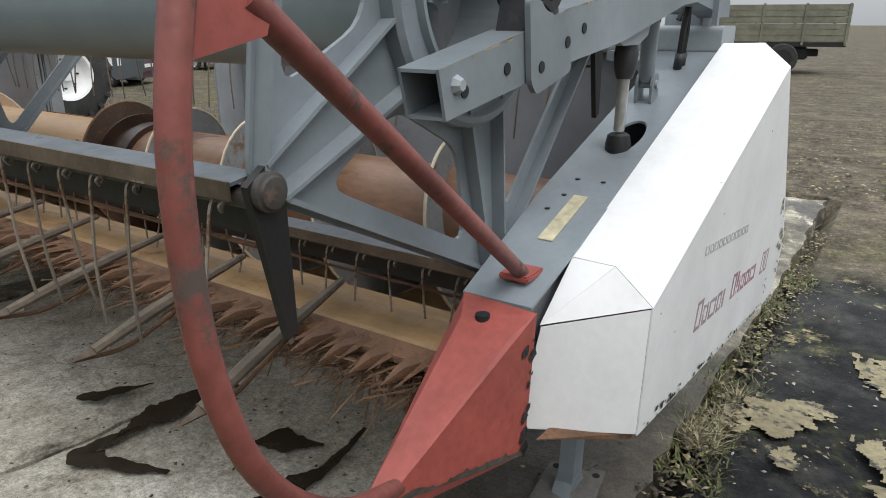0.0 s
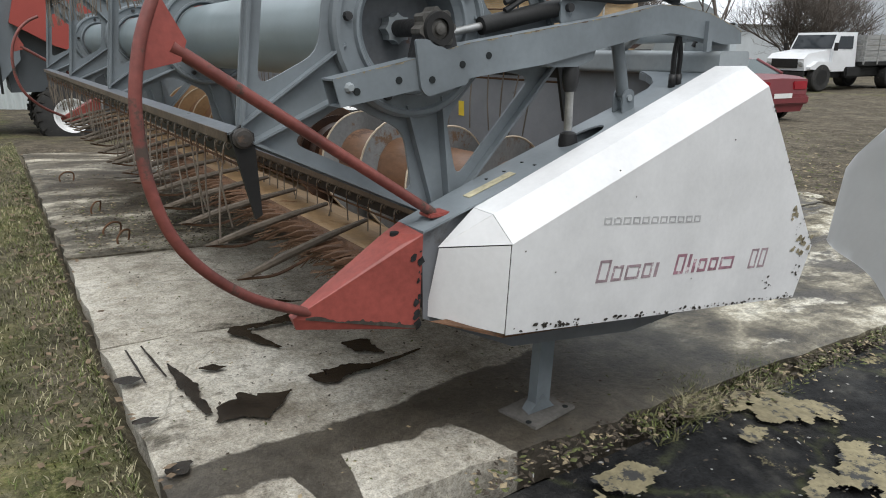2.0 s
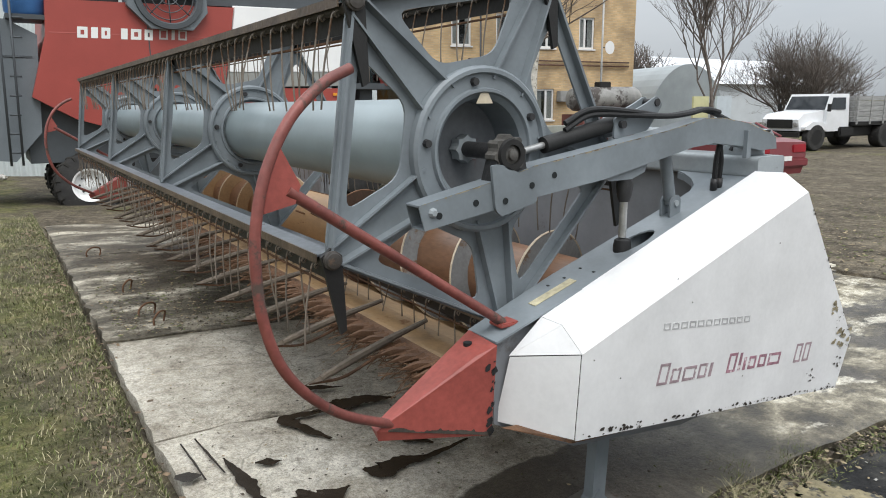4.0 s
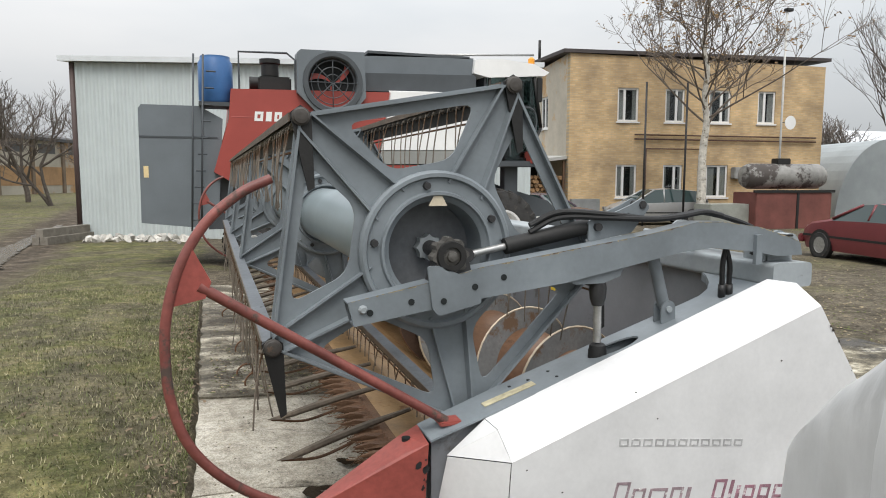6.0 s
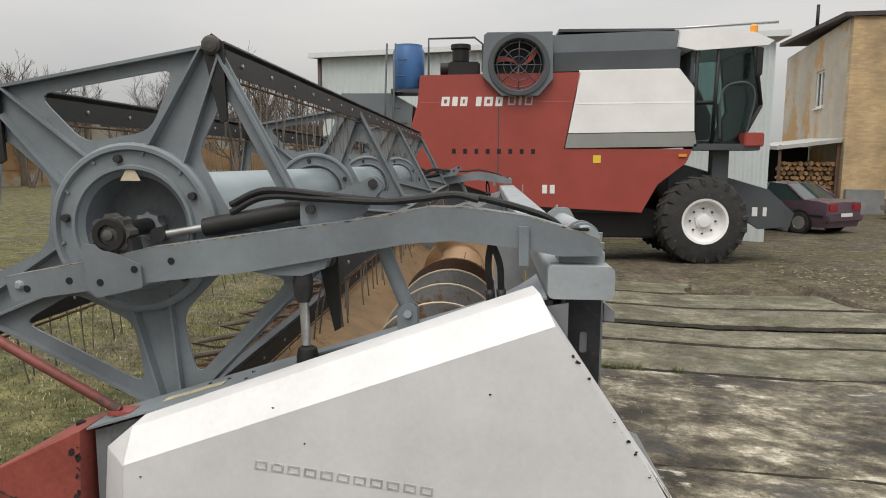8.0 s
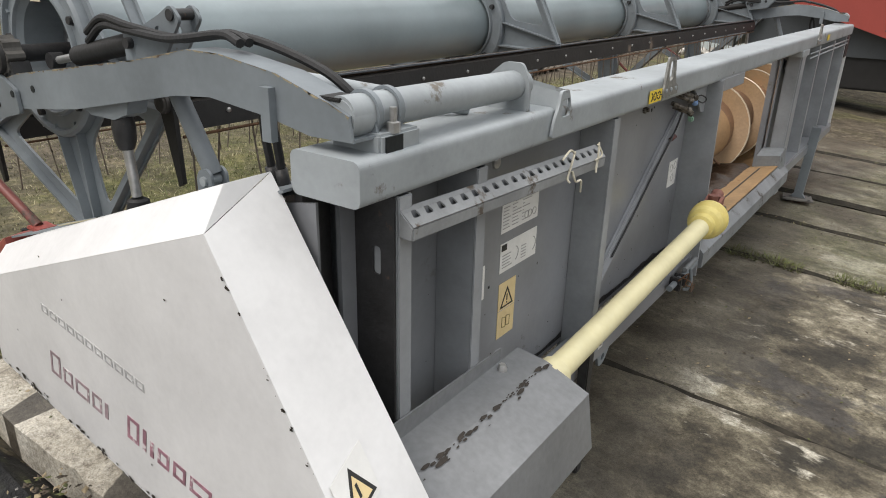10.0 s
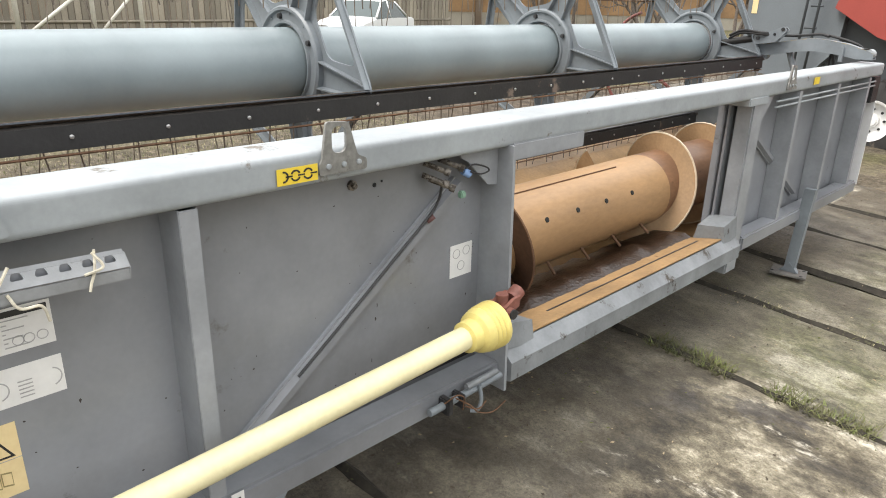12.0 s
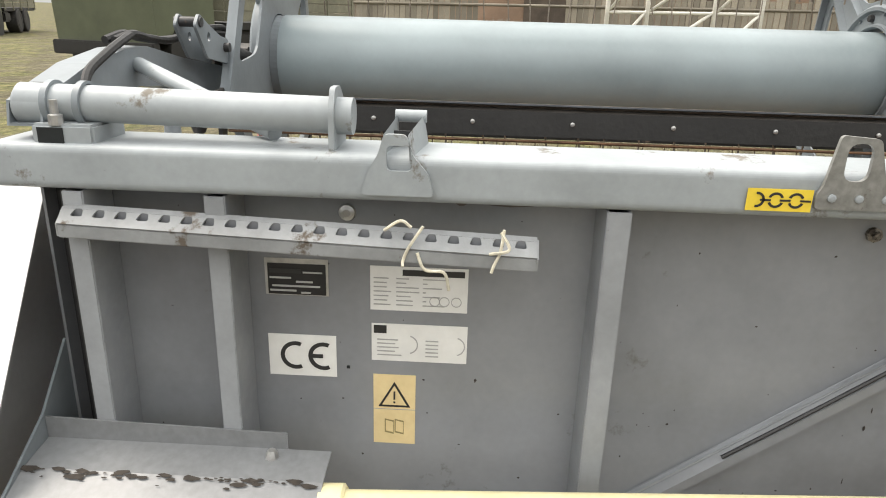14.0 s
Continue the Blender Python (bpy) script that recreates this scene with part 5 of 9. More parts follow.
for w in ([(0.16, 2.1, 0.4), (0.19, 2.14, 0.37), (0.175, 2.2, 0.31), (0.16, 2.29, 0.265), (0.15, 2.37, 0.27)], [(0.16, 2.05, 0.4), (0.185, 2.08, 0.43), (0.18, 2.12, 0.4), (0.165, 2.13, 0.345)], [(0.16, 2.13, 0.36), (0.18, 2.19, 0.33), (0.17, 2.24, 0.335)]):
    part("wire", pipe(curve(w), 0.0026, 6), RUST, low, "rusty tie wire")
tongue = thing("beam_tongue", (0.1, 1.4, 0.3), "grey steel tongue plate with a hole under the lower beam", "steel plate")
part("tongue_plate", plate(rounded([(1.2, 0.345), (1.52, 0.345), (1.5, 0.31), (1.46, 0.27), (1.42, 0.27), (1.4, 0.32), (1.2, 0.33)], 0.012), [ring2(1.45, 0.3, 0.014, 12)], 0.09, 0.1, "x"), GREY, tongue)
part("upright", box(0.13, 0.165, 1.16, 1.2, ground_height(0.1, 1.5) + 0.02, 0.5, 0.004), IRON, tongue)


# ---- ground, slabs, grass ----
def yard_material():
    m = bpy.data.materials.new("yard_earth")
    m.use_nodes = True
    n, l = m.node_tree.nodes, m.node_tree.links
    b = n["Principled BSDF"]
    co = n.new("ShaderNodeTexCoord")

    def tex(scale, detail=8, rough=0.65):
        t = n.new("ShaderNodeTexNoise")
        t.inputs["Scale"].default_value, t.inputs["Detail"].default_value, t.inputs["Roughness"].default_value = scale, detail, rough
        l.new(co.outputs["Object"], t.inputs["Vector"])
        return t.outputs[0]

    def ramp(src, *stops):
        r = n.new("ShaderNodeValToRGB")
        e = r.color_ramp.elements
        while len(e) < len(stops):
            e.new(0.5)
        for k, (p, c) in zip(e, stops):
            k.position, k.color = p, (*c, 1)
        l.new(src, r.inputs[0])
        return r.outputs[0]

    def mix(f, a, c):
        x = n.new("ShaderNodeMixRGB")
        l.new(f, x.inputs[0])
        l.new(a, x.inputs[1])
        l.new(c, x.inputs[2])
        return x.outputs[0]

    def math_node(op, a, c=None, clamp=False):
        x = n.new("ShaderNodeMath")
        x.operation, x.use_clamp = op, clamp
        for i, v in enumerate((a, c)):
            if v is None:
                continue
            if isinstance(v, (int, float)):
                x.inputs[i].default_value = v
            else:
                l.new(v, x.inputs[i])
        return x.outputs[0]

    sep = n.new("ShaderNodeSeparateXYZ")
    l.new(co.outputs["Object"], sep.inputs[0])
    X, Y = sep.outputs[0], sep.outputs[1]
    soil = ramp(tex(1.4, 12, 0.72), (0.34, (0.042, 0.034, 0.024)), (0.5, (0.095, 0.079, 0.057)), (0.66, (0.175, 0.15, 0.112)))
    soil = mix(ramp(tex(9, 10, 0.75), (0.53, (0, 0, 0)), (0.6, (0.8, 0.8, 0.8))), soil, ramp(tex(33), (0.35, (0.035, 0.03, 0.022)), (0.65, (0.24, 0.205, 0.15))))
    soil = mix(ramp(tex(0.5, 10, 0.7), (0.54, (0, 0, 0)), (0.66, (0.6, 0.6, 0.6))), soil, ramp(tex(12), (0.3, (0.06, 0.062, 0.025)), (0.7, (0.14, 0.13, 0.06))))
    soil = mix(ramp(tex(26, 4), (0.42, (0, 0, 0)), (0.6, (0.55, 0.55, 0.55))), soil, ramp(tex(60, 3), (0.35, (0.05, 0.04, 0.03)), (0.65, (0.24, 0.21, 0.17))))
    turf = ramp(tex(3.0, 12, 0.75), (0.36, (0.035, 0.046, 0.013)), (0.48, (0.09, 0.093, 0.033)), (0.62, (0.2, 0.175, 0.085)))
    turf = mix(ramp(tex(40, 4), (0.4, (0, 0, 0)), (0.62, (0.7, 0.7, 0.7))), turf, ramp(tex(90, 3), (0.35, (0.05, 0.065, 0.02)), (0.65, (0.24, 0.21, 0.12))))
    tar = ramp(tex(2.2, 10, 0.72), (0.34, (0.007, 0.007, 0.0075)), (0.5, (0.016, 0.016, 0.017)), (0.64, (0.042, 0.041, 0.039)))
    tar = mix(ramp(tex(1.5, 10, 0.75), (0.60, (0, 0, 0)), (0.635, (1, 1, 1))), tar, ramp(tex(30, 5), (0.35, (0.13, 0.11, 0.055)), (0.65, (0.36, 0.31, 0.19))))
    vor = n.new("ShaderNodeTexVoronoi")
    vor.feature = "DISTANCE_TO_EDGE"
    vor.inputs["Scale"].default_value = 1.9
    warp = n.new("ShaderNodeMixRGB")
    warp.inputs[0].default_value = 0.22
    l.new(co.outputs["Object"], warp.inputs[1])
    wt = n.new("ShaderNodeTexNoise")
    wt.inputs["Scale"].default_value, wt.inputs["Detail"].default_value = 3, 6
    l.new(co.outputs["Object"], wt.inputs["Vector"])
    l.new(wt.outputs[1], warp.inputs[2])
    l.new(warp.outputs[0], vor.inputs["Vector"])
    crack = ramp(vor.outputs["Distance"], (0.0, (1, 1, 1)), (0.035, (0, 0, 0)))
    tar = mix(crack, tar, ramp(tex(14), (0.4, (0.02, 0.02, 0.018)), (0.6, (0.055, 0.06, 0.03))))
    wob = math_node("MULTIPLY", math_node("SUBTRACT", tex(1.1, 6), 0.5), 1.6)
    # turf on the front side of the machine and far past the slabs
    left = math_node("MULTIPLY", math_node("SUBTRACT", math_node("ADD", X, wob), -1.95), -3.0, True)
    mottled = math_node("MULTIPLY", math_node("SUBTRACT", tex(0.35, 5), 0.53), 14, True)
    far_turf = math_node("MULTIPLY", mottled, math_node("MULTIPLY", math_node("SUBTRACT", Y, 8.0), 0.4, True))
    left = math_node("MULTIPLY", left, math_node("ADD", math_node("MULTIPLY", math_node("SUBTRACT", tex(0.8, 10, 0.7), 0.46), 8, True), 0.3, True))
    green = math_node("MAXIMUM", left, math_node("MULTIPLY", far_turf, 0.75))
    road = math_node("MULTIPLY", math_node("SUBTRACT", 1.35, math_node("ABSOLUTE", math_node("ADD", math_node("ADD", X, math_node("MULTIPLY", math_node("SUBTRACT", Y, 12), 0.07)), math_node("ADD", math_node("MULTIPLY", wob, 0.6), 5.85)))), 0.9, True)
    green = math_node("MULTIPLY", green, math_node("SUBTRACT", 1.0, road), True)
    col = mix(green, soil, turf)
    track = math_node("MULTIPLY", math_node("MULTIPLY", road, 1.6, True), math_node("MULTIPLY", math_node("SUBTRACT", Y, 6.0), 0.5, True))
    col = mix(track, col, ramp(tex(2.6, 12, 0.75), (0.36, (0.032, 0.025, 0.018)), (0.5, (0.08, 0.063, 0.047)), (0.64, (0.17, 0.14, 0.11))))
    # tar patch beside the near end
    south = math_node("MULTIPLY", math_node("SUBTRACT", 0.35, math_node("ADD", Y, math_node("MULTIPLY", wob, 0.3))), 8, True)
    east = math_node("MULTIPLY", math_node("ADD", math_node("ADD", X, wob), 1.75), 6, True)
    west = math_node("MULTIPLY", math_node("SUBTRACT", 2.6, math_node("ADD", X, wob)), 2.0, True)
    patch = math_node("MULTIPLY", math_node("MULTIPLY", south, east), west)
    col = mix(patch, col, tar)
    rough_tone = n.new("ShaderNodeMixRGB")
    rough_tone.blend_type, rough_tone.inputs[0].default_value = "MULTIPLY", 1.0
    l.new(col, rough_tone.inputs[1])
    l.new(ramp(tex(16, 15, 0.85), (0.34, (0.34, 0.32, 0.3)), (0.48, (0.82, 0.82, 0.8)), (0.68, (1.4, 1.4, 1.36))), rough_tone.inputs[2])
    clumps = n.new("ShaderNodeMixRGB")
    clumps.blend_type, clumps.inputs[0].default_value = "MULTIPLY", 1.0
    l.new(rough_tone.outputs[0], clumps.inputs[1])
    l.new(ramp(tex(4.5, 14, 0.8), (0.36, (0.5, 0.5, 0.48)), (0.5, (1.0, 1.0, 1.0)), (0.64, (1.55, 1.5, 1.4))), clumps.inputs[2])
    l.new(clumps.outputs[0], b.inputs["Base Color"])
    wet = ramp(tex(1.3, 7), (0.4, (0.5, 0.5, 0.5)), (0.6, (0.95, 0.95, 0.95)))
    b.inputs["Specular IOR Level"].default_value = 0.22
    dry = n.new("ShaderNodeMixRGB")
    l.new(patch, dry.inputs[0])
    dry.inputs[1].default_value = (0.95, 0.95, 0.95, 1)
    l.new(wet, dry.inputs[2])
    l.new(dry.outputs[0], b.inputs["Roughness"])
    hgt = math_node("ADD", math_node("MULTIPLY", tex(50, 4), 0.5), math_node("MULTIPLY", tex(7, 6), 1.0))
    bp = n.new("ShaderNodeBump")
    bp.inputs["Strength"].default_value, bp.inputs["Distance"].default_value = 0.55, 0.05
    l.new(hgt, bp.inputs["Height"])
    l.new(bp.outputs[0], b.inputs["Normal"])
    return m


def axis_steps():
    fine = [-3.6 + 0.12 * i for i in range(75)]
    out = [5.4 + 0.5 * 1.17 ** i * i for i in range(1, 26)]
    return sorted([-7.0 - 0.5 * 1.17 ** i * i for i in range(1, 26)] + [-7, -6, -5, -4.3] + fine + [5.4] + out + [-1500, 1500])


xs = axis_steps()
bm = bmesh.new()
grid = []
for y in xs:
    row = []
    for x in xs:
        z = ground_height(x, y)
        if abs(x) < 60 and abs(y) < 60:
            z += 0.05 * (noise.noise((x * 0.5, y * 0.5, 0)) * min(1, abs(y - 4) / 6)) + 0.012 * noise.noise((x * 3, y * 3, 2))
        inside = -1.95 < x < 4.3 and 0.06 < y < 8.6
        if inside:
            z = ground_height(x, y) - 0.17
        elif x <= -2.0 and y < 12:
            z -= 0.045 * (1 - smooth_step((-2.2 - x) / 1.6)) * (1 - smooth_step((y - 8) / 4))
        elif y <= 0.0 and -2.6 < x < 4.6:
            z -= 0.03
        row.append(bm.verts.new((x, y, z)))
    grid.append(row)
for a, b in zip(grid, grid[1:]):
    for i in range(len(xs) - 1):
        f = bm.faces.new((a[i], a[i + 1], b[i + 1], b[i]))
        f.smooth = True
solid("ground", bm, yard_material(), "bare brown yard earth with turf and a cracked tar patch", "ground", kind="structure")


def concrete():
    m = bpy.data.materials.new("stained_concrete")
    m.use_nodes = True
    n, l = m.node_tree.nodes, m.node_tree.links
    b = n["Principled BSDF"]
    co = n.new("ShaderNodeTexCoord")
    geo = n.new("ShaderNodeNewGeometry")
    at = geo.outputs["Position"]

    def tex(scale, detail=8, rough=0.65, stretch=None):
        t = n.new("ShaderNodeTexNoise")
        t.inputs["Scale"].default_value, t.inputs["Detail"].default_value, t.inputs["Roughness"].default_value = scale, detail, rough
        if stretch:
            mp = n.new("ShaderNodeMapping")
            mp.inputs["Scale"].default_value = stretch
            l.new(at, mp.inputs["Vector"])
            l.new(mp.outputs[0], t.inputs["Vector"])
        else:
            l.new(at, t.inputs["Vector"])
        return t.outputs[0]

    def ramp(src, *stops):
        r = n.new("ShaderNodeValToRGB")
        e = r.color_ramp.elements
        while len(e) < len(stops):
            e.new(0.5)
        for k, (p, c) in zip(e, stops):
            k.position, k.color = p, (*c, 1)
        l.new(src, r.inputs[0])
        return r.outputs[0]

    def mix(f, a, c):
        x = n.new("ShaderNodeMixRGB")
        l.new(f, x.inputs[0])
        l.new(a, x.inputs[1])
        l.new(c, x.inputs[2])
        return x.outputs[0]

    sp = n.new("ShaderNodeSeparateXYZ")
    l.new(at, sp.inputs[0])
    X, Y = sp.outputs[0], sp.outputs[1]

    def op(kind, a, c, clamp=False):
        x = n.new("ShaderNodeMath")
        x.operation, x.use_clamp = kind, clamp
        for i, v in enumerate((a, c)):
            if isinstance(v, (int, float)):
                x.inputs[i].default_value = v
            else:
                l.new(v, x.inputs[i])
        return x.outputs[0]

    base = ramp(tex(1.6, 10, 0.7), (0.32, (0.215, 0.19, 0.153)), (0.5, (0.415, 0.385, 0.328)), (0.68, (0.57, 0.545, 0.487)))
    base = mix(ramp(tex(38, 6, 0.75), (0.5, (0, 0, 0)), (0.68, (0.55, 0.55, 0.55))), base, ramp(tex(110, 3), (0.35, (0.11, 0.1, 0.085)), (0.65, (0.52, 0.5, 0.46))))
    base = mix(ramp(tex(11, 12, 0.8), (0.58, (0, 0, 0)), (0.63, (0.75, 0.75, 0.75))), base, ramp(tex(50), (0.3, (0.12, 0.105, 0.08)), (0.7, (0.24, 0.215, 0.175))))
    base = mix(op("MULTIPLY", op("MULTIPLY", op("SUBTRACT", tex(3.3, 12, 0.75, (1, 0.7, 1)), 0.53), 9, True), 0.6), base, ramp(tex(18, 8, 0.7), (0.35, (0.15, 0.13, 0.1)), (0.65, (0.29, 0.265, 0.22))))
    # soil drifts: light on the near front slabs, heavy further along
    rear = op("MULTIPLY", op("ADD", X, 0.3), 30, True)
    far = op("MULTIPLY", op("SUBTRACT", Y, 2.95), 5.0, True)
    thr = op("SUBTRACT", 0.605, op("MULTIPLY", far, 0.165))
    drift = op("MULTIPLY", op("SUBTRACT", tex(1.5, 13, 0.74, (0.75, 1.45, 1.0)), thr), 16, True)
    base = mix(op("MULTIPLY", drift, 0.86), base, ramp(tex(9, 10, 0.7), (0.3, (0.03, 0.025, 0.016)), (0.5, (0.075, 0.063, 0.042)), (0.7, (0.14, 0.122, 0.085))))
    # damp run-off along the near edge, with a dry island by the corner
    wave = op("MULTIPLY", op("SUBTRACT", tex(3.1, 10, 0.62), 0.5), 0.5)
    upper = op("ADD", 0.555, op("ADD", op("MULTIPLY", op("MAXIMUM", op("ADD", X, 1.5), 0.0), 0.16), op("MULTIPLY", wave, 0.4)))
    lower = op("SUBTRACT", op("ADD", 0.35, op("MULTIPLY", wave, 0.5)), op("MULTIPLY", op("MAXIMUM", op("ADD", X, 1.06), 0.0), 2.4))
    lower = op("SUBTRACT", lower, op("MULTIPLY", op("SUBTRACT", 0.09, op("ABSOLUTE", op("ADD", X, 1.56), 0.0)), 6.0, True))
    band = op("MULTIPLY", op("MULTIPLY", op("SUBTRACT", upper, Y), 60, True), op("MULTIPLY", op("SUBTRACT", Y, lower), 60, True))
    base = mix(op("MULTIPLY", band, 0.95), base, ramp(tex(7, 9, 0.7), (0.3, (0.035, 0.029, 0.022)), (0.7, (0.085, 0.072, 0.055))))
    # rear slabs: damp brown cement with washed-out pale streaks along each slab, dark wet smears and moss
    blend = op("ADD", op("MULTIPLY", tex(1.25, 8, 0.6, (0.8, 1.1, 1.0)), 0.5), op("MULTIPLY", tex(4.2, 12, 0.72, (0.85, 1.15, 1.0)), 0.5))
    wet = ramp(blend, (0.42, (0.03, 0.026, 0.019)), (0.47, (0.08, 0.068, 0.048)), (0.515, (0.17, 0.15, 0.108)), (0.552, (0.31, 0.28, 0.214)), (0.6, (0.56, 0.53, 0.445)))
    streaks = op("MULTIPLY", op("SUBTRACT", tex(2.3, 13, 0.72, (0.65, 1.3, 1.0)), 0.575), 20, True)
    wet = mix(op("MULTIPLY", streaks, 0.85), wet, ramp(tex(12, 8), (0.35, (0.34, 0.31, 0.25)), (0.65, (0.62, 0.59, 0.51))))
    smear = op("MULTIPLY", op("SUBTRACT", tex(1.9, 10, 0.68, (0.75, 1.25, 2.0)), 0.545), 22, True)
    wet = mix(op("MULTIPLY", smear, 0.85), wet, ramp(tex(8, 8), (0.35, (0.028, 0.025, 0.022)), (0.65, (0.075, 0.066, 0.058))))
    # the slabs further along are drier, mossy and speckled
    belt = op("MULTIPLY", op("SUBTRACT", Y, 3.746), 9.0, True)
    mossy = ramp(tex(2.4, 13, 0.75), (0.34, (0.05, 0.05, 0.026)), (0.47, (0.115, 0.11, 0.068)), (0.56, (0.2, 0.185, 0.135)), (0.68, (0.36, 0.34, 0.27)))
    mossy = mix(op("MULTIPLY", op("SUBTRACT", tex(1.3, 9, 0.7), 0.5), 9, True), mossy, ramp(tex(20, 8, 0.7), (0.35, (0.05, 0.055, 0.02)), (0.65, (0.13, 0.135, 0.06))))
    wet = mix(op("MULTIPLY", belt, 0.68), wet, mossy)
    # darker brown margin along the machine, with a ragged edge
    machine_side = op("MULTIPLY", op("SUBTRACT", op("ADD", 0.55, op("MULTIPLY", op("SUBTRACT", tex(1.1, 9, 0.65), 0.5), 2.2)), X), 3.0, True)
    wet = mix(op("MULTIPLY", machine_side, 0.82), wet, ramp(tex(3.2, 10, 0.65, (0.7, 1.1, 1.0)), (0.34, (0.036, 0.03, 0.021)), (0.5, (0.072, 0.062, 0.045)), (0.64, (0.125, 0.11, 0.083))))
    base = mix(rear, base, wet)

    def times(a, c):
        x = n.new("ShaderNodeMixRGB")
        x.blend_type, x.inputs[0].default_value = "MULTIPLY", 1.0
        l.new(a, x.inputs[1])
        l.new(c, x.inputs[2])
        return x.outputs[0]

    base = times(base, ramp(tex(24, 15, 0.85), (0.33, (0.42, 0.4, 0.37)), (0.48, (0.95, 0.95, 0.94)), (0.68, (1.35, 1.35, 1.34))))
    base = times(base, ramp(tex(5, 15, 0.8), (0.34, (0.58, 0.55, 0.5)), (0.5, (1.0, 1.0, 1.0)), (0.68, (1.18, 1.18, 1.17))))
    base = times(base, ramp(tex(85, 6, 0.8), (0.36, (0.62, 0.6, 0.57)), (0.5, (1.0, 1.0, 1.0)), (0.64, (1.28, 1.28, 1.27))))
    base = times(base, ramp(tex(210, 2, 0.6), (0.3, (0.5, 0.48, 0.45)), (0.42, (1.0, 1.0, 1.0)), (0.7, (1.12, 1.12, 1.11))))
    patch = ramp(tex(1.7, 15, 0.74, (0.8, 1.35, 1.0)), (0.41, (0.3, 0.28, 0.24)), (0.49, (0.68, 0.66, 0.6)), (0.55, (0.9, 0.89, 0.84)), (0.6, (1.5, 1.48, 1.42)))
    plain = n.new("ShaderNodeMixRGB")
    plain.inputs[1].default_value = (1, 1, 1, 1)
    l.new(op("MULTIPLY", op("MULTIPLY", far, op("SUBTRACT", 1.0, rear)), 0.85), plain.inputs[0])
    l.new(patch, plain.inputs[2])
    base = times(base, plain.outputs[0])
    # hairline cracks
    vor = n.new("ShaderNodeTexVoronoi")
    vor.feature = "DISTANCE_TO_EDGE"
    vor.inputs["Scale"].default_value = 0.9
    wp = n.new("ShaderNodeMixRGB")
    wp.inputs[0].default_value = 0.25
    l.new(at, wp.inputs[1])
    wt = n.new("ShaderNodeTexNoise")
    wt.inputs["Scale"].default_value, wt.inputs["Detail"].default_value = 2.5, 8
    l.new(at, wt.inputs["Vector"])
    l.new(wt.outputs[1], wp.inputs[2])
    l.new(wp.outputs[0], vor.inputs["Vector"])
    hair = op("MULTIPLY", op("SUBTRACT", 0.0045, vor.outputs["Distance"]), 250, True)
    base = mix(op("MULTIPLY", hair, 0.45), base, ramp(tex(30), (0.3, (0.04, 0.036, 0.03)), (0.7, (0.1, 0.09, 0.075))))
    l.new(base, b.inputs["Base Color"])
    wetness = op("MAXIMUM", op("MAXIMUM", op("MULTIPLY", band, 0.35), op("MULTIPLY", drift, 0.2)), op("MULTIPLY", rear, op("MAXIMUM", op("MULTIPLY", machine_side, 0.3), op("MULTIPLY", smear, 0.3))))
    l.new(op("SUBTRACT", 0.85, wetness), b.inputs["Roughness"])
    bp = n.new("ShaderNodeBump")
    bp.inputs["Strength"].default_value, bp.inputs["Distance"].default_value = 0.6, 0.012
    l.new(op("ADD", op("MULTIPLY", tex(24, 10, 0.7), 1.0), op("MULTIPLY", drift, 0.5)), bp.inputs["Height"])
    l.new(bp.outputs[0], b.inputs["Normal"])
    return m


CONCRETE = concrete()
pavement = thing("pavement", (1.0, 4.0, 0.0), "weathered concrete slabs, stained and damp, with open joints", "pavement", kind="structure")
FRONT_ROWS, REAR_ROWS = (0.1, 1.63, 3.12, 4.6, 6.1, 7.6, 8.6), (0.1, 1.954, 3.746, 4.69, 5.52, 6.41, 7.37, 8.6)
SLABS = [(-2.0, -0.3, a, b) for a, b in zip(FRONT_ROWS, FRONT_ROWS[1:])] + [(-0.3, e, a, b) for a, b, e in zip(REAR_ROWS, REAR_ROWS[1:], (4.2, 4.6, 4.5, 5.0, 4.4, 4.2, 2.6))]
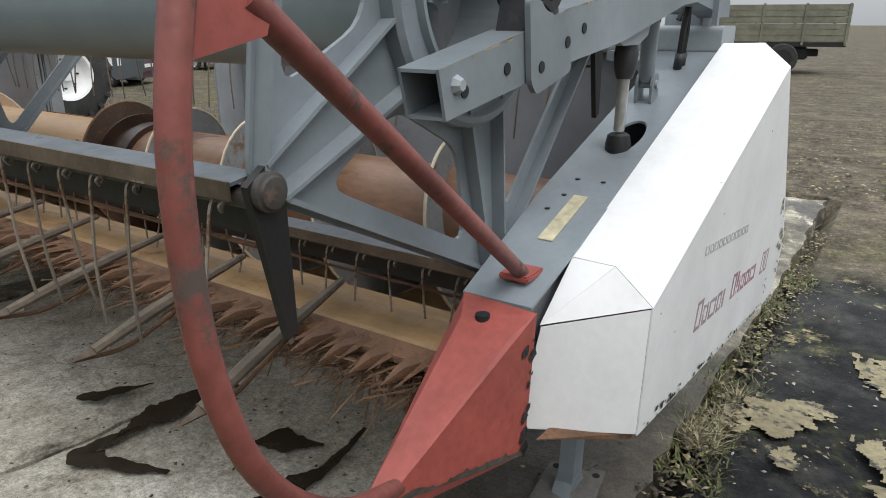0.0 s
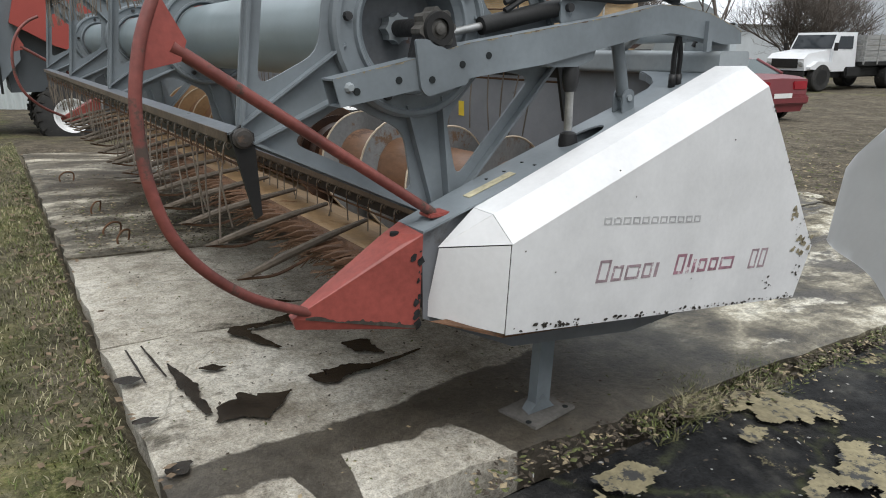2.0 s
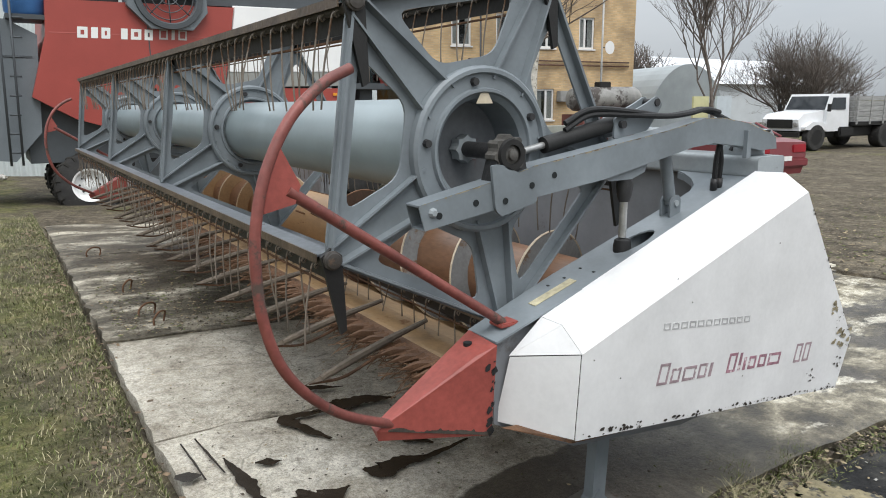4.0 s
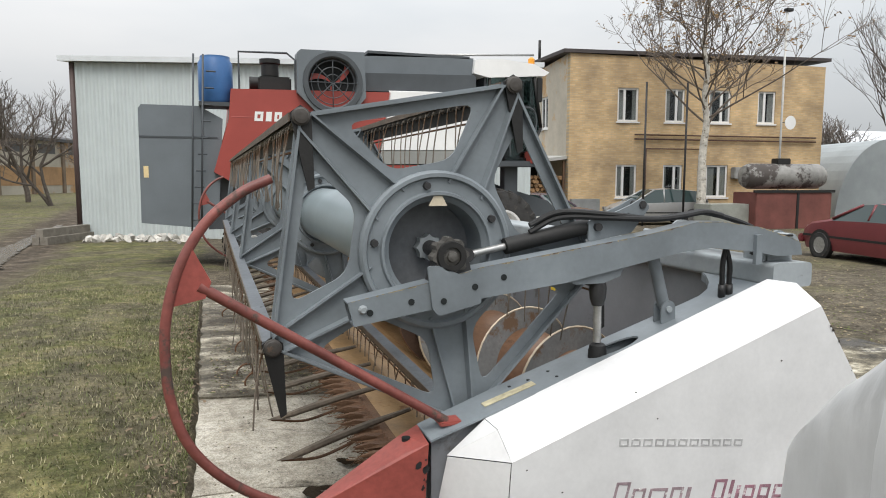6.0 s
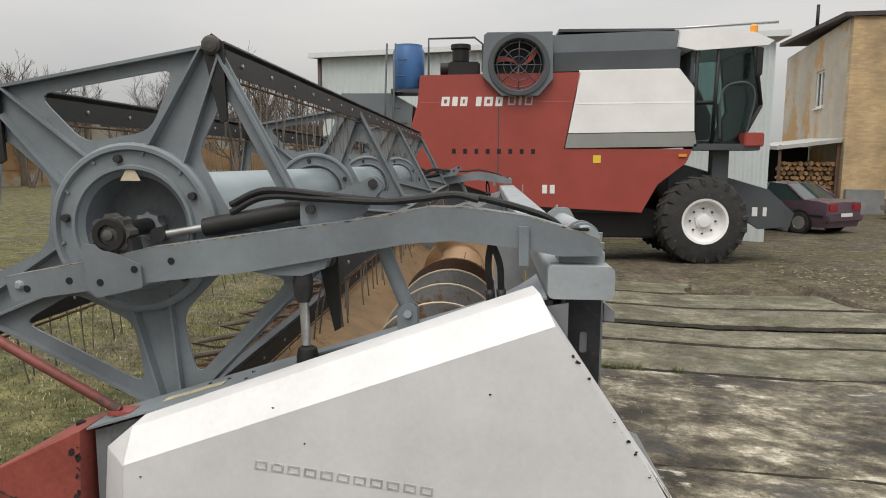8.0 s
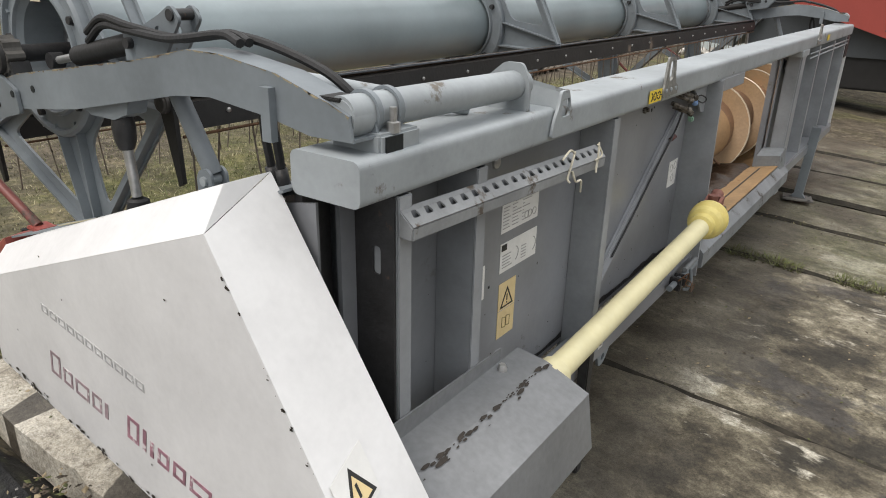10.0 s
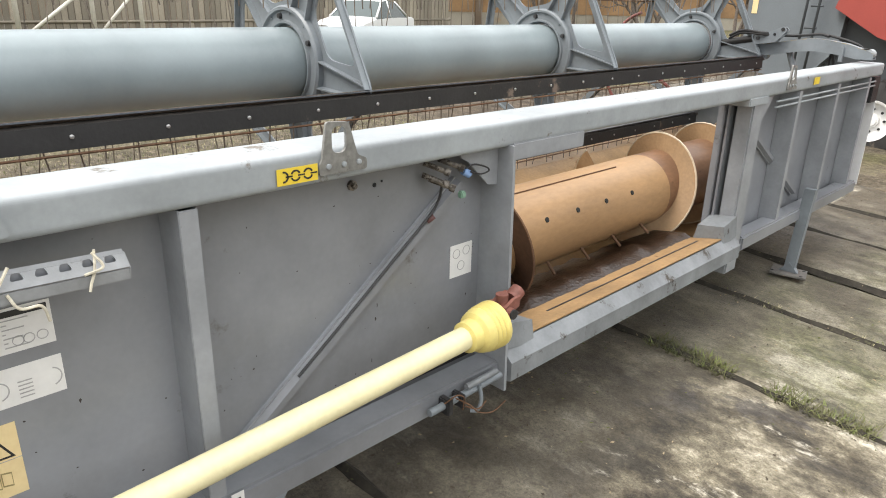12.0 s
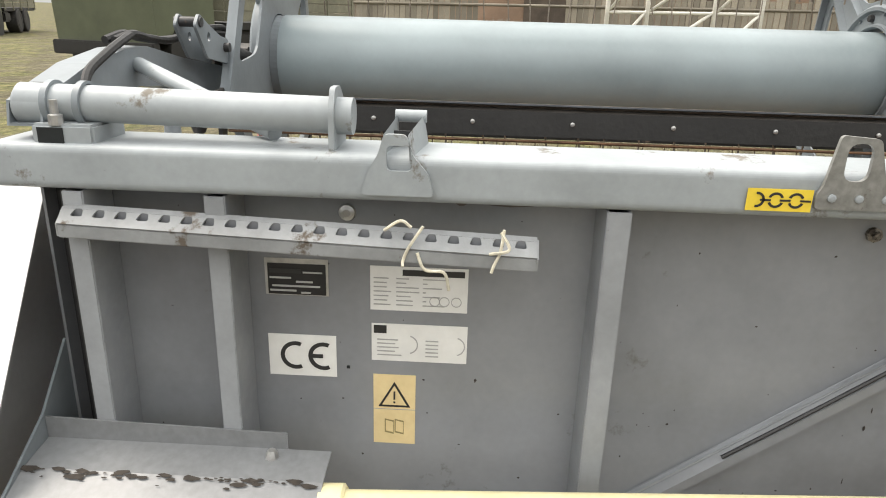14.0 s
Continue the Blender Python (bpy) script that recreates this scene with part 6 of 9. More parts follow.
for x0, x1, y0, y1 in SLABS:
    if x1 > x0:
        lift = random.uniform(-0.012, 0.012) * (1.0 if x0 < -1 else 1.6)
        tx, ty = random.uniform(-0.004, 0.004), random.uniform(-0.006, 0.006)
        bm = bmesh.new()
        nx, ny = (16 if x0 < -1 else 36), 14
        gap = 0.018 if x0 < -1 else 0.02
        rows = []
        for b in range(ny + 1):
            row = []
            for a in range(nx + 1):
                x = x0 + gap * (x0 < -1) + (x1 - x0 - gap) * a / nx
                y = y0 + gap + (y1 - y0 - 2 * gap) * b / ny
                edge = a in (0, nx) or b in (0, ny)
                wob = 0.02 * noise.noise((x * 4, y * 4, 7)) + (0.03 * noise.noise((x * 9, y * 9, 3)) if edge else 0)
                if a == nx and x1 > 1:
                    x += 0.5 * noise.noise((y * 0.9, x1, 3)) + 0.12 * noise.noise((y * 5, x1, 8))
                seam = abs(x + 0.3) < 0.002
                if a in (0, nx) and not seam:
                    x += wob
                if b in (0, ny):
                    y += wob
                flat = smooth_step(abs(x + 0.3) / 0.5)
                z = ground_height(x, y) + flat * (lift + tx * (x - x0) + ty * (y - y0)) + 0.006 * noise.noise((x * 2.2, y * 2.2, 1)) - (0.012 if b in (0, ny) or (edge and not seam) else 0)
                row.append(bm.verts.new((x, y, z)))
            rows.append(row)
        for p, q in zip(rows, rows[1:]):
            for a in range(nx):
                f = bm.faces.new((p[a], p[a + 1], q[a + 1], q[a]))
                f.smooth = True
        rim = rows[0] + [r[-1] for r in rows[1:]] + rows[-1][-2::-1] + [r[0] for r in rows[-2:0:-1]]
        low = [bm.verts.new(v.co - Vector((0, 0, 0.15))) for v in rim]
        for k in range(len(rim)):
            bm.faces.new((rim[k - 1], rim[k], low[k], low[k - 1]))
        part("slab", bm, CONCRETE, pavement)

JOINT_SOIL = paint("dark_joint_soil", (0.03, 0.026, 0.019), 0.95, vary=0.35, scale=14, spot=(0.07, 0.065, 0.035), spot_at=0.58, spot_scale=12, bump=0.5, bump_scale=40)
for y, e in zip(REAR_ROWS[1:-1], (4.3, 4.5, 4.5, 4.6, 4.2, 2.8)):
    bm = bmesh.new()
    prev = None
    for i in range(int((e + 0.3) / 0.06)):
        x = -0.3 + i * 0.06
        mid = y + 0.012 * noise.noise((x * 3, y, 4))
        half = 0.034 + 0.016 * noise.noise((x * 2.3, y, 8)) + 0.012 * noise.noise((x * 9, y, 2))
        cur = [bm.verts.new((x, mid + d, ground_height(x, y) + h + 0.008 * noise.noise((x * 7, y, d * 30)))) for d, h in ((-half, -0.02), (0.0, 0.012), (half, -0.02))]
        if prev:
            for k in (0, 1):
                bm.faces.new((prev[k], cur[k], cur[k + 1], prev[k + 1]))
        prev = cur
    tagged(part("joint_soil", bm, JOINT_SOIL, pavement, "dark soil in the joint"), kind="stuff")

# puddles and tar blots on the near slabs
BLOT = paint("wet_black_mud", (0.032, 0.026, 0.02), 0.24, vary=0.3, scale=9, bump=0.12)


def streak(points, width, seed, m=None, high=0.0, name="mud_blot", label="wet black mud trail on the concrete", group="mud blots on the slabs"):
    """A wet mud trail along points, ragged at the edges."""
    bm = bmesh.new()
    pts = curve([(x, y, 0) for x, y in points], 34)
    prev = None
    for i, p in enumerate(pts):
        d = (pts[min(i + 1, len(pts) - 1)] - pts[max(i - 1, 0)]).normalized()
        s = Vector((-d.y, d.x, 0))
        k = math.sin(math.pi * min(0.97, max(0.03, i / (len(pts) - 1)))) ** 0.35
        here = width
        if isinstance(width, tuple):
            u = i / (len(pts) - 1) * (len(width) - 1)
            j = min(int(u), len(width) - 2)
            here = width[j] + (width[j + 1] - width[j]) * smooth_step(u - j)
        w = [here * k * (0.85 + 0.45 * noise.noise((p.x * 9, p.y * 9, seed + e)) + 0.4 * noise.noise((p.x * 24, p.y * 24, seed + e)) + 0.14 * noise.noise((p.x * 70, p.y * 70, seed + e))) for e in (0, 9)]
        cur = []
        for q in (p - s * max(0.004, w[0]), p, p + s * max(0.004, w[1])):
            cur.append(bm.verts.new((q.x, q.y, ground_height(q.x, q.y) + 0.017 + high)))
        if prev:
            for k in (0, 1):
                bm.faces.new((prev[k], prev[k + 1], cur[k + 1], cur[k]))
        prev = cur
    return solid(name, bm, m or BLOT, label, "mud", group)


# leaf litter and grass
def blades(name, area, count, height, mats, label, test=None, seed=3, lean=0.5, fade=1.0, thick=0.003):
    rng = random.Random(seed)
    bm = bmesh.new()
    x0, x1, y0, y1 = area
    made = 0
    while made < count:
        x, y = x1 + (x0 - x1) * rng.random() ** fade, rng.uniform(y0, y1)
        if test and not test(x, y):
            made += 0.2
            continue
        z = ground_height(x, y) - (0.042 * (1 - smooth_step((-2.2 - x) / 1.6)) if x < -2.0 else 0.04)
        h = height * rng.uniform(0.4, 1.25)
        a = rng.uniform(0, 6.28)
        w = thick * (0.6 + 0.8 * rng.random())
        d = Vector((math.cos(a), math.sin(a), 0))
        s = Vector((-d.y, d.x, 0)) * w
        o = Vector((x, y, z))
        t = o + d * h * lean * rng.uniform(0.3, 1.6) + Vector((0, 0, h))
        m = (o + t) / 2 + Vector((0, 0, h * 0.18))
        v = [bm.verts.new(p) for p in (o - s, o + s, m + s * 0.8, m - s * 0.8, t)]
        f1, f2 = bm.faces.new((v[0], v[1], v[2], v[3])), bm.faces.new((v[3], v[2], v[4]))
        f1.material_index = f2.material_index = rng.randrange(len(mats))
        made += 1
    return solid(name, bm, mats, label, "grass", kind="stuff")


GRASS = [paint("green_grass", (0.125, 0.15, 0.042), 0.7, vary=0.3, scale=3), paint("dry_grass", (0.36, 0.325, 0.2), 0.8, vary=0.25, scale=3), paint("olive_grass", (0.1, 0.097, 0.04), 0.75, vary=0.3, scale=3)]
blades("grass", (-9.5, -2.03, -1.6, 14), 120000, 0.024, [GRASS[0], GRASS[2], GRASS[2], GRASS[1]], "short winter turf, green and straw-coloured", test=lambda x, y: abs(x + 5.85 + 0.07 * (y - 12)) > 1.15 or y < 7, seed=5, lean=0.9, fade=2.0, thick=0.0021)
blades("joint_grass", (0.0, 1.35, 3.69, 3.826), 3600, 0.06, [GRASS[0], GRASS[2], GRASS[2]], "tufts of grass in a slab joint", test=lambda x, y: noise.noise((x * 3, 2, 5)) > -0.25, seed=8, lean=0.8)
blades("joint_grass", (1.2, 3.2, 3.706, 3.796), 1500, 0.025, [GRASS[2], GRASS[1], GRASS[2]], "short dry grass in a slab joint", test=lambda x, y: noise.noise((x * 3, 2, 5)) > -0.1, seed=18, lean=1.2)
blades("joint_grass", (0.1, 1.6, 4.65, 4.74), 900, 0.04, [GRASS[0], GRASS[2], GRASS[1]], "short grass in a slab joint", test=lambda x, y: noise.noise((x * 3, 6, 5)) > 0.0, seed=28, lean=1.0)
blades("joint_grass", (1.0, 3.6, 1.92, 1.985), 500, 0.02, [GRASS[2], GRASS[1]], "sparse dry grass in a slab joint", test=lambda x, y: noise.noise((x * 3, 9, 5)) > 0.05, seed=38, lean=1.2)
blades("edge_grass", (-0.75, 2.4, -0.06, 0.13), 1700, 0.03, [GRASS[2], GRASS[0], GRASS[2]], "dry grass tufts along the slab edge", test=lambda x, y: noise.noise((x * 2.2, y * 4, 5)) > -0.1, seed=9, lean=1.4)

blades("edge_grass", (-0.1, 0.5, 0.1, 0.27), 1500, 0.05, [GRASS[0], GRASS[0], GRASS[2]], "green tuft of grass at the slab edge", test=lambda x, y: noise.noise((x * 5, y * 6, 2)) > -0.2, seed=48, lean=0.7, thick=0.0022)
blades("edge_grass", (-0.3, 0.3, 0.0, 0.14), 1500, 0.042, [GRASS[1], GRASS[1], GRASS[2]], "dead straw-coloured grass at the slab edge", test=lambda x, y: noise.noise((x * 5, y * 6, 8)) > -0.2, seed=58, lean=1.6, thick=0.002)

PUDDLE = paint("wet_track_mud", (0.15, 0.132, 0.105), 0.2, vary=0.25, scale=3, bump=0.15, bump_scale=20)
streak([(-5.2, 9.2), (-5.5, 11), (-6.0, 14), (-6.3, 17), (-6.8, 25)], 0.3, 31, PUDDLE, 0.012, "wheel_rut", "wet muddy wheel rut in the yard track", "wheel ruts")


# ---- the yard's other things ----
CRED = paint("combine_red_paint", (0.32, 0.058, 0.045), 0.4, vary=0.08, scale=1.5, bump=0.03)
CWHITE = paint("combine_white_paint", (0.8, 0.8, 0.79), 0.4, vary=0.05, scale=1.5, bump=0.03)
CBEIGE = paint("combine_grey_band", (0.26, 0.265, 0.25), 0.5, vary=0.06, scale=1.5)
CGREY = paint("combine_grey_paint", (0.14, 0.16, 0.175), 0.45, vary=0.08, scale=1.5)
CDARK = paint("combine_dark_grey_paint", (0.06, 0.068, 0.075), 0.5, vary=0.1, scale=2)
CBLUE = paint("blue_plastic_drum", (0.04, 0.13, 0.32), 0.4, vary=0.08, scale=3)
LETTER = paint("white_lettering", (0.75, 0.75, 0.73), 0.5, vary=0.04)
LETTER_GREY = paint("grey_lettering", (0.45, 0.42, 0.4), 0.5, vary=0.06)
LETTER_RED = paint("worn_crimson_lettering", (0.33, 0.25, 0.27), 0.55, vary=0.2, scale=30, spot=(0.72, 0.71, 0.69), spot_at=0.58, spot_scale=34, spot_rough=0.5)
LETTER_CRIMSON = paint("faded_crimson_lettering", (0.33, 0.17, 0.21), 0.55, vary=0.25, scale=30, spot=(0.66, 0.6, 0.61), spot_at=0.56, spot_scale=26, spot_rough=0.5)
LETTER_DIM = paint("worn_grey_lettering", (0.42, 0.42, 0.42), 0.55, vary=0.15, scale=30, spot=(0.7, 0.7, 0.69), spot_at=0.58, spot_scale=50, spot_rough=0.5)
ORANGE = paint("amber_lamp", (0.75, 0.3, 0.03), 0.35, vary=0.05)
BODY_GLASS = glass("dark_cab_glass", (0.03, 0.05, 0.05), 0.04)


def letters(parent, x, z, sizes, gap, h, y, m, slant=0.18, fall=0.0, stroke=0.0):
    """A name drawn as plain slanted blocks, or as thin slanted outlines, in its colour."""
    x0, z0 = x, z
    for size in sizes:
        w, k = size if isinstance(size, tuple) else (size, 1.0)
        z = z0 - fall * (x - x0)
        hh = h * k
        o = [(x, z), (x + w, z - fall * w), (x + w + slant * hh, z - fall * w + hh), (x + slant * hh, z + hh)]
        inner = []
        if stroke and w > 2.6 * stroke:
            e = stroke
            inner = [[(x + e + slant * e, z + e), (x + w - e + slant * e, z - fall * w + e), (x + w - e + slant * (hh - e), z - fall * w + hh - e), (x + e + slant * (hh - e), z + hh - e)]]
        bm = plate(o, inner, y - 0.0012, y - 0.0002, "y")
        part("name_block", on_shield(bm) if parent == shield else bm, m, parent)
        x += w + gap


# names on the near shield as worn strokes
letters(shield, -0.79, 0.616, ((0.048, 1.0), (0.044, 0.7), (0.062, 0.68), (0.042, 0.7), (0.014, 0.68)), 0.014, 0.068, 0.0, LETTER_RED, 0.26, 0.105, 0.0085)
letters(shield, -0.443, 0.58, ((0.046, 1.0), (0.013, 0.95), (0.014, 0.68), (0.042, 0.68), (0.044, 0.68), (0.072, 0.66)), 0.015, 0.066, 0.0, LETTER_CRIMSON, 0.26, 0.105, 0.0095)
letters(shield, -0.045, 0.53, ((0.042, 1.0), (0.04, 1.0)), 0.014, 0.07, 0.0, LETTER_RED, 0.26, 0.105, 0.0085)
letters(shield, -0.77, 0.793, ((0.031, 1.0),) * 11, 0.0095, 0.0225, 0.0, LETTER_DIM, 0.1, 0.118, 0.0052)

# -- red combine harvester
DROP = 0.305
GY = ground_height(1, 12.5) + DROP
comb = thing("combine_harvester", (1.2, 12.7, GY), "red, white and grey combine harvester parked on the yard", "combine harvester")
Y0, Y1 = 11.3, 13.7


def slab(poly, m, name, y0=Y0, y1=Y1, label=""):
    return part(name, plate(poly, (), y0, y1, "y"), m, comb, label)


slab([(-1.45, 3.43), (-1.5, 2.9), (-1.78, 1.95), (-1.2, 1.6), (0.6, 1.03), (2.68, 0.93), (2.95, 1.45), (3.45, 1.85), (3.55, 2.1), (1.22, 2.1), (1.47, 3.48)], CRED, "side_panel")
part("crease", box(0.0, 0.02, Y0 - 0.004, Y0, 1.3, 3.42), CDARK, comb)
part("top_chamfer", hull([(-1.45, Y0 - 0.003, 2.93), (1.36, Y0 - 0.003, 2.95), (-1.42, Y0 + 0.12, 3.44), (1.46, Y0 + 0.12, 3.48), (-1.42, Y0 + 0.2, 3.44), (1.46, Y0 + 0.2, 3.3)]), CRED, comb)
slab([(1.49, 3.5), (3.25, 3.53), (3.52, 3.2), (3.56, 2.42), (1.29, 2.38)], CWHITE, "white_panel", Y0 - 0.03, Y1 + 0.03)
part("white_chamfer", hull([(1.4, Y0 - 0.034, 2.9), (3.5, Y0 - 0.034, 2.93), (1.47, Y0 + 0.06, 3.52), (3.26, Y0 + 0.06, 3.55), (1.47, Y0 + 0.1, 3.3), (3.26, Y0 + 0.1, 3.3)]), CWHITE, comb)
slab([(1.285, 2.37), (3.57, 2.41), (3.62, 2.15), (1.24, 2.11)], CBEIGE, "band", Y0 - 0.02, Y1 + 0.02)
slab([(0.98, 4.18), (3.28, 4.26), (3.28, 3.9), (1.02, 3.84)], CGREY, "tank_side", Y0 + 0.25, Y1 - 0.25)
slab([(1.0, 3.84), (3.28, 3.9), (3.28, 3.54), (1.0, 3.5)], CDARK, "tank_base", Y0 + 0.1, Y1 - 0.1)
part("tank_rim", box(1.1, 3.2, Y0 + 0.25, Y1 - 0.25, 4.24, 4.29), CDARK, comb)
# cooling fan in its square housing
FX, FZ = 0.36, 3.6
part("fan_housing", plate([(-0.28, 4.12), (-0.22, 4.17), (0.95, 4.18), (0.98, 3.35), (0.72, 3.05), (0.05, 3.05), (-0.3, 3.4)], [ring2(FX, FZ, 0.45, 36)], Y0 - 0.12, Y0 + 0.3, "y"), CGREY, comb)
part("fan_rim", lathe([(Y0 - 0.14, 0.45), (Y0 - 0.16, 0.47), (Y0 - 0.16, 0.55), (Y0 - 0.11, 0.56)], (FX, 0, FZ), seg=40, ring=True), CDARK, comb)
part("fan_back", lathe([(Y0 + 0.1, 0.45), (Y0 + 0.12, 0.45)], (FX, 0, FZ), seg=36), DARK, comb)
for k in range(3):
    bm = bmesh.new()
    for a0 in (k * 2 * math.pi / 3,):
        o = [(FX + r * math.cos(a0 + 1.5 * r), FZ + r * math.sin(a0 + 1.5 * r)) for r in [0.05 + 0.09 * i for i in range(5)]]
        i_ = [(FX + r * math.cos(a0 + 0.33 + 1.5 * r), FZ + r * math.sin(a0 + 0.33 + 1.5 * r)) for r in [0.41 - 0.09 * i for i in range(5)]]
        plate(o + i_, (), Y0 + 0.02, Y0 + 0.04, "y", bm)
    part("fan_blade", bm, CRED, comb)
for r in (0.15, 0.28, 0.4):
    part("guard_ring", pipe([(FX + r * math.cos(a * math.pi / 16), Y0 - 0.1, FZ + r * math.sin(a * math.pi / 16)) for a in range(33)], 0.009, 5), CDARK, comb)
for k in range(8):
    a = k * math.pi / 4
    part("guard_spoke", rod((FX, Y0 - 0.1, FZ), (FX + 0.46 * math.cos(a), Y0 - 0.1, FZ + 0.46 * math.sin(a)), 0.01, seg=6), CDARK, comb)
# engine deck
part("engine_block", box(-0.95, -0.35, Y0 + 0.3, Y0 + 1.3, 3.42, 3.72, 0.03), BLACK, comb)
part("air_filter", lathe([(3.7, 0.13), (3.74, 0.16), (3.95, 0.16), (3.97, 0.19), (4.05, 0.19)], (-0.72, Y0 + 0.5, 0), "z", 18), BLACK, comb)
part("muffler", rod((-1.1, Y0 + 0.45, 3.6), (-0.4, Y0 + 0.45, 3.6), 0.12, seg=16), BLACK, comb)
part("rail", pipe([(-1.3, Y0 + 0.1, 3.44), (-1.3, Y0 + 0.1, 4.1), (-0.45, Y0 + 0.1, 4.12), (-0.3, Y0 + 0.1, 4.0), (-0.3, Y0 + 0.1, 3.5)], 0.02, 8), CDARK, comb)
part("drum", lathe([(3.2, 0.27), (3.25, 0.3), (3.9, 0.3), (3.97, 0.26), (4.02, 0.26)], (-1.7, Y0 + 0.35, 0), "z", 20), CBLUE, comb, "blue plastic barrel")
part("drum_shelf", box(-2.0, -1.4, Y0 + 0.02, Y0 + 0.7, 3.12, 3.19), CDARK, comb)
for x in (-2.06, -1.9):
    part("ladder_rail", rod((x - 0.12, Y0 - 0.02, 0.9), (x, Y0 - 0.02, 4.0), 0.018, seg=8), CDARK, comb)
for i in range(10):
    z = 1.1 + i * 0.29
    part("ladder_rung", rod((-2.19 + 0.0387 * i * 0.29 * 3.3, Y0 - 0.02, z), (-2.03 + 0.0387 * i * 0.29 * 3.3, Y0 - 0.02, z), 0.014, seg=6), CDARK, comb)
part("rear_hood", hull([(x, y, z) for y in (Y0 + 0.15, Y1 - 0.15) for x, z in ((-3.0, 3.05), (-2.95, 3.12), (-2.0, 3.12), (-1.6, 2.9), (-1.7, 1.4), (-2.1, 0.95), (-3.02, 1.05))]), CGREY, comb)
part("hood_seam", box(-3.0, -1.7, Y0 + 0.14, Y0 + 0.15, 2.55, 2.58), CDARK, comb)
part("inner_frame", box(-1.9, 2.6, Y0 + 0.3, Y1 - 0.3, 0.9, 2.2), CDARK, comb)
part("sticker", box(-2.95, -2.87, Y0 + 0.143, Y0 + 0.149, 1.85, 2.05), AMBER, comb)
part("sticker", box(1.76, 1.9, Y0 - 0.006, Y0 - 0.001, 1.84, 1.98), BRIGHT, comb)
part("sticker", box(0.84, 0.93, Y0 - 0.006, Y0 - 0.001, 1.27, 1.43), PAPER, comb)
part("sticker", box(0.98, 1.07, Y0 - 0.006, Y0 - 0.001, 1.27, 1.43), PAPER, comb)
part("marker_lamp", box(3.3, 3.45, Y0 - 0.03, Y0 - 0.001, 1.96, 2.01), ORANGE, comb)
for i in range(8):
    part("vent_hole", box(-0.85 + i * 0.21, -0.78 + i * 0.21, Y0 - 0.005, Y0 - 0.001, 2.0, 2.09), DARK, comb)
letters(comb, -1.06, 2.87, (0.15, 0.1, 0.13), 0.05, 0.17, Y0 - 0.004, LETTER, 0.1, 0.0, 0.049)
letters(comb, -0.42, 2.87, (0.1, 0.16, 0.13), 0.05, 0.17, Y0 - 0.004, LETTER, 0.1, 0.0, 0.049)
letters(comb, 0.17, 2.89, (0.14, 0.05, 0.14), 0.06, 0.17, Y0 - 0.004, LETTER_GREY, 0.1, 0.0, 0.028)
# cab
part("cab_roof", hull([(x, y, z) for y in (Y0 + 0.15, Y1 - 0.3) for x, z in ((3.25, 3.95), (3.28, 4.22), (3.9, 4.26), (4.6, 4.2), (4.95, 4.05), (4.85, 3.97), (4.0, 3.98), (3.6, 3.88))]), CWHITE, comb)
for y in (Y0 + 0.22, Y1 - 0.42):
    part("cab_pane", plate([(3.6, 3.9), (4.6, 3.98), (4.78, 2.9), (4.45, 2.22), (3.6, 2.22)], (), y, y + 0.012, "y"), CAB_PANE, comb, "tinted glass")
part("windscreen", hull([(x + d, y, z) for y in (Y0 + 0.24, Y1 - 0.44) for x, z in ((4.6, 3.98), (4.78, 2.9)) for d in (0, 0.012)]), CAB_PANE, comb, "tinted glass")
part("windscreen", hull([(x + d, y, z) for y in (Y0 + 0.24, Y1 - 0.44) for x, z in ((4.78, 2.9), (4.45, 2.22)) for d in (0, 0.012)]), CAB_PANE, comb, "tinted glass")
part("cab_back", box(3.52, 3.58, Y0 + 0.25, Y1 - 0.45, 2.2, 3.9), CDARK, comb)
part("cab_floor", box(3.58, 4.44, Y0 + 0.25, Y1 - 0.45, 2.16, 2.26), CDARK, comb)
part("seat", hull([(x, y, z) for y in (12.1, 12.6) for x, z in ((3.62, 2.3), (4.1, 2.3), (4.1, 2.75), (3.85, 2.8), (3.78, 3.4), (3.62, 3.4))]), BLACK, comb)
part("steering_column", rod((4.4, 12.35, 2.25), (4.3, 12.35, 3.0), 0.05, seg=8), BLACK, comb)
for y in (Y1 - 0.4,):
    for a, b in (((3.6, 2.2), (3.62, 3.92)), ((4.45, 2.2), (4.8, 2.9)), ((4.8, 2.9), (4.62, 4.0))):
        part("cab_post", rod((a[0], y, a[1]), (b[0], y, b[1]), 0.04, seg=8), BLACK, comb)
for a, b in (((3.6, 2.2), (3.62, 3.92)), ((4.45, 2.2), (4.8, 2.9)), ((4.8, 2.9), (4.62, 4.0)), ((3.6, 2.95), (3.95, 2.95)), ((3.95, 2.2), (4.0, 3.95))):
    part("cab_post", rod((a[0], Y0 + 0.2, a[1]), (b[0], Y0 + 0.2, b[1]), 0.035, seg=8), BLACK, comb)
part("grab_rail", pipe(curve([(4.05, Y0 + 0.08, 2.3), (4.02, Y0 + 0.05, 3.0), (4.15, Y0 + 0.05, 3.25), (4.5, Y0 + 0.05, 3.28), (4.62, Y0 + 0.05, 3.0), (4.5, Y0 + 0.08, 2.3)]), 0.018, 8), CDARK, comb)
part("mirror", box(4.55, 4.68, Y0 - 0.1, Y0 - 0.04, 3.4, 3.9, 0.02), BLACK, comb)
part("beacon", lathe([(4.22, 0.07), (4.36, 0.07), (4.4, 0.03)], (4.7, Y0 + 0.5, 0), "z", 12), ORANGE, comb)
part("platform", box(3.55, 4.75, Y0 - 0.02, Y0 + 0.6, 2.08, 2.2, 0.01), CDARK, comb)
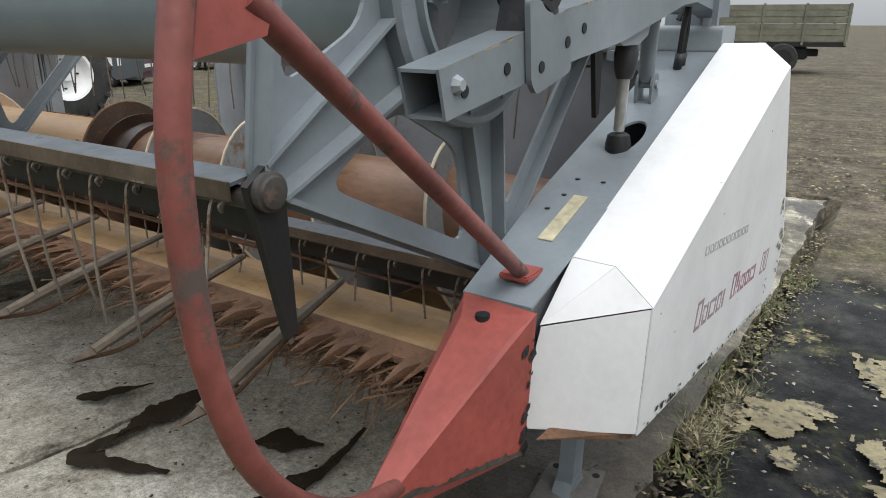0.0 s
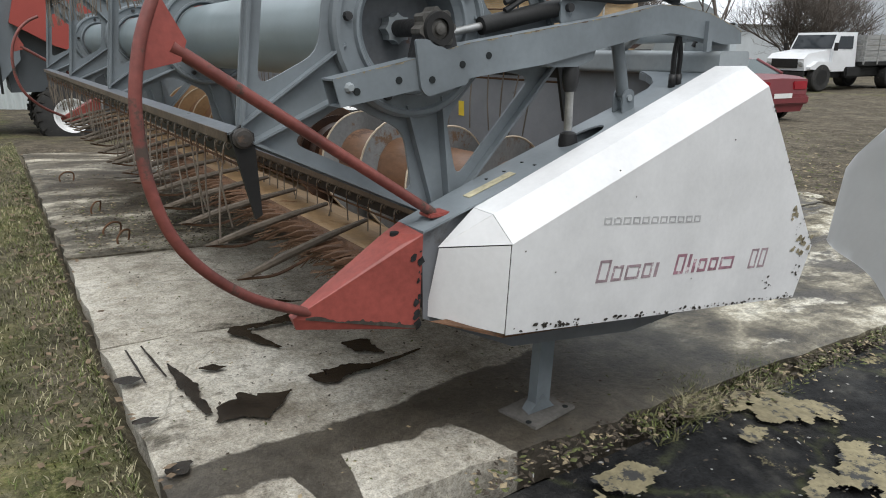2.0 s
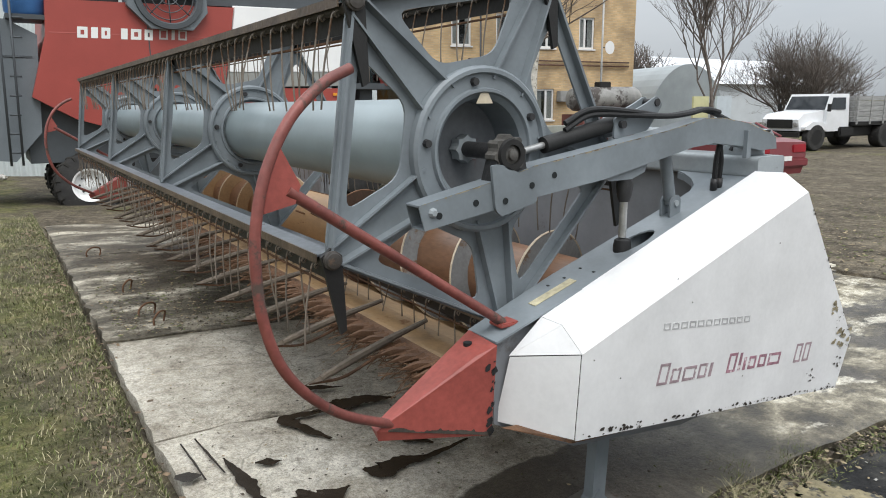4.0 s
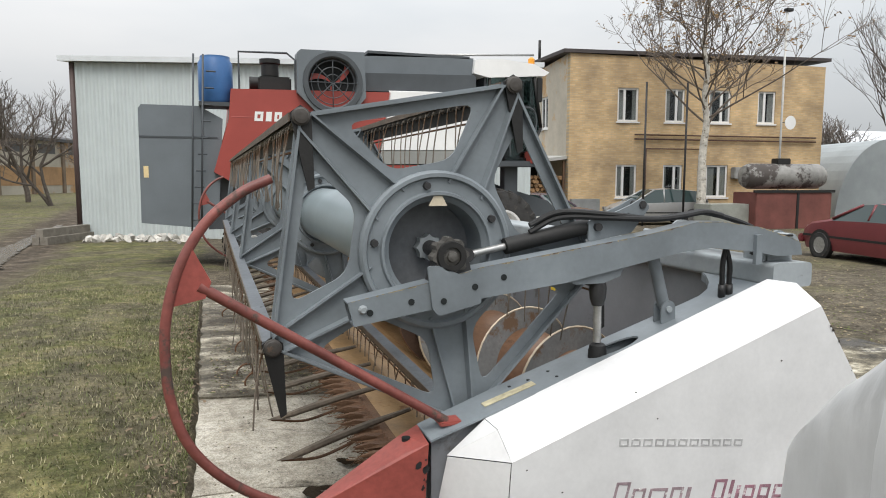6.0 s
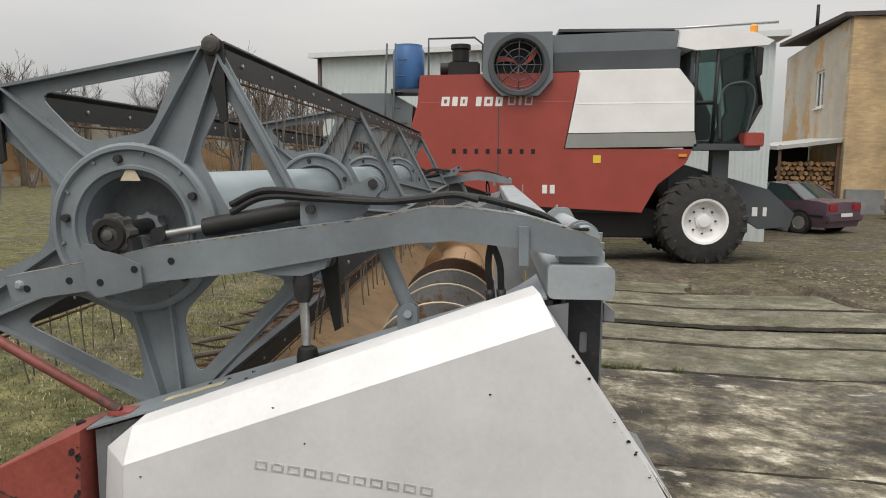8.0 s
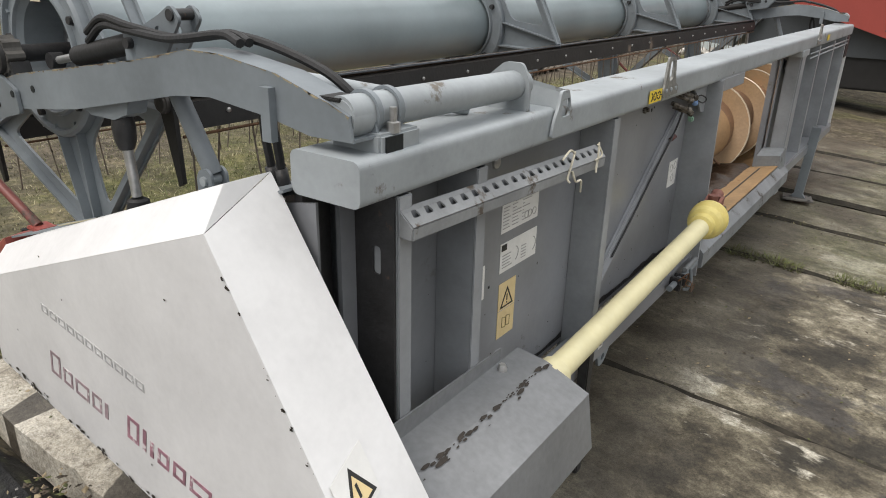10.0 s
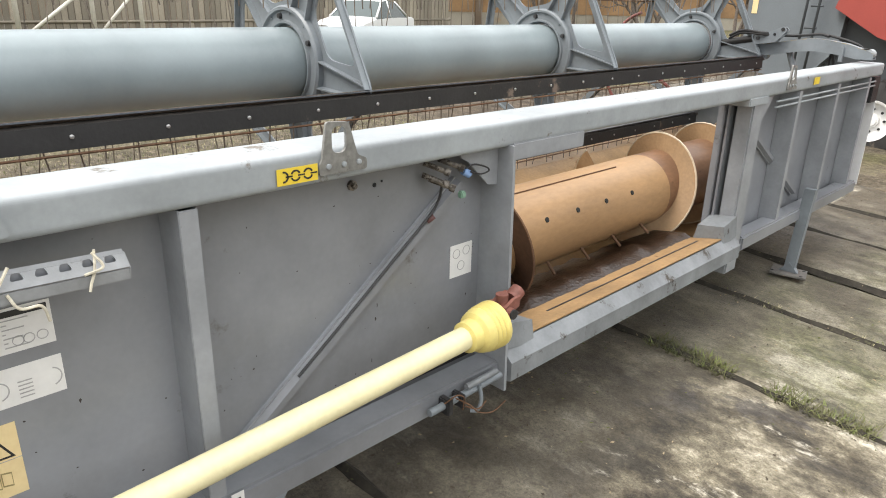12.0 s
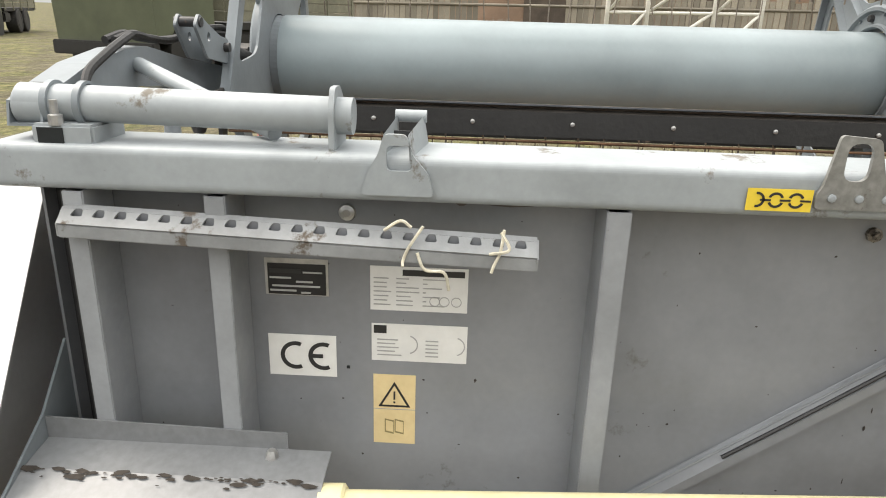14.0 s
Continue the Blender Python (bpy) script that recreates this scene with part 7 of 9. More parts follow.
part("platform_end", box(4.45, 4.8, Y0 - 0.06, Y0 + 0.3, 2.15, 2.4, 0.02), CRED, comb)
part("feeder_house", hull([(x, y, z) for y in (Y0 + 0.6, Y1 - 0.6) for x, z in ((3.3, 1.9), (3.3, 1.0), (5.6, 0.55), (5.7, 0.9), (5.2, 1.35))]), CDARK, comb)
part("feeder_side", plate([(4.35, 1.3), (5.4, 1.15), (5.5, 0.65), (5.0, 0.6), (4.4, 1.0)], (), Y0 + 0.45, Y0 + 0.56, "y"), CDARK, comb)
part("belly", box(-0.6, 3.1, Y0 + 0.35, Y1 - 0.35, 0.42, 0.95, 0.03), BLACK, comb)
part("sticker", box(4.85, 4.95, Y0 + 0.443, Y0 + 0.449, 0.85, 1.02), PAPER, comb)
part("sticker", box(5.05, 5.12, Y0 + 0.443, Y0 + 0.449, 0.85, 1.02), PAPER, comb)
part("cab_stair", box(4.0, 4.3, Y0 + 0.25, Y0 + 0.5, 1.2, 2.1, 0.01), CDARK, comb)


TREAD = paint("dusty_tread_rubber", (0.035, 0.033, 0.03), 0.9, vary=0.25, scale=6, bump=0.2)


def tractor_wheel(cx, cy, r, w, rim):
    g = part("wheel", lathe([(cy - w * 0.5, rim * 0.98), (cy - w * 0.5, r * 0.8), (cy - w * 0.42, r * 0.93), (cy - w * 0.25, r * 0.965), (cy + w * 0.25, r * 0.965), (cy + w * 0.42, r * 0.93), (cy + w * 0.5, r * 0.8), (cy + w * 0.5, rim * 0.98)], (cx, 0, GY + r), seg=40, ring=True), TYRE, comb, "black lugged tyre")
    bm = bmesh.new()
    for k in range(20):
        for side in (-1, 1):
            a = 2 * math.pi * (k + 0.5 * (side > 0)) / 20
            pts = []
            for t, rr in ((0.02, r * 0.95), (0.02, r * 1.02), (0.5, r * 0.93), (0.52, r * 0.8)):
                for d in (-0.042, 0.042):
                    b = a + d + 0.22 * t * side * 2
                    pts.append((cx + rr * math.cos(b), cy + side * w * t, GY + r + rr * math.sin(b)))
            hull(pts, bm)
    part("tread", bm, TREAD, g)
    part("rim", lathe([(cy - w * 0.15, 0.02), (cy - w * 0.15, rim), (cy - w * 0.5 - 0.01, rim), (cy - w * 0.5, rim * 0.9), (cy - w * 0.25, rim * 0.8), (cy - w * 0.22, rim * 0.35), (cy - w * 0.35, rim * 0.32), (cy - w * 0.36, 0.02)], (cx, 0, GY + r), seg=32), CWHITE, g, "white steel rim")
    part("hub", lathe([(cy - w * 0.44, 0.03), (cy - w * 0.43, rim * 0.24), (cy - w * 0.3, rim * 0.27)], (cx, 0, GY + r), seg=20), CWHITE, g)
    for k in range(8):
        a = 2 * math.pi * k / 8
        part("nut", rod((cx + rim * 0.55 * math.cos(a), cy - w * 0.3, GY + r + rim * 0.55 * math.sin(a)), (cx + rim * 0.55 * math.cos(a), cy - w * 0.2, GY + r + rim * 0.55 * math.sin(a)), 0.018, seg=6), IRON, g)


tractor_wheel(3.78, Y0 + 0.1, 0.83, 0.62, 0.42)
tractor_wheel(3.78, Y1 - 0.4, 0.83, 0.62, 0.42)
tractor_wheel(-1.1, Y0 + 0.35, 0.55, 0.4, 0.28)
tractor_wheel(-1.1, Y1 - 0.5, 0.55, 0.4, 0.28)

comb.location.z -= DROP

# -- corrugated shed behind the combine
TIN = paint("pale_corrugated_sheet", (0.5, 0.55, 0.55), 0.5, vary=0.06, scale=0.8, bump=0.03)
shed = thing("metal_shed", (0, 20, -0.3), "pale corrugated metal shed with a white eave", "shed")
SA, SB, SZ = Vector((-5.25, 19.4, 0)), Vector((6.9, 16.25, 0)), 4.62
along = (SB - SA).normalized()
back = Vector((-along.y, along.x, 0))


def ribbed(a, b, z0, z1, pitch=0.2, depth=0.03):
    bm = bmesh.new()
    d = (b - a)
    n = int(d.length / pitch)
    out = Vector((d.y, -d.x, 0)).normalized()
    prev = None
    for i in range(n * 4 + 1):
        p = a + d * i / (n * 4) + out * (depth if i % 4 in (1, 2) else 0)
        cur = (bm.verts.new((p.x, p.y, z0)), bm.verts.new((p.x, p.y, z1)))
        if prev:
            bm.faces.new((prev[0], cur[0], cur[1], prev[1]))
        prev = cur
    return bm


part("front_wall", ribbed(SA, SB, -0.5, SZ), TIN, shed)
part("side_wall", ribbed(SA + back * 9, SA, -0.5, SZ + 0.2), TIN, shed)
c4 = [SA - along * 0.3 - back * 0.25, SB + along * 0.3 - back * 0.25, SB + along * 0.3 + back * 9.3, SA - along * 0.3 + back * 9.3]
part("roof", hull([(p.x, p.y, SZ + h + (0.9 if i > 1 else 0)) for i, p in enumerate(c4) for h in (0.0, 0.14)]), paint("white_eave_sheet", (0.62, 0.65, 0.66), 0.5, vary=0.05), shed)
part("corner_trim", rod(SA - back * 0.03 - along * 0.02 + Vector((0, 0, -0.3)), SA - back * 0.03 - along * 0.02 + Vector((0, 0, SZ)), 0.07, seg=8), paint("brown_trim", (0.07, 0.045, 0.04), 0.6), shed)
part("upper_rail", rod(SA + along * 9 - back * 0.2 + Vector((0, 0, SZ + 0.3)), SB - back * 0.2 + Vector((0, 0, SZ + 0.34)), 0.035, seg=8), ZINC, shed)

# rubble and beams beside the shed
rng = random.Random(4)
RUBBLE = paint("pale_rubble_stone", (0.5, 0.48, 0.44), 0.9, vary=0.2, scale=6, piece=0.25, bump=0.3)
stone_meshes = []
for k in range(4):
    bm = hull([Vector((rng.gauss(0, 1), rng.gauss(0, 1), rng.gauss(0, 0.6))).normalized() * rng.uniform(0.06, 0.1) for _ in range(10)])
    stone_meshes.append(mesh_of("stone", bm, RUBBLE))
heap = thing("rubble_heap", (-3.4, 18.2, ground_height(-3.4, 18.2)), "low heap of pale broken stones by the shed", "rubble")
for i in range(110):
    x, y = rng.uniform(-5.0, -2.2), 0
    y = 18.75 - (x + 5) * 0.26 - abs(rng.gauss(0, 0.35))
    o = part("stone", stone_meshes[i % 4], None, heap)
    o.location = (x, y, ground_height(x, y) + rng.uniform(0.0, 0.08))
    o.rotation_euler = (rng.uniform(0, 6), rng.uniform(0, 6), rng.uniform(0, 6))
    o.scale = [rng.uniform(0.7, 1.9)] * 3
for i, (a, b) in enumerate((((-6.0, 17.6), (-5.2, 19.3)), ((-5.8, 17.5), (-5.0, 19.2)), ((-5.9, 17.55), (-5.1, 19.25)))):
    z = ground_height(-5.5, 18) + 0.1 + 0.2 * (i == 2)
    d = (Vector(b) - Vector(a)).normalized() * 0.1
    nrm = Vector((-d.y, d.x))
    bm = hull([(p[0] + s * nrm.x, p[1] + s * nrm.y, z + h) for p in (a, b) for s in (-1, 1) for h in (-0.1, 0.1)])
    solid("timber_beam", bm, paint("grey_weathered_timber", (0.2, 0.18, 0.15), 0.85, vary=0.2, scale=6, bump=0.3), "weathered grey timber beam on the ground", "timber beam", "beams by the shed")

# -- yellow brick house
BRICK = bpy.data.materials.new("ochre_brick")
BRICK.use_nodes = True
n_, l_ = BRICK.node_tree.nodes, BRICK.node_tree.links
uvc = n_.new("ShaderNodeTexCoord")
br = n_.new("ShaderNodeTexBrick")
mp_ = n_.new("ShaderNodeMapping")
mp_.inputs["Rotation"].default_value = (radians(90), 0, 0)
l_.new(uvc.outputs["Object"], mp_.inputs["Vector"])
l_.new(mp_.outputs[0], br.inputs["Vector"])
br.inputs["Color1"].default_value, br.inputs["Color2"].default_value, br.inputs["Mortar"].default_value = (0.68, 0.49, 0.28, 1), (0.55, 0.38, 0.2, 1), (0.5, 0.42, 0.3, 1)
br.inputs["Scale"].default_value, br.inputs["Brick Width"].default_value, br.inputs["Row Height"].default_value, br.inputs["Mortar Size"].default_value = 1.0, 0.26, 0.078, 0.008
nz = n_.new("ShaderNodeTexNoise")
nz.inputs["Scale"].default_value, nz.inputs["Detail"].default_value = 0.7, 8
l_.new(uvc.outputs["Object"], nz.inputs["Vector"])
rp = n_.new("ShaderNodeValToRGB")
rp.color_ramp.elements[0].position, rp.color_ramp.elements[1].position = 0.33, 0.7
rp.color_ramp.elements[0].color, rp.color_ramp.elements[1].color = (0.62, 0.62, 0.64, 1), (1.12, 1.1, 1.05, 1)
l_.new(nz.outputs[0], rp.inputs[0])
mx = n_.new("ShaderNodeMixRGB")
mx.blend_type, mx.inputs[0].default_value = "MULTIPLY", 1
l_.new(br.outputs[0], mx.inputs[1])
l_.new(rp.outputs[0], mx.inputs[2])
l_.new(mx.outputs[0], n_["Principled BSDF"].inputs["Base Color"])
n_["Principled BSDF"].inputs["Roughness"].default_value = 0.9
RENDER = paint("patched_grey_render", (0.5, 0.45, 0.37), 0.9, vary=0.15, scale=0.5, spot=(0.5, 0.32, 0.16), spot_at=0.52, spot_scale=0.45, bump=0.1)

HX, HY, HZ = 13.9, 26.6, -0.2
HANG = math.atan2(-1.9, 13.0)
HM = Matrix.Translation((HX, HY, HZ)) @ Matrix.Rotation(HANG, 4, "Z")
house = thing("brick_house", (HX, HY, HZ), "two-storey ochre brick house with white windows", "house")


def house_part(name, bm, m, parent=None, label=""):
    """A part given in the house's own plan: x along the front, y inwards."""
    ob = new(name, mesh_of(name, bm, m))
    ob.parent = parent or house
    if parent is None:
        ob.matrix_parent_inverse = Matrix.Translation(-house.location)
        ob.matrix_basis = HM
    return tagged(ob, label)


W, DEEP, TALL = 13.2, 9.0, 7.4
wins = [(x, z0, w, h) for z0, h in ((4.35, 1.55), (0.8, 1.55)) for x, w in ((2.35, 1.05), (4.75, 1.0), (7.0, 1.15), (9.6, 0.95))]
holes = [[(x, z), (x + w, z), (x + w, z + h), (x, z + h)] for x, z, w, h in wins if not (x > 9 and z < 2)]
house_part("front_wall", plate([(0, -0.8), (W, -0.8), (W, TALL - 0.25), (0, TALL)], holes, 0, 0.35, "y"), BRICK)
side_hole = [(3.0, 4.2), (4.1, 4.2), (4.1, 5.8), (3.0, 5.8)]
house_part("side_wall", plate([(0.35, -0.8), (DEEP, -0.8), (DEEP, TALL - 0.3), (0.35, TALL)], [side_hole], 0, 0.35, "x"), RENDER)
house_part("side_wall", box(W - 0.35, W, 0.35, DEEP, -0.8, TALL - 0.3), BRICK)
house_part("back_wall", box(0.35, W - 0.35, DEEP - 0.35, DEEP, -0.8, TALL - 0.4), BRICK)
house_part("roof", hull([(x, y, z + h) for x in (-0.35, W + 0.2) for y, z in ((-0.12, TALL + 0.0), (DEEP + 0.3, TALL + 0.35)) for h in (0.0, 0.16)]), paint("dark_roof_edge", (0.06, 0.05, 0.05), 0.7, vary=0.1), label="flat roof with a dark edge")
house_part("floor_band", box(0.4, W - 0.4, 0.4, DEEP - 0.4, 3.0, 3.1), DARK)
house_part("chimney_pipe", rod((-0.15, 4.0, TALL + 0.2), (-0.15, 4.0, TALL + 1.3), 0.07, seg=10), BLACK)
PVC = paint("white_window_frame", (0.75, 0.75, 0.74), 0.4, vary=0.03)
CURTAIN = paint("pale_curtain", (0.36, 0.36, 0.35), 0.9, vary=0.12, scale=6, stretch=(8, 1, 0.5))


def window(x, z, w, h, axis="y", split=0.5, drawn=0.3):
    put = (lambda a0, a1, b0, b1, c0, c1: box(a0, a1, b0, b1, c0, c1)) if axis == "y" else (lambda a0, a1, b0, b1, c0, c1: box(b0, b1, a0, a1, c0, c1))
    wn_ = house_part("window", put(x, x + w, 0.06, 0.13, z, z + 0.09), PVC)

    def sub(nm, bm, m):
        ob = new(nm, mesh_of(nm, bm, m))
        ob.parent = wn_
        return ob
    sub("frame_bar", put(x, x + w, 0.06, 0.13, z + h - 0.09, z + h), PVC)
    for xx, k in ((x, 0.09), (x + w - 0.09, 0.09), (x + w * split - 0.06, 0.12)):
        sub("frame_bar", put(xx, xx + k, 0.06, 0.13, z + 0.09, z + h - 0.09), PVC)
    sub("pane", put(x + 0.09, x + w - 0.09, 0.09, 0.1, z + 0.09, z + h - 0.09), PANE).visible_shadow = False
    sub("curtain", put(x + 0.05, x + w * drawn, 0.14, 0.16, z, z + h), CURTAIN)
    sub("curtain", put(x + w * (1.05 - drawn), x + w - 0.03, 0.14, 0.16, z, z + h), CURTAIN)
    sub("sill", put(x - 0.06, x + w + 0.06, -0.06, 0.06, z - 0.07, z - 0.005), PVC)
    sub("room_back", put(x - 0.1, x + w + 0.1, 0.36, 0.4, z - 0.05, z + h), DARK)


for x, z, w, h in wins:
    if not (x > 9 and z < 2):
        window(x, z, w, h, split=(0.4, 0.6, 0.35)[int(x) % 3], drawn=(0.3, 0.42, 0.22)[int(x + z) % 3])
window(3.0, 4.2, 1.1, 1.6, "x")
PIPE_BROWN = paint("brown_gas_pipe", (0.1, 0.05, 0.035), 0.6, vary=0.15)
for z in (3.75, 3.55):
    house_part("gas_pipe", rod((3.2, -0.1, z), (W - 0.4, -0.1, z - 0.05), 0.035, seg=6), PIPE_BROWN)
house_part("gas_pipe", rod((3.8, -0.1, 3.1), (6.6, -0.1, 3.1), 0.03, seg=6), PIPE_BROWN)
house_part("gas_pipe", rod((3.8, -0.1, 0.0), (3.8, -0.1, 3.1), 0.03, seg=6), PIPE_BROWN)
house_part("gas_pipe", rod((6.6, -0.1, 0.4), (6.6, -0.1, 3.1), 0.03, seg=6), PIPE_BROWN)
house_part("air_conditioner", box(8.3, 9.1, -0.35, 0.0, 1.7, 2.25, 0.03), paint("grey_appliance", (0.3, 0.3, 0.29), 0.6))
house_part("base_box", box(0.1, 1.5, -0.25, 0.0, -0.6, 0.75, 0.02), paint("grey_stone_base", (0.25, 0.26, 0.26), 0.9, vary=0.15, scale=2))
house_part("lean_to_roof", hull([(-2.4, 0.2, 2.45), (0.0, 0.2, 2.75), (-2.4, 4.5, 2.6), (0.0, 4.5, 2.9), (-2.4, 0.2, 2.3), (0.0, 0.2, 2.6), (-2.4, 4.5, 2.45), (0.0, 4.5, 2.75)]), paint("pale_asbestos_sheet", (0.42, 0.42, 0.4), 0.8, vary=0.1, scale=2))
house_part("lean_to_wall", box(-2.3, -0.05, 4.3, 4.4, -0.8, 2.5), DARK)
for x in (-2.3, -0.15):
    house_part("lean_to_post", box(x, x + 0.1, 0.3, 0.4, -0.8, 2.5), paint("brown_timber", (0.12, 0.07, 0.04), 0.8, vary=0.2, scale=6))
# stacked firewood under the lean-to
WOOD_ENDS = paint("split_firewood", (0.3, 0.18, 0.09), 0.9, vary=0.3, scale=4, piece=0.4, bump=0.2)
stack = thing("firewood_stack", HM @ Vector((-1.1, 1.0, -0.2)), "stack of split firewood under a lean-to roof", "firewood")
log_mesh = mesh_of("log", rod((0, -0.35, 0), (0, 0.35, 0), 0.095, seg=7), WOOD_ENDS)
for r in range(12):
    for c in range(10):
        o = new("log", log_mesh)
        o.parent = stack
        o.matrix_parent_inverse = Matrix.Translation(-stack.location)
        o.matrix_basis = HM @ Matrix.Translation((-2.1 + c * 0.205 + (r % 2) * 0.1 + rng.uniform(-0.03, 0.03), 0.9 + rng.uniform(-0.12, 0.05), -0.35 + r * 0.19 + rng.uniform(-0.02, 0.02))) @ Matrix.Rotation(rng.uniform(0, 3), 4, "Y") @ Matrix.Diagonal((rng.uniform(0.75, 1.15), 1, rng.uniform(0.7, 1.1), 1))

# -- bare trees
BARK_PALE = paint("pale_plane_bark", (0.55, 0.52, 0.46), 0.85, vary=0.25, scale=4, spot=(0.2, 0.17, 0.12), spot_at=0.55, spot_scale=5, bump=0.2)
BARK = paint("dark_bark", (0.12, 0.1, 0.085), 0.9, vary=0.25, scale=8, bump=0.3)
LEAF = paint("withered_leaf", (0.2, 0.12, 0.05), 0.8, vary=0.3, scale=5)


def bare_tree(name, at, height, trunk_r, label, bark, seed, spread=0.5, fork=0.3, depth=5, leaves=0, thin=0.62, stems=1):
    rng = random.Random(seed)
    g = thing(name, at, label, "tree", "bare trees")
    trunk, crown, leaf = bmesh.new(), bmesh.new(), bmesh.new()
    base = Vector(at)

    def grow(p, d, length, r, level):
        n = 3
        pts, rad, q = [p], [r], p
        for i in range(n):
            d = (d + Vector((rng.gauss(0, 0.12), rng.gauss(0, 0.12), rng.gauss(0.03, 0.06)))).normalized()
            q = q + d * length / n
            pts.append(q)
            rad.append(r * (1 - 0.4 * (i + 1) / n))
        pipe(pts, rad, 8 if level < 2 else (5 if level < 4 else 3), trunk if level == 0 else crown)
        if level >= depth:
            for _ in range(leaves):
                c = q + Vector((rng.gauss(0, 0.15), rng.gauss(0, 0.15), rng.gauss(0, 0.15)))
                a = Vector((rng.gauss(0, 1), rng.gauss(0, 1), rng.gauss(0, 1))).normalized() * 0.05
                b = a.orthogonal().normalized() * 0.045
                leaf.faces.new([leaf.verts.new(v) for v in (c - a, c + b, c + a, c - b)])
            return
        kids = rng.choice((2, 3, 3)) + (level in (1, 2))
        for k in range(kids):
            t = 1.0 if k == 0 else rng.uniform(0.45, 1.0)
            i = min(n - 1, int(t * n))
            s = pts[i].lerp(pts[i + 1], t * n - i) if t < 1 else q
            side = Vector((rng.gauss(0, 1), rng.gauss(0, 1), rng.gauss(0.15, 0.5))).normalized()
            nd = (d * (1 - spread * (0.5 if k == 0 else 1)) + side * spread * (0.6 if k == 0 else 1.15) + Vector((0, 0, 0.12))).normalized()
            grow(s, nd, length * rng.uniform(0.6, 0.82), r * (thin if k else 0.72) * (1 - 0.3 * (1 - t)), level + 1)

    for s in range(stems):
        d0 = Vector((rng.gauss(0, 0.05 + 0.22 * (stems > 1)), rng.gauss(0, 0.05 + 0.22 * (stems > 1)), 1)).normalized()
        grow(base - Vector((0, 0, 0.15)), d0, height * fork, trunk_r, 0)
    part("trunk", trunk, bark, g)
    part("crown", crown, bark, g)
    if leaves:
        tagged(part("leaves", leaf, LEAF, g, "scattered withered leaves"), kind="stuff")
    else:
        leaf.free()
    return g


def plane_tree(at, height, r0, label, seed):
    """A straight leader with rising limbs at all heights, fine twigs and a few withered leaves."""
    rng = random.Random(seed)
    g = thing("plane_tree", at, label, "tree")
    base = Vector(at)
    trunk, crown, leaf = bmesh.new(), bmesh.new(), bmesh.new()
    n = 22
    line = [base + Vector((0.12 * noise.noise((i * 0.3, 1, 0)) * i / 6, 0.12 * noise.noise((i * 0.3, 5, 0)) * i / 6, -0.2 + (height + 0.2) * i / n)) for i in range(n + 1)]
    pipe(line, [r0 * (1 - 0.9 * (i / n) ** 0.8) + 0.012 for i in range(n + 1)], 10, trunk)

    def limb(p, d, length, r, level):
        k = 5 if level < 2 else 3
        pts, rad = [p], [r]
        for i in range(k):
            d = (d + Vector((rng.gauss(0, 0.13), rng.gauss(0, 0.13), rng.gauss(0.07, 0.08)))).normalized()
            pts.append(pts[-1] + d * length / k)
            rad.append(r * (1 - 0.75 * (i + 1) / k) + 0.003)
        pipe(pts, rad, 6 if level == 0 else 3, crown)
        if level == 3:
            for q in (pts[-1], pts[-2]):
                if rng.random() < 0.3:
                    a = Vector((rng.gauss(0, 1), rng.gauss(0, 1), rng.gauss(0, 1))).normalized() * rng.uniform(0.05, 0.1)
                    b = a.orthogonal().normalized() * 0.06
                    leaf.faces.new([leaf.verts.new(v) for v in (q - a, q + b, q + a, q - b)])
            return
        for j in range((6, 5, 3)[level]):
            t = rng.uniform(0.25, 1.0) * k
            i = min(k - 1, int(t))
            s = pts[i].lerp(pts[i + 1], t - i)
            side = Vector((rng.gauss(0, 1), rng.gauss(0, 1), rng.gauss(0.25, 0.6))).normalized()
            limb(s, (d * 0.7 + side * 0.75).normalized(), length * rng.uniform(0.3, 0.55), rad[i] * 0.6, level + 1)

    for j in range(44):
        u = 0.37 + 0.61 * (j + rng.random()) / 44
        i = int(u * n)
        p = line[i].lerp(line[min(n, i + 1)], u * n - i)
        a = j * 2.4 + rng.uniform(-0.4, 0.4)
        d = Vector((math.cos(a), math.sin(a), rng.uniform(0.35, 0.8))).normalized()
        limb(p, d, (5.2 - 4.2 * (u - 0.37) / 0.63) * rng.uniform(0.7, 1.1), 0.052 * (1.2 - u), 0)
    part("trunk", trunk, BARK_PALE, g, "pale mottled bark")
    part("crown", crown, paint("grey_brown_twigs", (0.16, 0.13, 0.105), 0.9, vary=0.2, scale=4), g, "fine grey-brown branches")
    tagged(part("leaves", leaf, LEAF, g, "scattered withered leaves"), kind="stuff")
    return g


plane_tree((17.1, 21.35, ground_height(17.1, 21.4)), 11.0, 0.21, "tall pale-barked plane tree with a few withered leaves", 11)
for i, (x, y, h, r, sd) in enumerate(((-12.1, 37.2, 13.5, 0.11, 3), (-15.7, 40.5, 14, 0.11, 7), (-19.9, 41.0, 13.5, 0.12, 9), (-17.5, 46, 11, 0.17, 14), (-8.5, 50, 14, 0.18, 21), (-3.5, 54, 14, 0.17, 25), (-13, 49, 13.5, 0.18, 33), (-17, 33, 8, 0.14, 37), (-24, 43, 14, 0.13, 51), (-10.5, 43, 12.5, 0.12, 53), (-6.3, 46, 12.5, 0.13, 57), (-27.5, 38, 13, 0.12, 59), (-22, 34, 11.5, 0.11, 61))):
    bare_tree("bare_tree", (x, y, ground_height(x, y)), h, r, "bare dark tree in winter with upright twigs", BARK, sd, spread=0.5, fork=0.2, depth=6, stems=1 + i % 2)
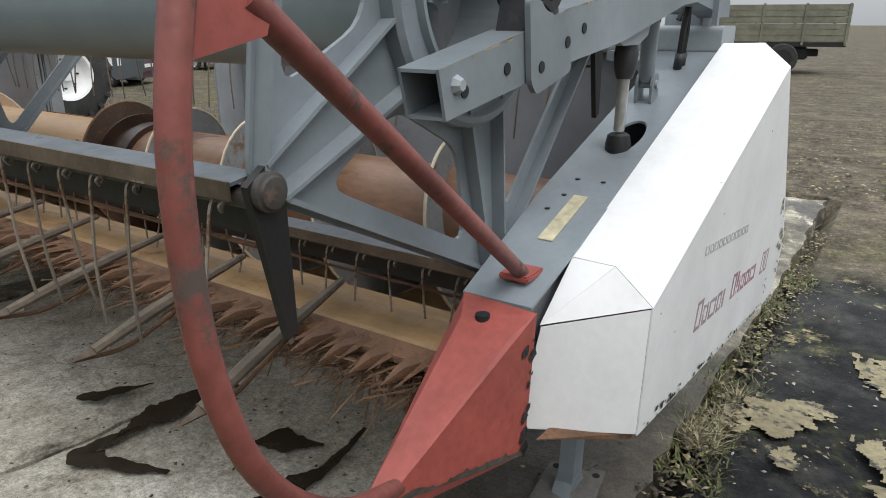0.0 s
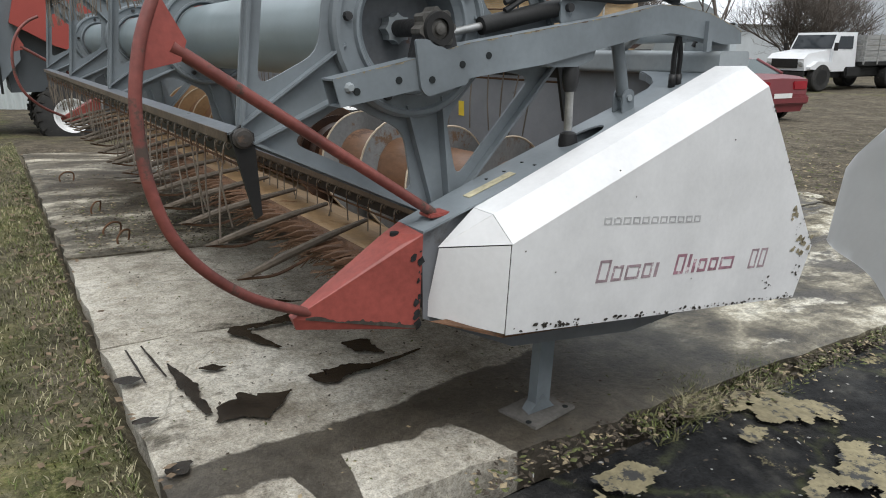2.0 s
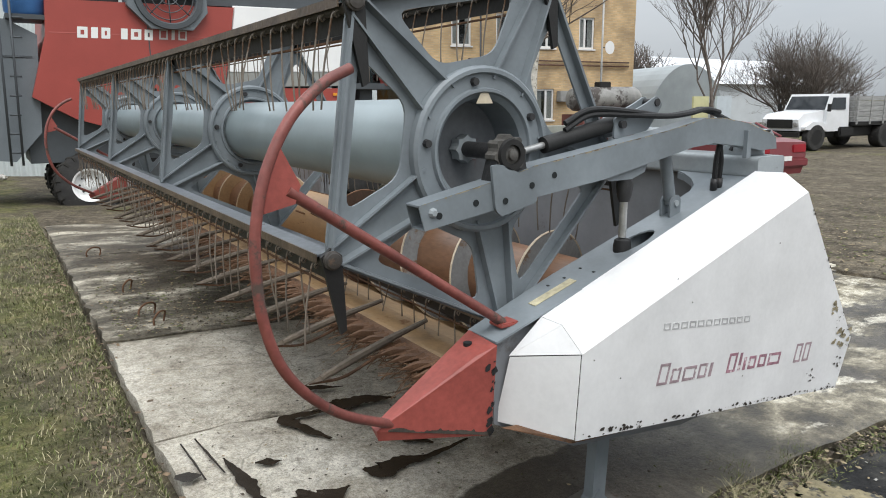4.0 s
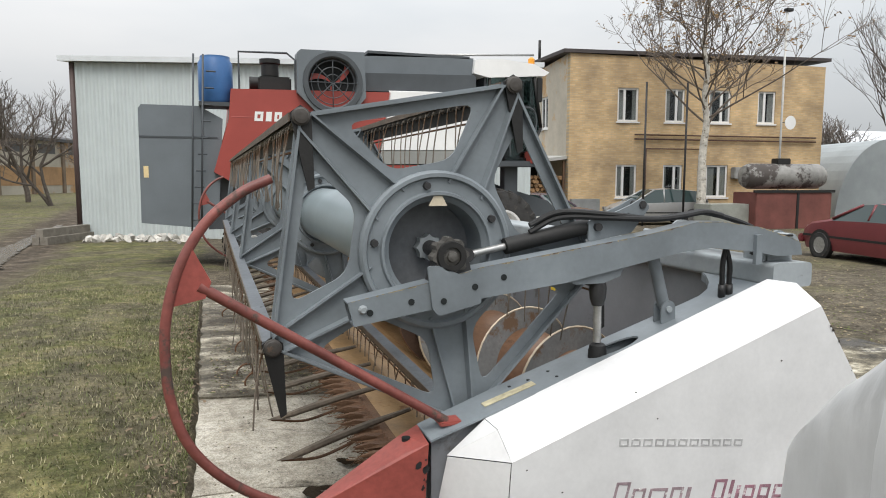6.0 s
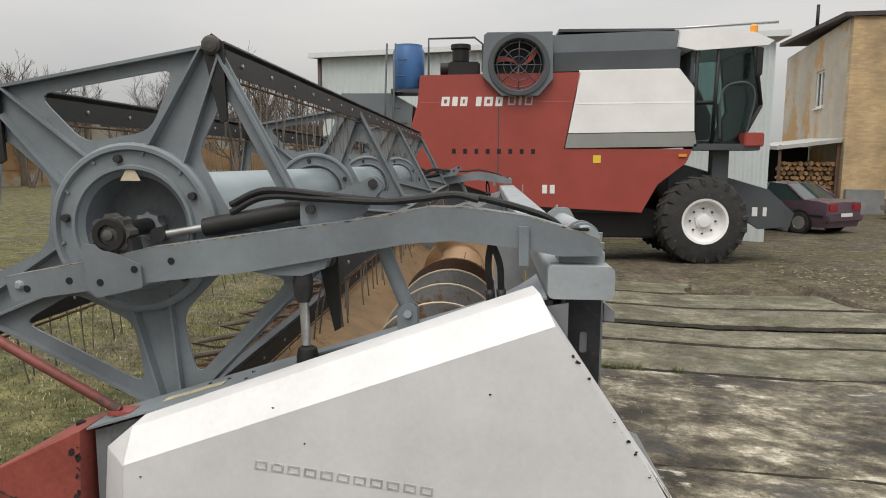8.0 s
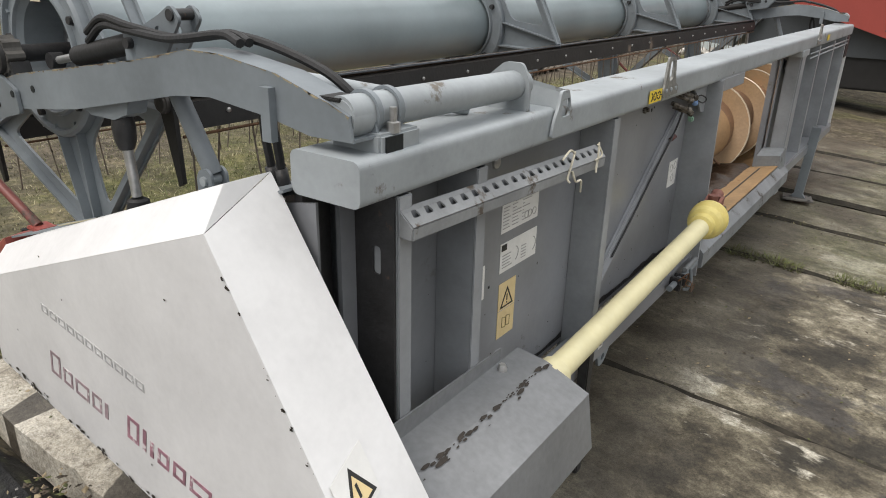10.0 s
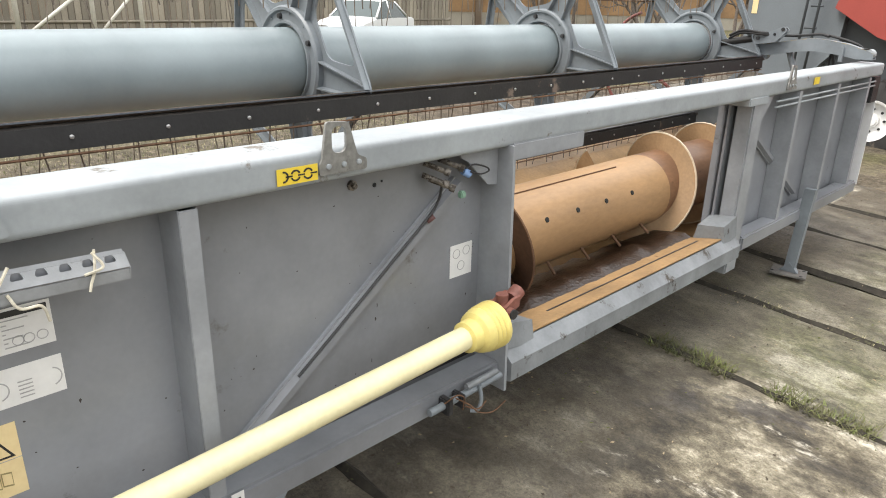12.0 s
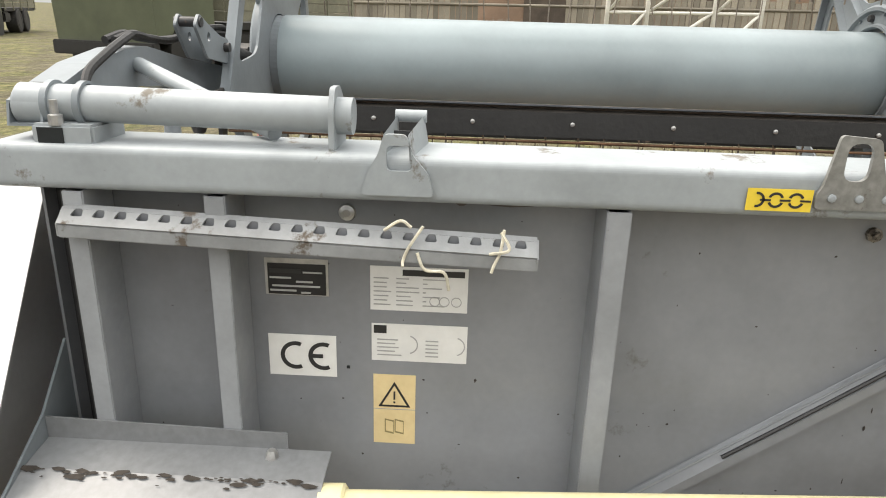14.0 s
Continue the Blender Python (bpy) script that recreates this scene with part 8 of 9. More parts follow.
bare_tree("bare_tree", (27.0, 19.5, ground_height(27, 19.5)), 13.0, 0.1, "slender bare tree with upright twigs", BARK, 31, spread=0.33, fork=0.24, depth=6, stems=2)
bare_tree("bare_bush", (37.4, 21.7, ground_height(37.4, 21.7)), 10.6, 0.085, "dense bare bush with fine twigs", BARK, 41, spread=0.6, fork=0.2, depth=6, stems=9, thin=0.55)
bare_tree("bare_bush", (38.6, 21.2, ground_height(38.6, 21.2)), 9.0, 0.08, "dense bare bush with fine twigs", BARK, 43, spread=0.6, fork=0.2, depth=6, stems=9)
bare_tree("bare_bush", (37.0, 33.0, ground_height(37, 33)), 9.2, 0.16, "dense bare bush behind the house", BARK, 47, spread=0.55, fork=0.22, depth=6, stems=6)

# -- poles
for (x, y, h, m, lb) in ((14.75, 21.95, 5.75, IRON, "thin rusty steel pole"), (16.36, 21.5, 5.75, IRON, "thin rusty steel pole"), (20.2, 20.5, 8.7, paint("whitewashed_pole", (0.55, 0.55, 0.53), 0.6), "slender white pole with a dish aerial")):
    z = ground_height(x, y)
    g = thing("pole", (x, y, z), lb, "pole", "poles by the house")
    part("shaft", rod((x, y, z - 0.1), (x, y, z + h), 0.045, 0.04, seg=8), m, g)
    if h > 7:
        part("dish", lathe([(y - 0.12, 0.28), (y - 0.06, 0.24), (y - 0.04, 0.02)], (x + 0.35, 0, z + 4.2), seg=20), PVC, g, "white dish aerial")
        part("dish_arm", rod((x, y, z + 4.2), (x + 0.35, y - 0.05, z + 4.2), 0.02, seg=6), IRON, g)
        part("lamp", box(x - 0.1, x + 0.25, y - 0.1, y + 0.1, z + h - 0.12, z + h, 0.02), IRON, g)


# -- vehicles
def vehicle_wheel(parent, M, x, y, r, w, rim_m):
    def sub(nm, bm, m, par):
        ob = new(nm, mesh_of(nm, bm, m))
        ob.parent = par
        if par is parent:
            ob.matrix_parent_inverse = Matrix.Translation(-parent.location)
            ob.matrix_basis = M
        return ob
    wh = sub("wheel", lathe([(y - w / 2, r * 0.6), (y - w / 2, r * 0.92), (y - w / 2 + 0.03, r), (y + w / 2 - 0.03, r), (y + w / 2, r * 0.92), (y + w / 2, r * 0.6)], (x, 0, r), seg=24, ring=True), TYRE, parent)
    for s in (-1, 1):
        sub("rim", lathe([(y + s * w / 2 * 0.98, r * 0.62), (y + s * w / 2 * 1.02, r * 0.6), (y + s * w / 2 * 0.8, r * 0.5), (y + s * w / 2 * 0.85, 0.03)], (x, 0, r), seg=20), rim_m, wh)
    return wh


def car(name, at, turn, m, label, hatch=False, length=4.2, width=1.68, height=1.42):
    x, y = at
    z = ground_height(x, y)
    g = thing(name, (x, y, z), label, "car", "parked cars")
    M = Matrix.Translation((x, y, z)) @ Matrix.Rotation(radians(turn), 4, "Z")
    L, Wd, Ht = length / 2, width / 2, height

    def put(nm, bm, mm, lb=""):
        ob = new(nm, mesh_of(nm, bm, mm))
        ob.parent = g
        ob.matrix_parent_inverse = Matrix.Translation(-g.location)
        ob.matrix_basis = M
        return tagged(ob, lb)

    if hatch:
        st = [(-L, 0.55, 0.56, 0.86), (-L + 0.04, 0.82, 0.84, 0.95), (-L + 0.14, 0.95, 1.0, 0.98), (-L + 0.5, 0.97, Ht - 0.1, 1), (-0.35, 0.95, Ht, 1), (0.3, 0.93, Ht - 0.05, 1), (1.15, 0.9, 0.97, 1), (L - 0.45, 0.76, 0.82, 0.98), (L - 0.12, 0.6, 0.66, 0.9), (L, 0.42, 0.45, 0.72)]
    else:
        st = [(-L, 0.55, 0.56, 0.88), (-L + 0.04, 0.86, 0.88, 0.95), (-L + 0.3, 0.9, 0.93, 0.99), (-L + 0.75, 0.92, 0.96, 1), (-0.75, 0.93, Ht - 0.05, 1), (-0.2, 0.93, Ht, 1), (0.25, 0.92, Ht - 0.04, 1), (0.95, 0.9, 0.95, 1), (L - 0.4, 0.78, 0.83, 0.98), (L - 0.1, 0.64, 0.68, 0.9), (L, 0.42, 0.45, 0.78)]
    bodies = {0: bmesh.new(), 1: bmesh.new()}
    rows = []
    for px, zb, zr, k in st:
        wr = Wd * k - (0.2 if zr - zb > 0.2 else 0.06 if zr - zb > 0.04 else 0.03)
        rows.append([(px * 0.98, -Wd * k + 0.06, 0.2), (px, -Wd * k, 0.45), (px, -Wd * k + 0.02, zb), (px, -wr, zr), (px, 0, zr + 0.03), (px, wr, zr), (px, Wd * k - 0.02, zb), (px, Wd * k, 0.45), (px * 0.98, Wd * k - 0.06, 0.2)])
    for i in range(len(rows) - 1):
        tall = max(st[i][2] - st[i][1], st[i + 1][2] - st[i + 1][1]) > 0.2
        slope = abs(st[i][2] - st[i + 1][2]) > 0.25
        for k in range(8):
            pane = tall and (k in (2, 5) or (slope and k in (3, 4)))
            q = [rows[i][k], rows[i][k + 1], rows[i + 1][k + 1], rows[i + 1][k]]
            f = bodies[pane].faces.new([bodies[pane].verts.new(v) for v in q])
            f.smooth = True
    for i in (0, -1):
        bodies[0].faces.new([bodies[0].verts.new(v) for v in rows[i]])
    for k in bodies.values():
        bmesh.ops.remove_doubles(k, verts=k.verts, dist=0.001)
    put("body", bodies[0], m)
    put("window_band", bodies[1], BODY_GLASS, "dark glass")
    roof = [(px, zr) for px, zb, zr, k in st if zr - zb > 0.2]
    roof = [(st[[q[0] for q in st].index(roof[0][0]) - 1][0], 0.97)] + roof + [(st[[q[0] for q in st].index(roof[-1][0]) + 1][0], 0.95)]
    for cx in (-L * 0.62, L * 0.62):
        for s in (-1, 1):
            put("wheel_arch", lathe([(s * (Wd - 0.1), 0.36), (s * (Wd + 0.004), 0.36)], (cx, 0, 0.32), seg=20), BLACK)
    put("trim_strip", box(-L + 0.1, L - 0.2, -Wd - 0.006, -Wd + 0.01, 0.5, 0.55), BLACK)
    put("trim_strip", box(-L + 0.1, L - 0.2, Wd - 0.01, Wd + 0.006, 0.5, 0.55), BLACK)
    for s in (-1, 1):
        for a, b in zip(roof, roof[1:]):
            if a[1] < 1.1 or b[1] < 1.1:
                put("pillar", rod((a[0], s * (Wd - 0.03 - (0.17 if a[1] > 1.1 else 0)), a[1]), (b[0], s * (Wd - 0.03 - (0.17 if b[1] > 1.1 else 0)), b[1]), 0.035, seg=6), m)
        put("pillar", rod((-0.1, s * (Wd - 0.05), 0.95), (-0.12, s * (Wd - 0.2), Ht - 0.02), 0.035, seg=6), m)
        put("headlight", box(L - 0.12, L - 0.01, s * (Wd - 0.38) - 0.16, s * (Wd - 0.38) + 0.16, 0.6, 0.73, 0.02), ZINC)
        put("tail_light", box(-L - 0.01, -L + 0.08, s * (Wd - 0.3) - 0.2, s * (Wd - 0.3) + 0.2, 0.66, 0.84, 0.02), paint("red_lamp_glass", (0.3, 0.02, 0.03), 0.2))
    put("bumper", box(-L - 0.05, -L + 0.1, -Wd + 0.04, Wd - 0.04, 0.36, 0.54, 0.03), m)
    put("bumper", box(L - 0.1, L + 0.05, -Wd + 0.04, Wd - 0.04, 0.32, 0.52, 0.03), m)
    put("number_plate", box(-L - 0.06, -L - 0.052, -0.26, 0.26, 0.5, 0.6), PAPER)
    for cx in (-L * 0.62, L * 0.62):
        for s in (-1, 1):
            vehicle_wheel(g, M, cx, s * (Wd - 0.08), 0.31, 0.19, ZINC)
    return g


SILVER = paint("silver_car_paint", (0.42, 0.42, 0.42), 0.3, metal=0.5, vary=0.04)
PLUM = paint("dark_plum_car_paint", (0.12, 0.08, 0.105), 0.25, metal=0.3, vary=0.05)
CAR_RED = paint("faded_red_car_paint", (0.17, 0.035, 0.04), 0.35, vary=0.06)
CAR_WHITE = paint("white_car_paint", (0.7, 0.71, 0.72), 0.3, vary=0.03)
car("silver_hatchback", (16.0, 22.9), 165.5, SILVER, "silver hatchback parked before the brick house", hatch=True, height=1.5)
car("plum_sedan", (8.7, 19.9), 122, PLUM, "dark plum sedan parked beside the combine", height=1.42)
car("red_sedan", (12.3, 9.2), 80, CAR_RED, "faded red sedan parked behind the header", length=4.2, height=1.32)
car("white_sedan", (-16.8, 15.2), -65, CAR_WHITE, "white sedan parked before a fence", height=1.45)


def lorry(name, at, turn, cab_m, bed_m, label, scale=1.0, army=False, boards=3):
    x, y = at
    z = ground_height(x, y)
    g = thing(name, (x, y, z), label, "lorry", "parked lorries")
    M = Matrix.Translation((x, y, z)) @ Matrix.Rotation(radians(turn), 4, "Z") @ Matrix.Scale(scale, 4)

    def put(nm, bm, mm, lb=""):
        ob = new(nm, mesh_of(nm, bm, mm))
        ob.parent = g
        ob.matrix_parent_inverse = Matrix.Translation(-g.location)
        ob.matrix_basis = M
        return tagged(ob, lb)

    put("chassis", box(-3.6 if army else -3.0, 3.0, -0.4, 0.4, 0.6, 0.85, 0.02), BLACK)
    put("underbody", box(-3.2, 1.7, -0.85, 0.85, 0.5, 0.93, 0.05), BLACK)
    if army:
        put("cab", hull([(px, s * 1.15, pz) for s in (-1, 1) for px, pz in ((1.6, 0.75), (3.2, 0.75), (3.25, 1.7), (3.0, 2.65), (1.6, 2.65))]), cab_m)
        put("windscreen", hull([(3.235, s * 1.0, 1.75) for s in (-1, 1)] + [(3.045, s * 0.95, 2.5) for s in (-1, 1)] + [(3.2, s * 1.0, 1.75) for s in (-1, 1)] + [(3.0, s * 0.95, 2.5) for s in (-1, 1)]), GLASS)
    else:
        put("bonnet", hull([(px, s * (0.85 if pz > 1 else 0.9), pz) for s in (-1, 1) for px, pz in ((1.7, 0.8), (3.2, 0.8), (3.25, 1.25), (3.0, 1.45), (1.75, 1.6))]), cab_m)
        put("cab", hull([(px, s * (1.0 if pz < 1.8 else 0.92), pz) for s in (-1, 1) for px, pz in ((0.35, 0.75), (1.8, 0.75), (1.8, 1.6), (1.5, 2.25), (0.4, 2.25))]), cab_m)
        put("windscreen", hull([(1.79, s * 0.9, 1.62) for s in (-1, 1)] + [(1.54, s * 0.85, 2.15) for s in (-1, 1)] + [(1.82, s * 0.9, 1.63) for s in (-1, 1)] + [(1.57, s * 0.85, 2.16) for s in (-1, 1)]), GLASS)
        put("grille", box(3.22, 3.27, -0.6, 0.6, 0.9, 1.25, 0.01), BLACK)
        put("bumper", box(3.25, 3.4, -1.0, 1.0, 0.55, 0.75, 0.02), BLACK)
        for s in (-1, 1):
            put("side_window", hull([(0.65, s * 0.985, 1.62), (1.6, s * 0.985, 1.62), (1.42, s * 0.945, 2.1), (0.65, s * 0.945, 2.1), (0.65, s * 1.0, 1.62), (1.6, s * 1.0, 1.62), (1.42, s * 0.96, 2.1), (0.65, s * 0.96, 2.1)]), GLASS)
            put("mudguard", hull([(px, s * 0.95 + q, pz) for q in (-0.14, 0.14) for px, pz in ((1.75, 0.8), (2.0, 1.12), (2.7, 1.15), (3.1, 0.95), (3.1, 0.85))]), cab_m)
            put("headlamp", lathe([(3.2, 0.1), (3.29, 0.09), (3.3, 0.02)], (0, s * 0.75, 1.05), "x", 14), ZINC)
            put("mirror", box(1.85, 1.9, s * 1.15 - 0.08, s * 1.15 + 0.08, 1.55, 1.85, 0.01), BLACK)
    bx1 = 1.2 if army else 0.2
    bx0 = -4.3 if army else -3.3
    top = 1.14 + 0.21 * boards
    put("bed_floor", box(bx0, bx1, -1.15, 1.15, 0.95, 1.1, 0.01), BLACK)
    for s in (-1, 1):
        for k in range(boards):
            put("side_board", box(bx0, bx1, s * 1.15 - 0.03, s * 1.15 + 0.03, 1.12 + k * 0.21, 1.31 + k * 0.21, 0.01), bed_m)
        for i in range(5):
            px = bx0 + 0.05 + (bx1 - bx0 - 0.1) * i / 4
            put("stake", box(px - 0.04, px + 0.04, s * 1.19 - 0.02, s * 1.19 + 0.02, 1.0, top, 0.005), bed_m)
        put("fuel_tank" if s < 0 else "tool_box", box(0.1, 1.0, s * 0.85 - 0.25, s * 0.85 + 0.25, 0.5, 0.92, 0.06), BLACK)
    for k in range(boards):
        for px in (bx0, bx1):
            put("end_board", box(px - 0.03, px + 0.03, -1.12, 1.12, 1.12 + k * 0.21, 1.31 + k * 0.21, 0.01), bed_m)
    for px in ((2.3, -0.98, -2.33) if army else (2.4, -1.9)):
        for s in (-1, 1):
            vehicle_wheel(g, M, px, s * 0.95, 0.53, 0.3 if px > 0 else 0.5, BLACK)
    if army:
        for s in (-1, 1):
            put("side_window", hull([(px, s * q, pz) for q in (1.1, 1.155) for px, pz in ((1.9, 1.75), (2.95, 1.75), (2.85, 2.45), (1.9, 2.45))]), GLASS)
            put("wheel_arch", lathe([(s * 0.8, 0.62), (s * 1.17, 0.62)], (2.3, 0, 0.55), seg=24), BLACK)
        put("bumper", box(3.15, 3.35, -1.15, 1.15, 0.5, 0.75, 0.02), BLACK)
    return g


OLIVE = paint("olive_army_paint", (0.075, 0.085, 0.05), 0.6, vary=0.12, scale=2)
BED_GREY = paint("weathered_bed_boards", (0.3, 0.3, 0.29), 0.8, vary=0.2, scale=3, stretch=(0.5, 4, 4))
BED_OLIVE = paint("grey_olive_boards", (0.17, 0.165, 0.12), 0.8, vary=0.2, scale=3)
lorry("white_lorry", (26.1, 13.45), 172, CAR_WHITE, BED_GREY, "white bonneted lorry with grey tipping bed", scale=0.94, boards=5)
lorry("boarded_lorry", (25.9, 6.33), 105.4, CAR_WHITE, BED_OLIVE, "white cab-over lorry with grey-olive boarded bed", army=True, boards=6)
lorry("green_lorry", (-14.4, -4.7), -17, OLIVE, BED_OLIVE, "dark green army lorry on the yard", army=True)
lorry("green_lorry", (-30.0, -21.0), 20, OLIVE, BED_OLIVE, "dark green army lorry far off", army=True)

# -- tank on a rusty shed, metal box
tank = thing("tank_on_shed", (19.7, 19.9, ground_height(19.7, 19.9)), "weathered horizontal steel tank lying on a rusty red container", "tank")
tz = ground_height(19.7, 19.9) - 0.22
TM = Matrix.Translation((19.7, 19.8, tz)) @ Matrix.Rotation(HANG, 4, "Z")
TANK = paint("weathered_tank_steel", (0.25, 0.245, 0.23), 0.55, vary=0.3, scale=1.5, spot=(0.07, 0.06, 0.055), spot_at=0.5, spot_scale=1.2)
RUST_RED = paint("rusty_red_sheet", (0.16, 0.055, 0.045), 0.8, vary=0.2, scale=1.2)
for nm, bm, m in (("tank_shell", lathe([(-1.75, 0.15), (-1.7, 0.4), (-1.5, 0.5), (1.5, 0.5), (1.7, 0.4), (1.75, 0.15)], (0, 0, 2.25), "x", 24), TANK),
                  ("container", box(-1.6, 1.7, -0.7, 0.8, -0.2, 1.62, 0.02), RUST_RED), ("container_seam", box(0.15, 0.25, -0.73, -0.7, -0.1, 1.6), BLACK),
                  ("rail", box(-1.7, 1.8, -0.75, -0.65, 1.62, 1.72), BLACK), ("hatch", box(-0.4, 0.2, -0.2, 0.2, 2.7, 2.95, 0.03), BLACK)):
    ob = new(nm, mesh_of(nm, bm, m))
    ob.parent = tank
    ob.matrix_parent_inverse = Matrix.Translation(-tank.location)
    ob.matrix_basis = TM
bx = on_ground(box(-0.95, 0.95, -0.5, 0.5, 0.0, 0.95, 0.03), 17.2, 20.25)
solid("metal_box", bx, paint("grey_green_box_paint", (0.27, 0.28, 0.25), 0.6, vary=0.15, scale=2), "grey metal storage box on the ground", "metal box")

# arched hangar and pale wall right of the house
hang = thing("arched_hangar", (32, 27, -0.4), "grey arched metal hangar behind the house", "hangar")
arch_pts = [(3.6 * math.cos(math.pi * i / 24), 4.2 * math.sin(math.pi * i / 24)) for i in range(25)]
bm = bmesh.new()
prev = None
for k in range(2):
    y = 24.5 + 14 * k
    row = [bm.verts.new((31.5 + a + 0.35 * (y - 24.5), y, b - 0.65)) for a, b in arch_pts]
    if prev:
        for i in range(24):
            bm.faces.new((prev[i], prev[i + 1], row[i + 1], row[i]))
    else:
        bm.faces.new(row)
    prev = row
part("shell", bm, paint("grey_hangar_sheet", (0.3, 0.33, 0.34), 0.5, vary=0.1, scale=0.7), hang)
tent = thing("white_canopy_hall", (41, 30, -0.5), "long white sheet-roofed hall far off", "hall")
part("wall", box(35, 62, 34, 44, -1.0, 2.8), paint("pale_blue_grey_sheet", (0.5, 0.53, 0.55), 0.6, vary=0.08, scale=0.4), tent)
part("roof", hull([(34.5, 33.5, 2.8), (62.5, 33.5, 2.8), (34.5, 44.5, 2.8), (62.5, 44.5, 2.8), (34.5, 39, 5.2), (62.5, 39, 5.2)]), paint("white_sheet_roof", (0.62, 0.64, 0.66), 0.5, vary=0.06, scale=0.4), tent)
for x, y, c in ((24.6, 18.6, (0.55, 0.53, 0.3)), (25.7, 18.2, (0.5, 0.55, 0.58))):
    solid("standing_panel", on_ground(box(-0.55, 0.55, -0.05, 0.05, 0.0, 2.1, 0.01), x, y), paint("panel_%d" % int(x), c, 0.5, vary=0.06), "pale painted metal cabinet standing on the yard", "cabinet", "yard cabinets")
for x, y, w, h, c in ((38.6, 16.6, 1.9, 1.9, (0.5, 0.47, 0.33)), (39.4, 14.7, 1.3, 2.0, (0.04, 0.1, 0.055)), (40.0, 15.9, 1.2, 2.5, (0.05, 0.08, 0.13)), (47, 10.5, 4.5, 2.2, (0.25, 0.24, 0.22))):
    solid("yard_hut", on_ground(box(-w / 2, w / 2, -1, 1, -0.1, h, 0.03), x, y), paint("hut_%d" % int(x * 10), c, 0.7, vary=0.2, scale=1.5), "small painted hut at the edge of the yard", "hut", "yard huts")

# -- long low farm building on the far side
LONG = paint("dirty_pale_wall", (0.36, 0.33, 0.27), 0.9, vary=0.18, scale=0.25, spot=(0.34, 0.2, 0.09), spot_at=0.52, spot_scale=0.12)
farm = thing("farm_building", (-26, 66, 2), "long low farm building with a dark roof edge", "farm building")
LA, LB = Vector((-40.0, 17.0, -0.55)), Vector((-13.5, 83.0, -1.0))
ld = (LB - LA).normalized()
ln = Vector((ld.y, -ld.x, 0))


def along_wall(a, b, h0, h1, d0, d1):
    """A block between two distances along the farm wall, two heights and two depths."""
    return hull([tuple(LA + ld * t + ln * d + Vector((0, 0, h))) for t in (a, b) for d in (d0, d1) for h in (h0, h1)])


farm.location = LA
LEN = (LB - LA).length
part("wall", along_wall(0, LEN, -1.0, 5.9, -10, 0), LONG, farm)
part("roof", hull([tuple(p + ln * d + Vector((0, 0, h))) for p in (LA, LB) for d, h in ((0.5, 5.9), (0.5, 6.2), (-5, 7.0), (-10.5, 5.9))]), paint("dark_slate_roof", (0.06, 0.062, 0.065), 0.8, vary=0.1), farm)
part("ochre_band", along_wall(0, LEN, 1.6, 3.4, 0.004, 0.03), paint("ochre_brick_band", (0.33, 0.2, 0.1), 0.9, vary=0.2, scale=0.5), farm)
part("plinth", along_wall(0, LEN, -0.8, 0.5, 0.004, 0.12), paint("dark_earth_bank", (0.09, 0.075, 0.05), 0.95, vary=0.2, scale=1), farm)
for i in range(15):
    part("pier", along_wall(2 + i * 4.8, 2.4 + i * 4.8, -0.9, 5.9, 0.0, 0.2), paint("brown_pier", (0.16, 0.12, 0.085), 0.9, vary=0.15, scale=1), farm)
for i in range(14):
    part("window_slot", along_wall(3.3 + i * 4.8, 5.9 + i * 4.8, 4.7, 5.6, 0.002, 0.02), paint("dusty_dark_pane", (0.06, 0.06, 0.06), 0.4, vary=0.2, scale=2), farm)

# -- the far side seen over the reel: fence, scrap, brick barn
FENCE = paint("grey_board_fence", (0.28, 0.25, 0.2), 0.9, vary=0.2, scale=1.5, piece=0.35, stretch=(1, 1, 0.3))
fence = thing("board_fence", (-24, 8, 0), "weathered board fence along the yard", "fence")
board_mesh = mesh_of("board", box(-0.02, 0.02, -0.09, 0.09, 0.0, 2.3), FENCE)
for i in range(150):
    y = -6 + i * 0.2
    x = -24.2 + 0.1 * y
    if 1.0 < y < 4.2:
        continue
    o = part("board", board_mesh, None, fence)
    o.location = (x, y, ground_height(x, y) - 0.05)
    o.scale = (1, 1, rng.uniform(0.9, 1.08))
for z in (0.5, 1.7):
    part("rail", rod((-24.75, -6, z + 0.1), (-21.8, 24, z + 0.3), 0.05, seg=6), FENCE, fence)
barn = thing("brick_barn", (-32, 6, 0), "brick and plank barn behind the fence", "barn")
part("wall", box(-36, -29, -14, 30, 0, 5.5), paint("patchy_brick_plank_wall", (0.3, 0.2, 0.14), 0.9, vary=0.2, scale=0.4, spot=(0.36, 0.34, 0.3), spot_at=0.52, spot_scale=0.22), barn)
part("roof", hull([(-36.5, -14.5, 5.5), (-28.5, -14.5, 5.5), (-36.5, 30.5, 5.5), (-28.5, 30.5, 5.5), (-32.5, -14.5, 7.2), (-32.5, 30.5, 7.2)]), paint("grey_barn_roof", (0.25, 0.25, 0.25), 0.8), barn)
for i in range(6):
    part("door_leaf", box(-28.99, -28.93, -10 + i * 6.5, -7.6 + i * 6.5, 0, 3.2), paint("dark_plank_door", (0.09, 0.07, 0.055), 0.9, vary=0.2, scale=2), barn)
LATTICE = paint("white_lattice_steel", (0.6, 0.58, 0.52), 0.6, vary=0.1)
gate = thing("steel_lattice", (-20.5, 9.5, 0), "white painted lattice frame leaning in the yard", "lattice frame")
gx = -20.8
for y in (5.0, 6.2, 8.2, 9.6):
    part("upright", rod((gx, y, 0), (gx, y, 4.0), 0.07, seg=8), LATTICE, gate)
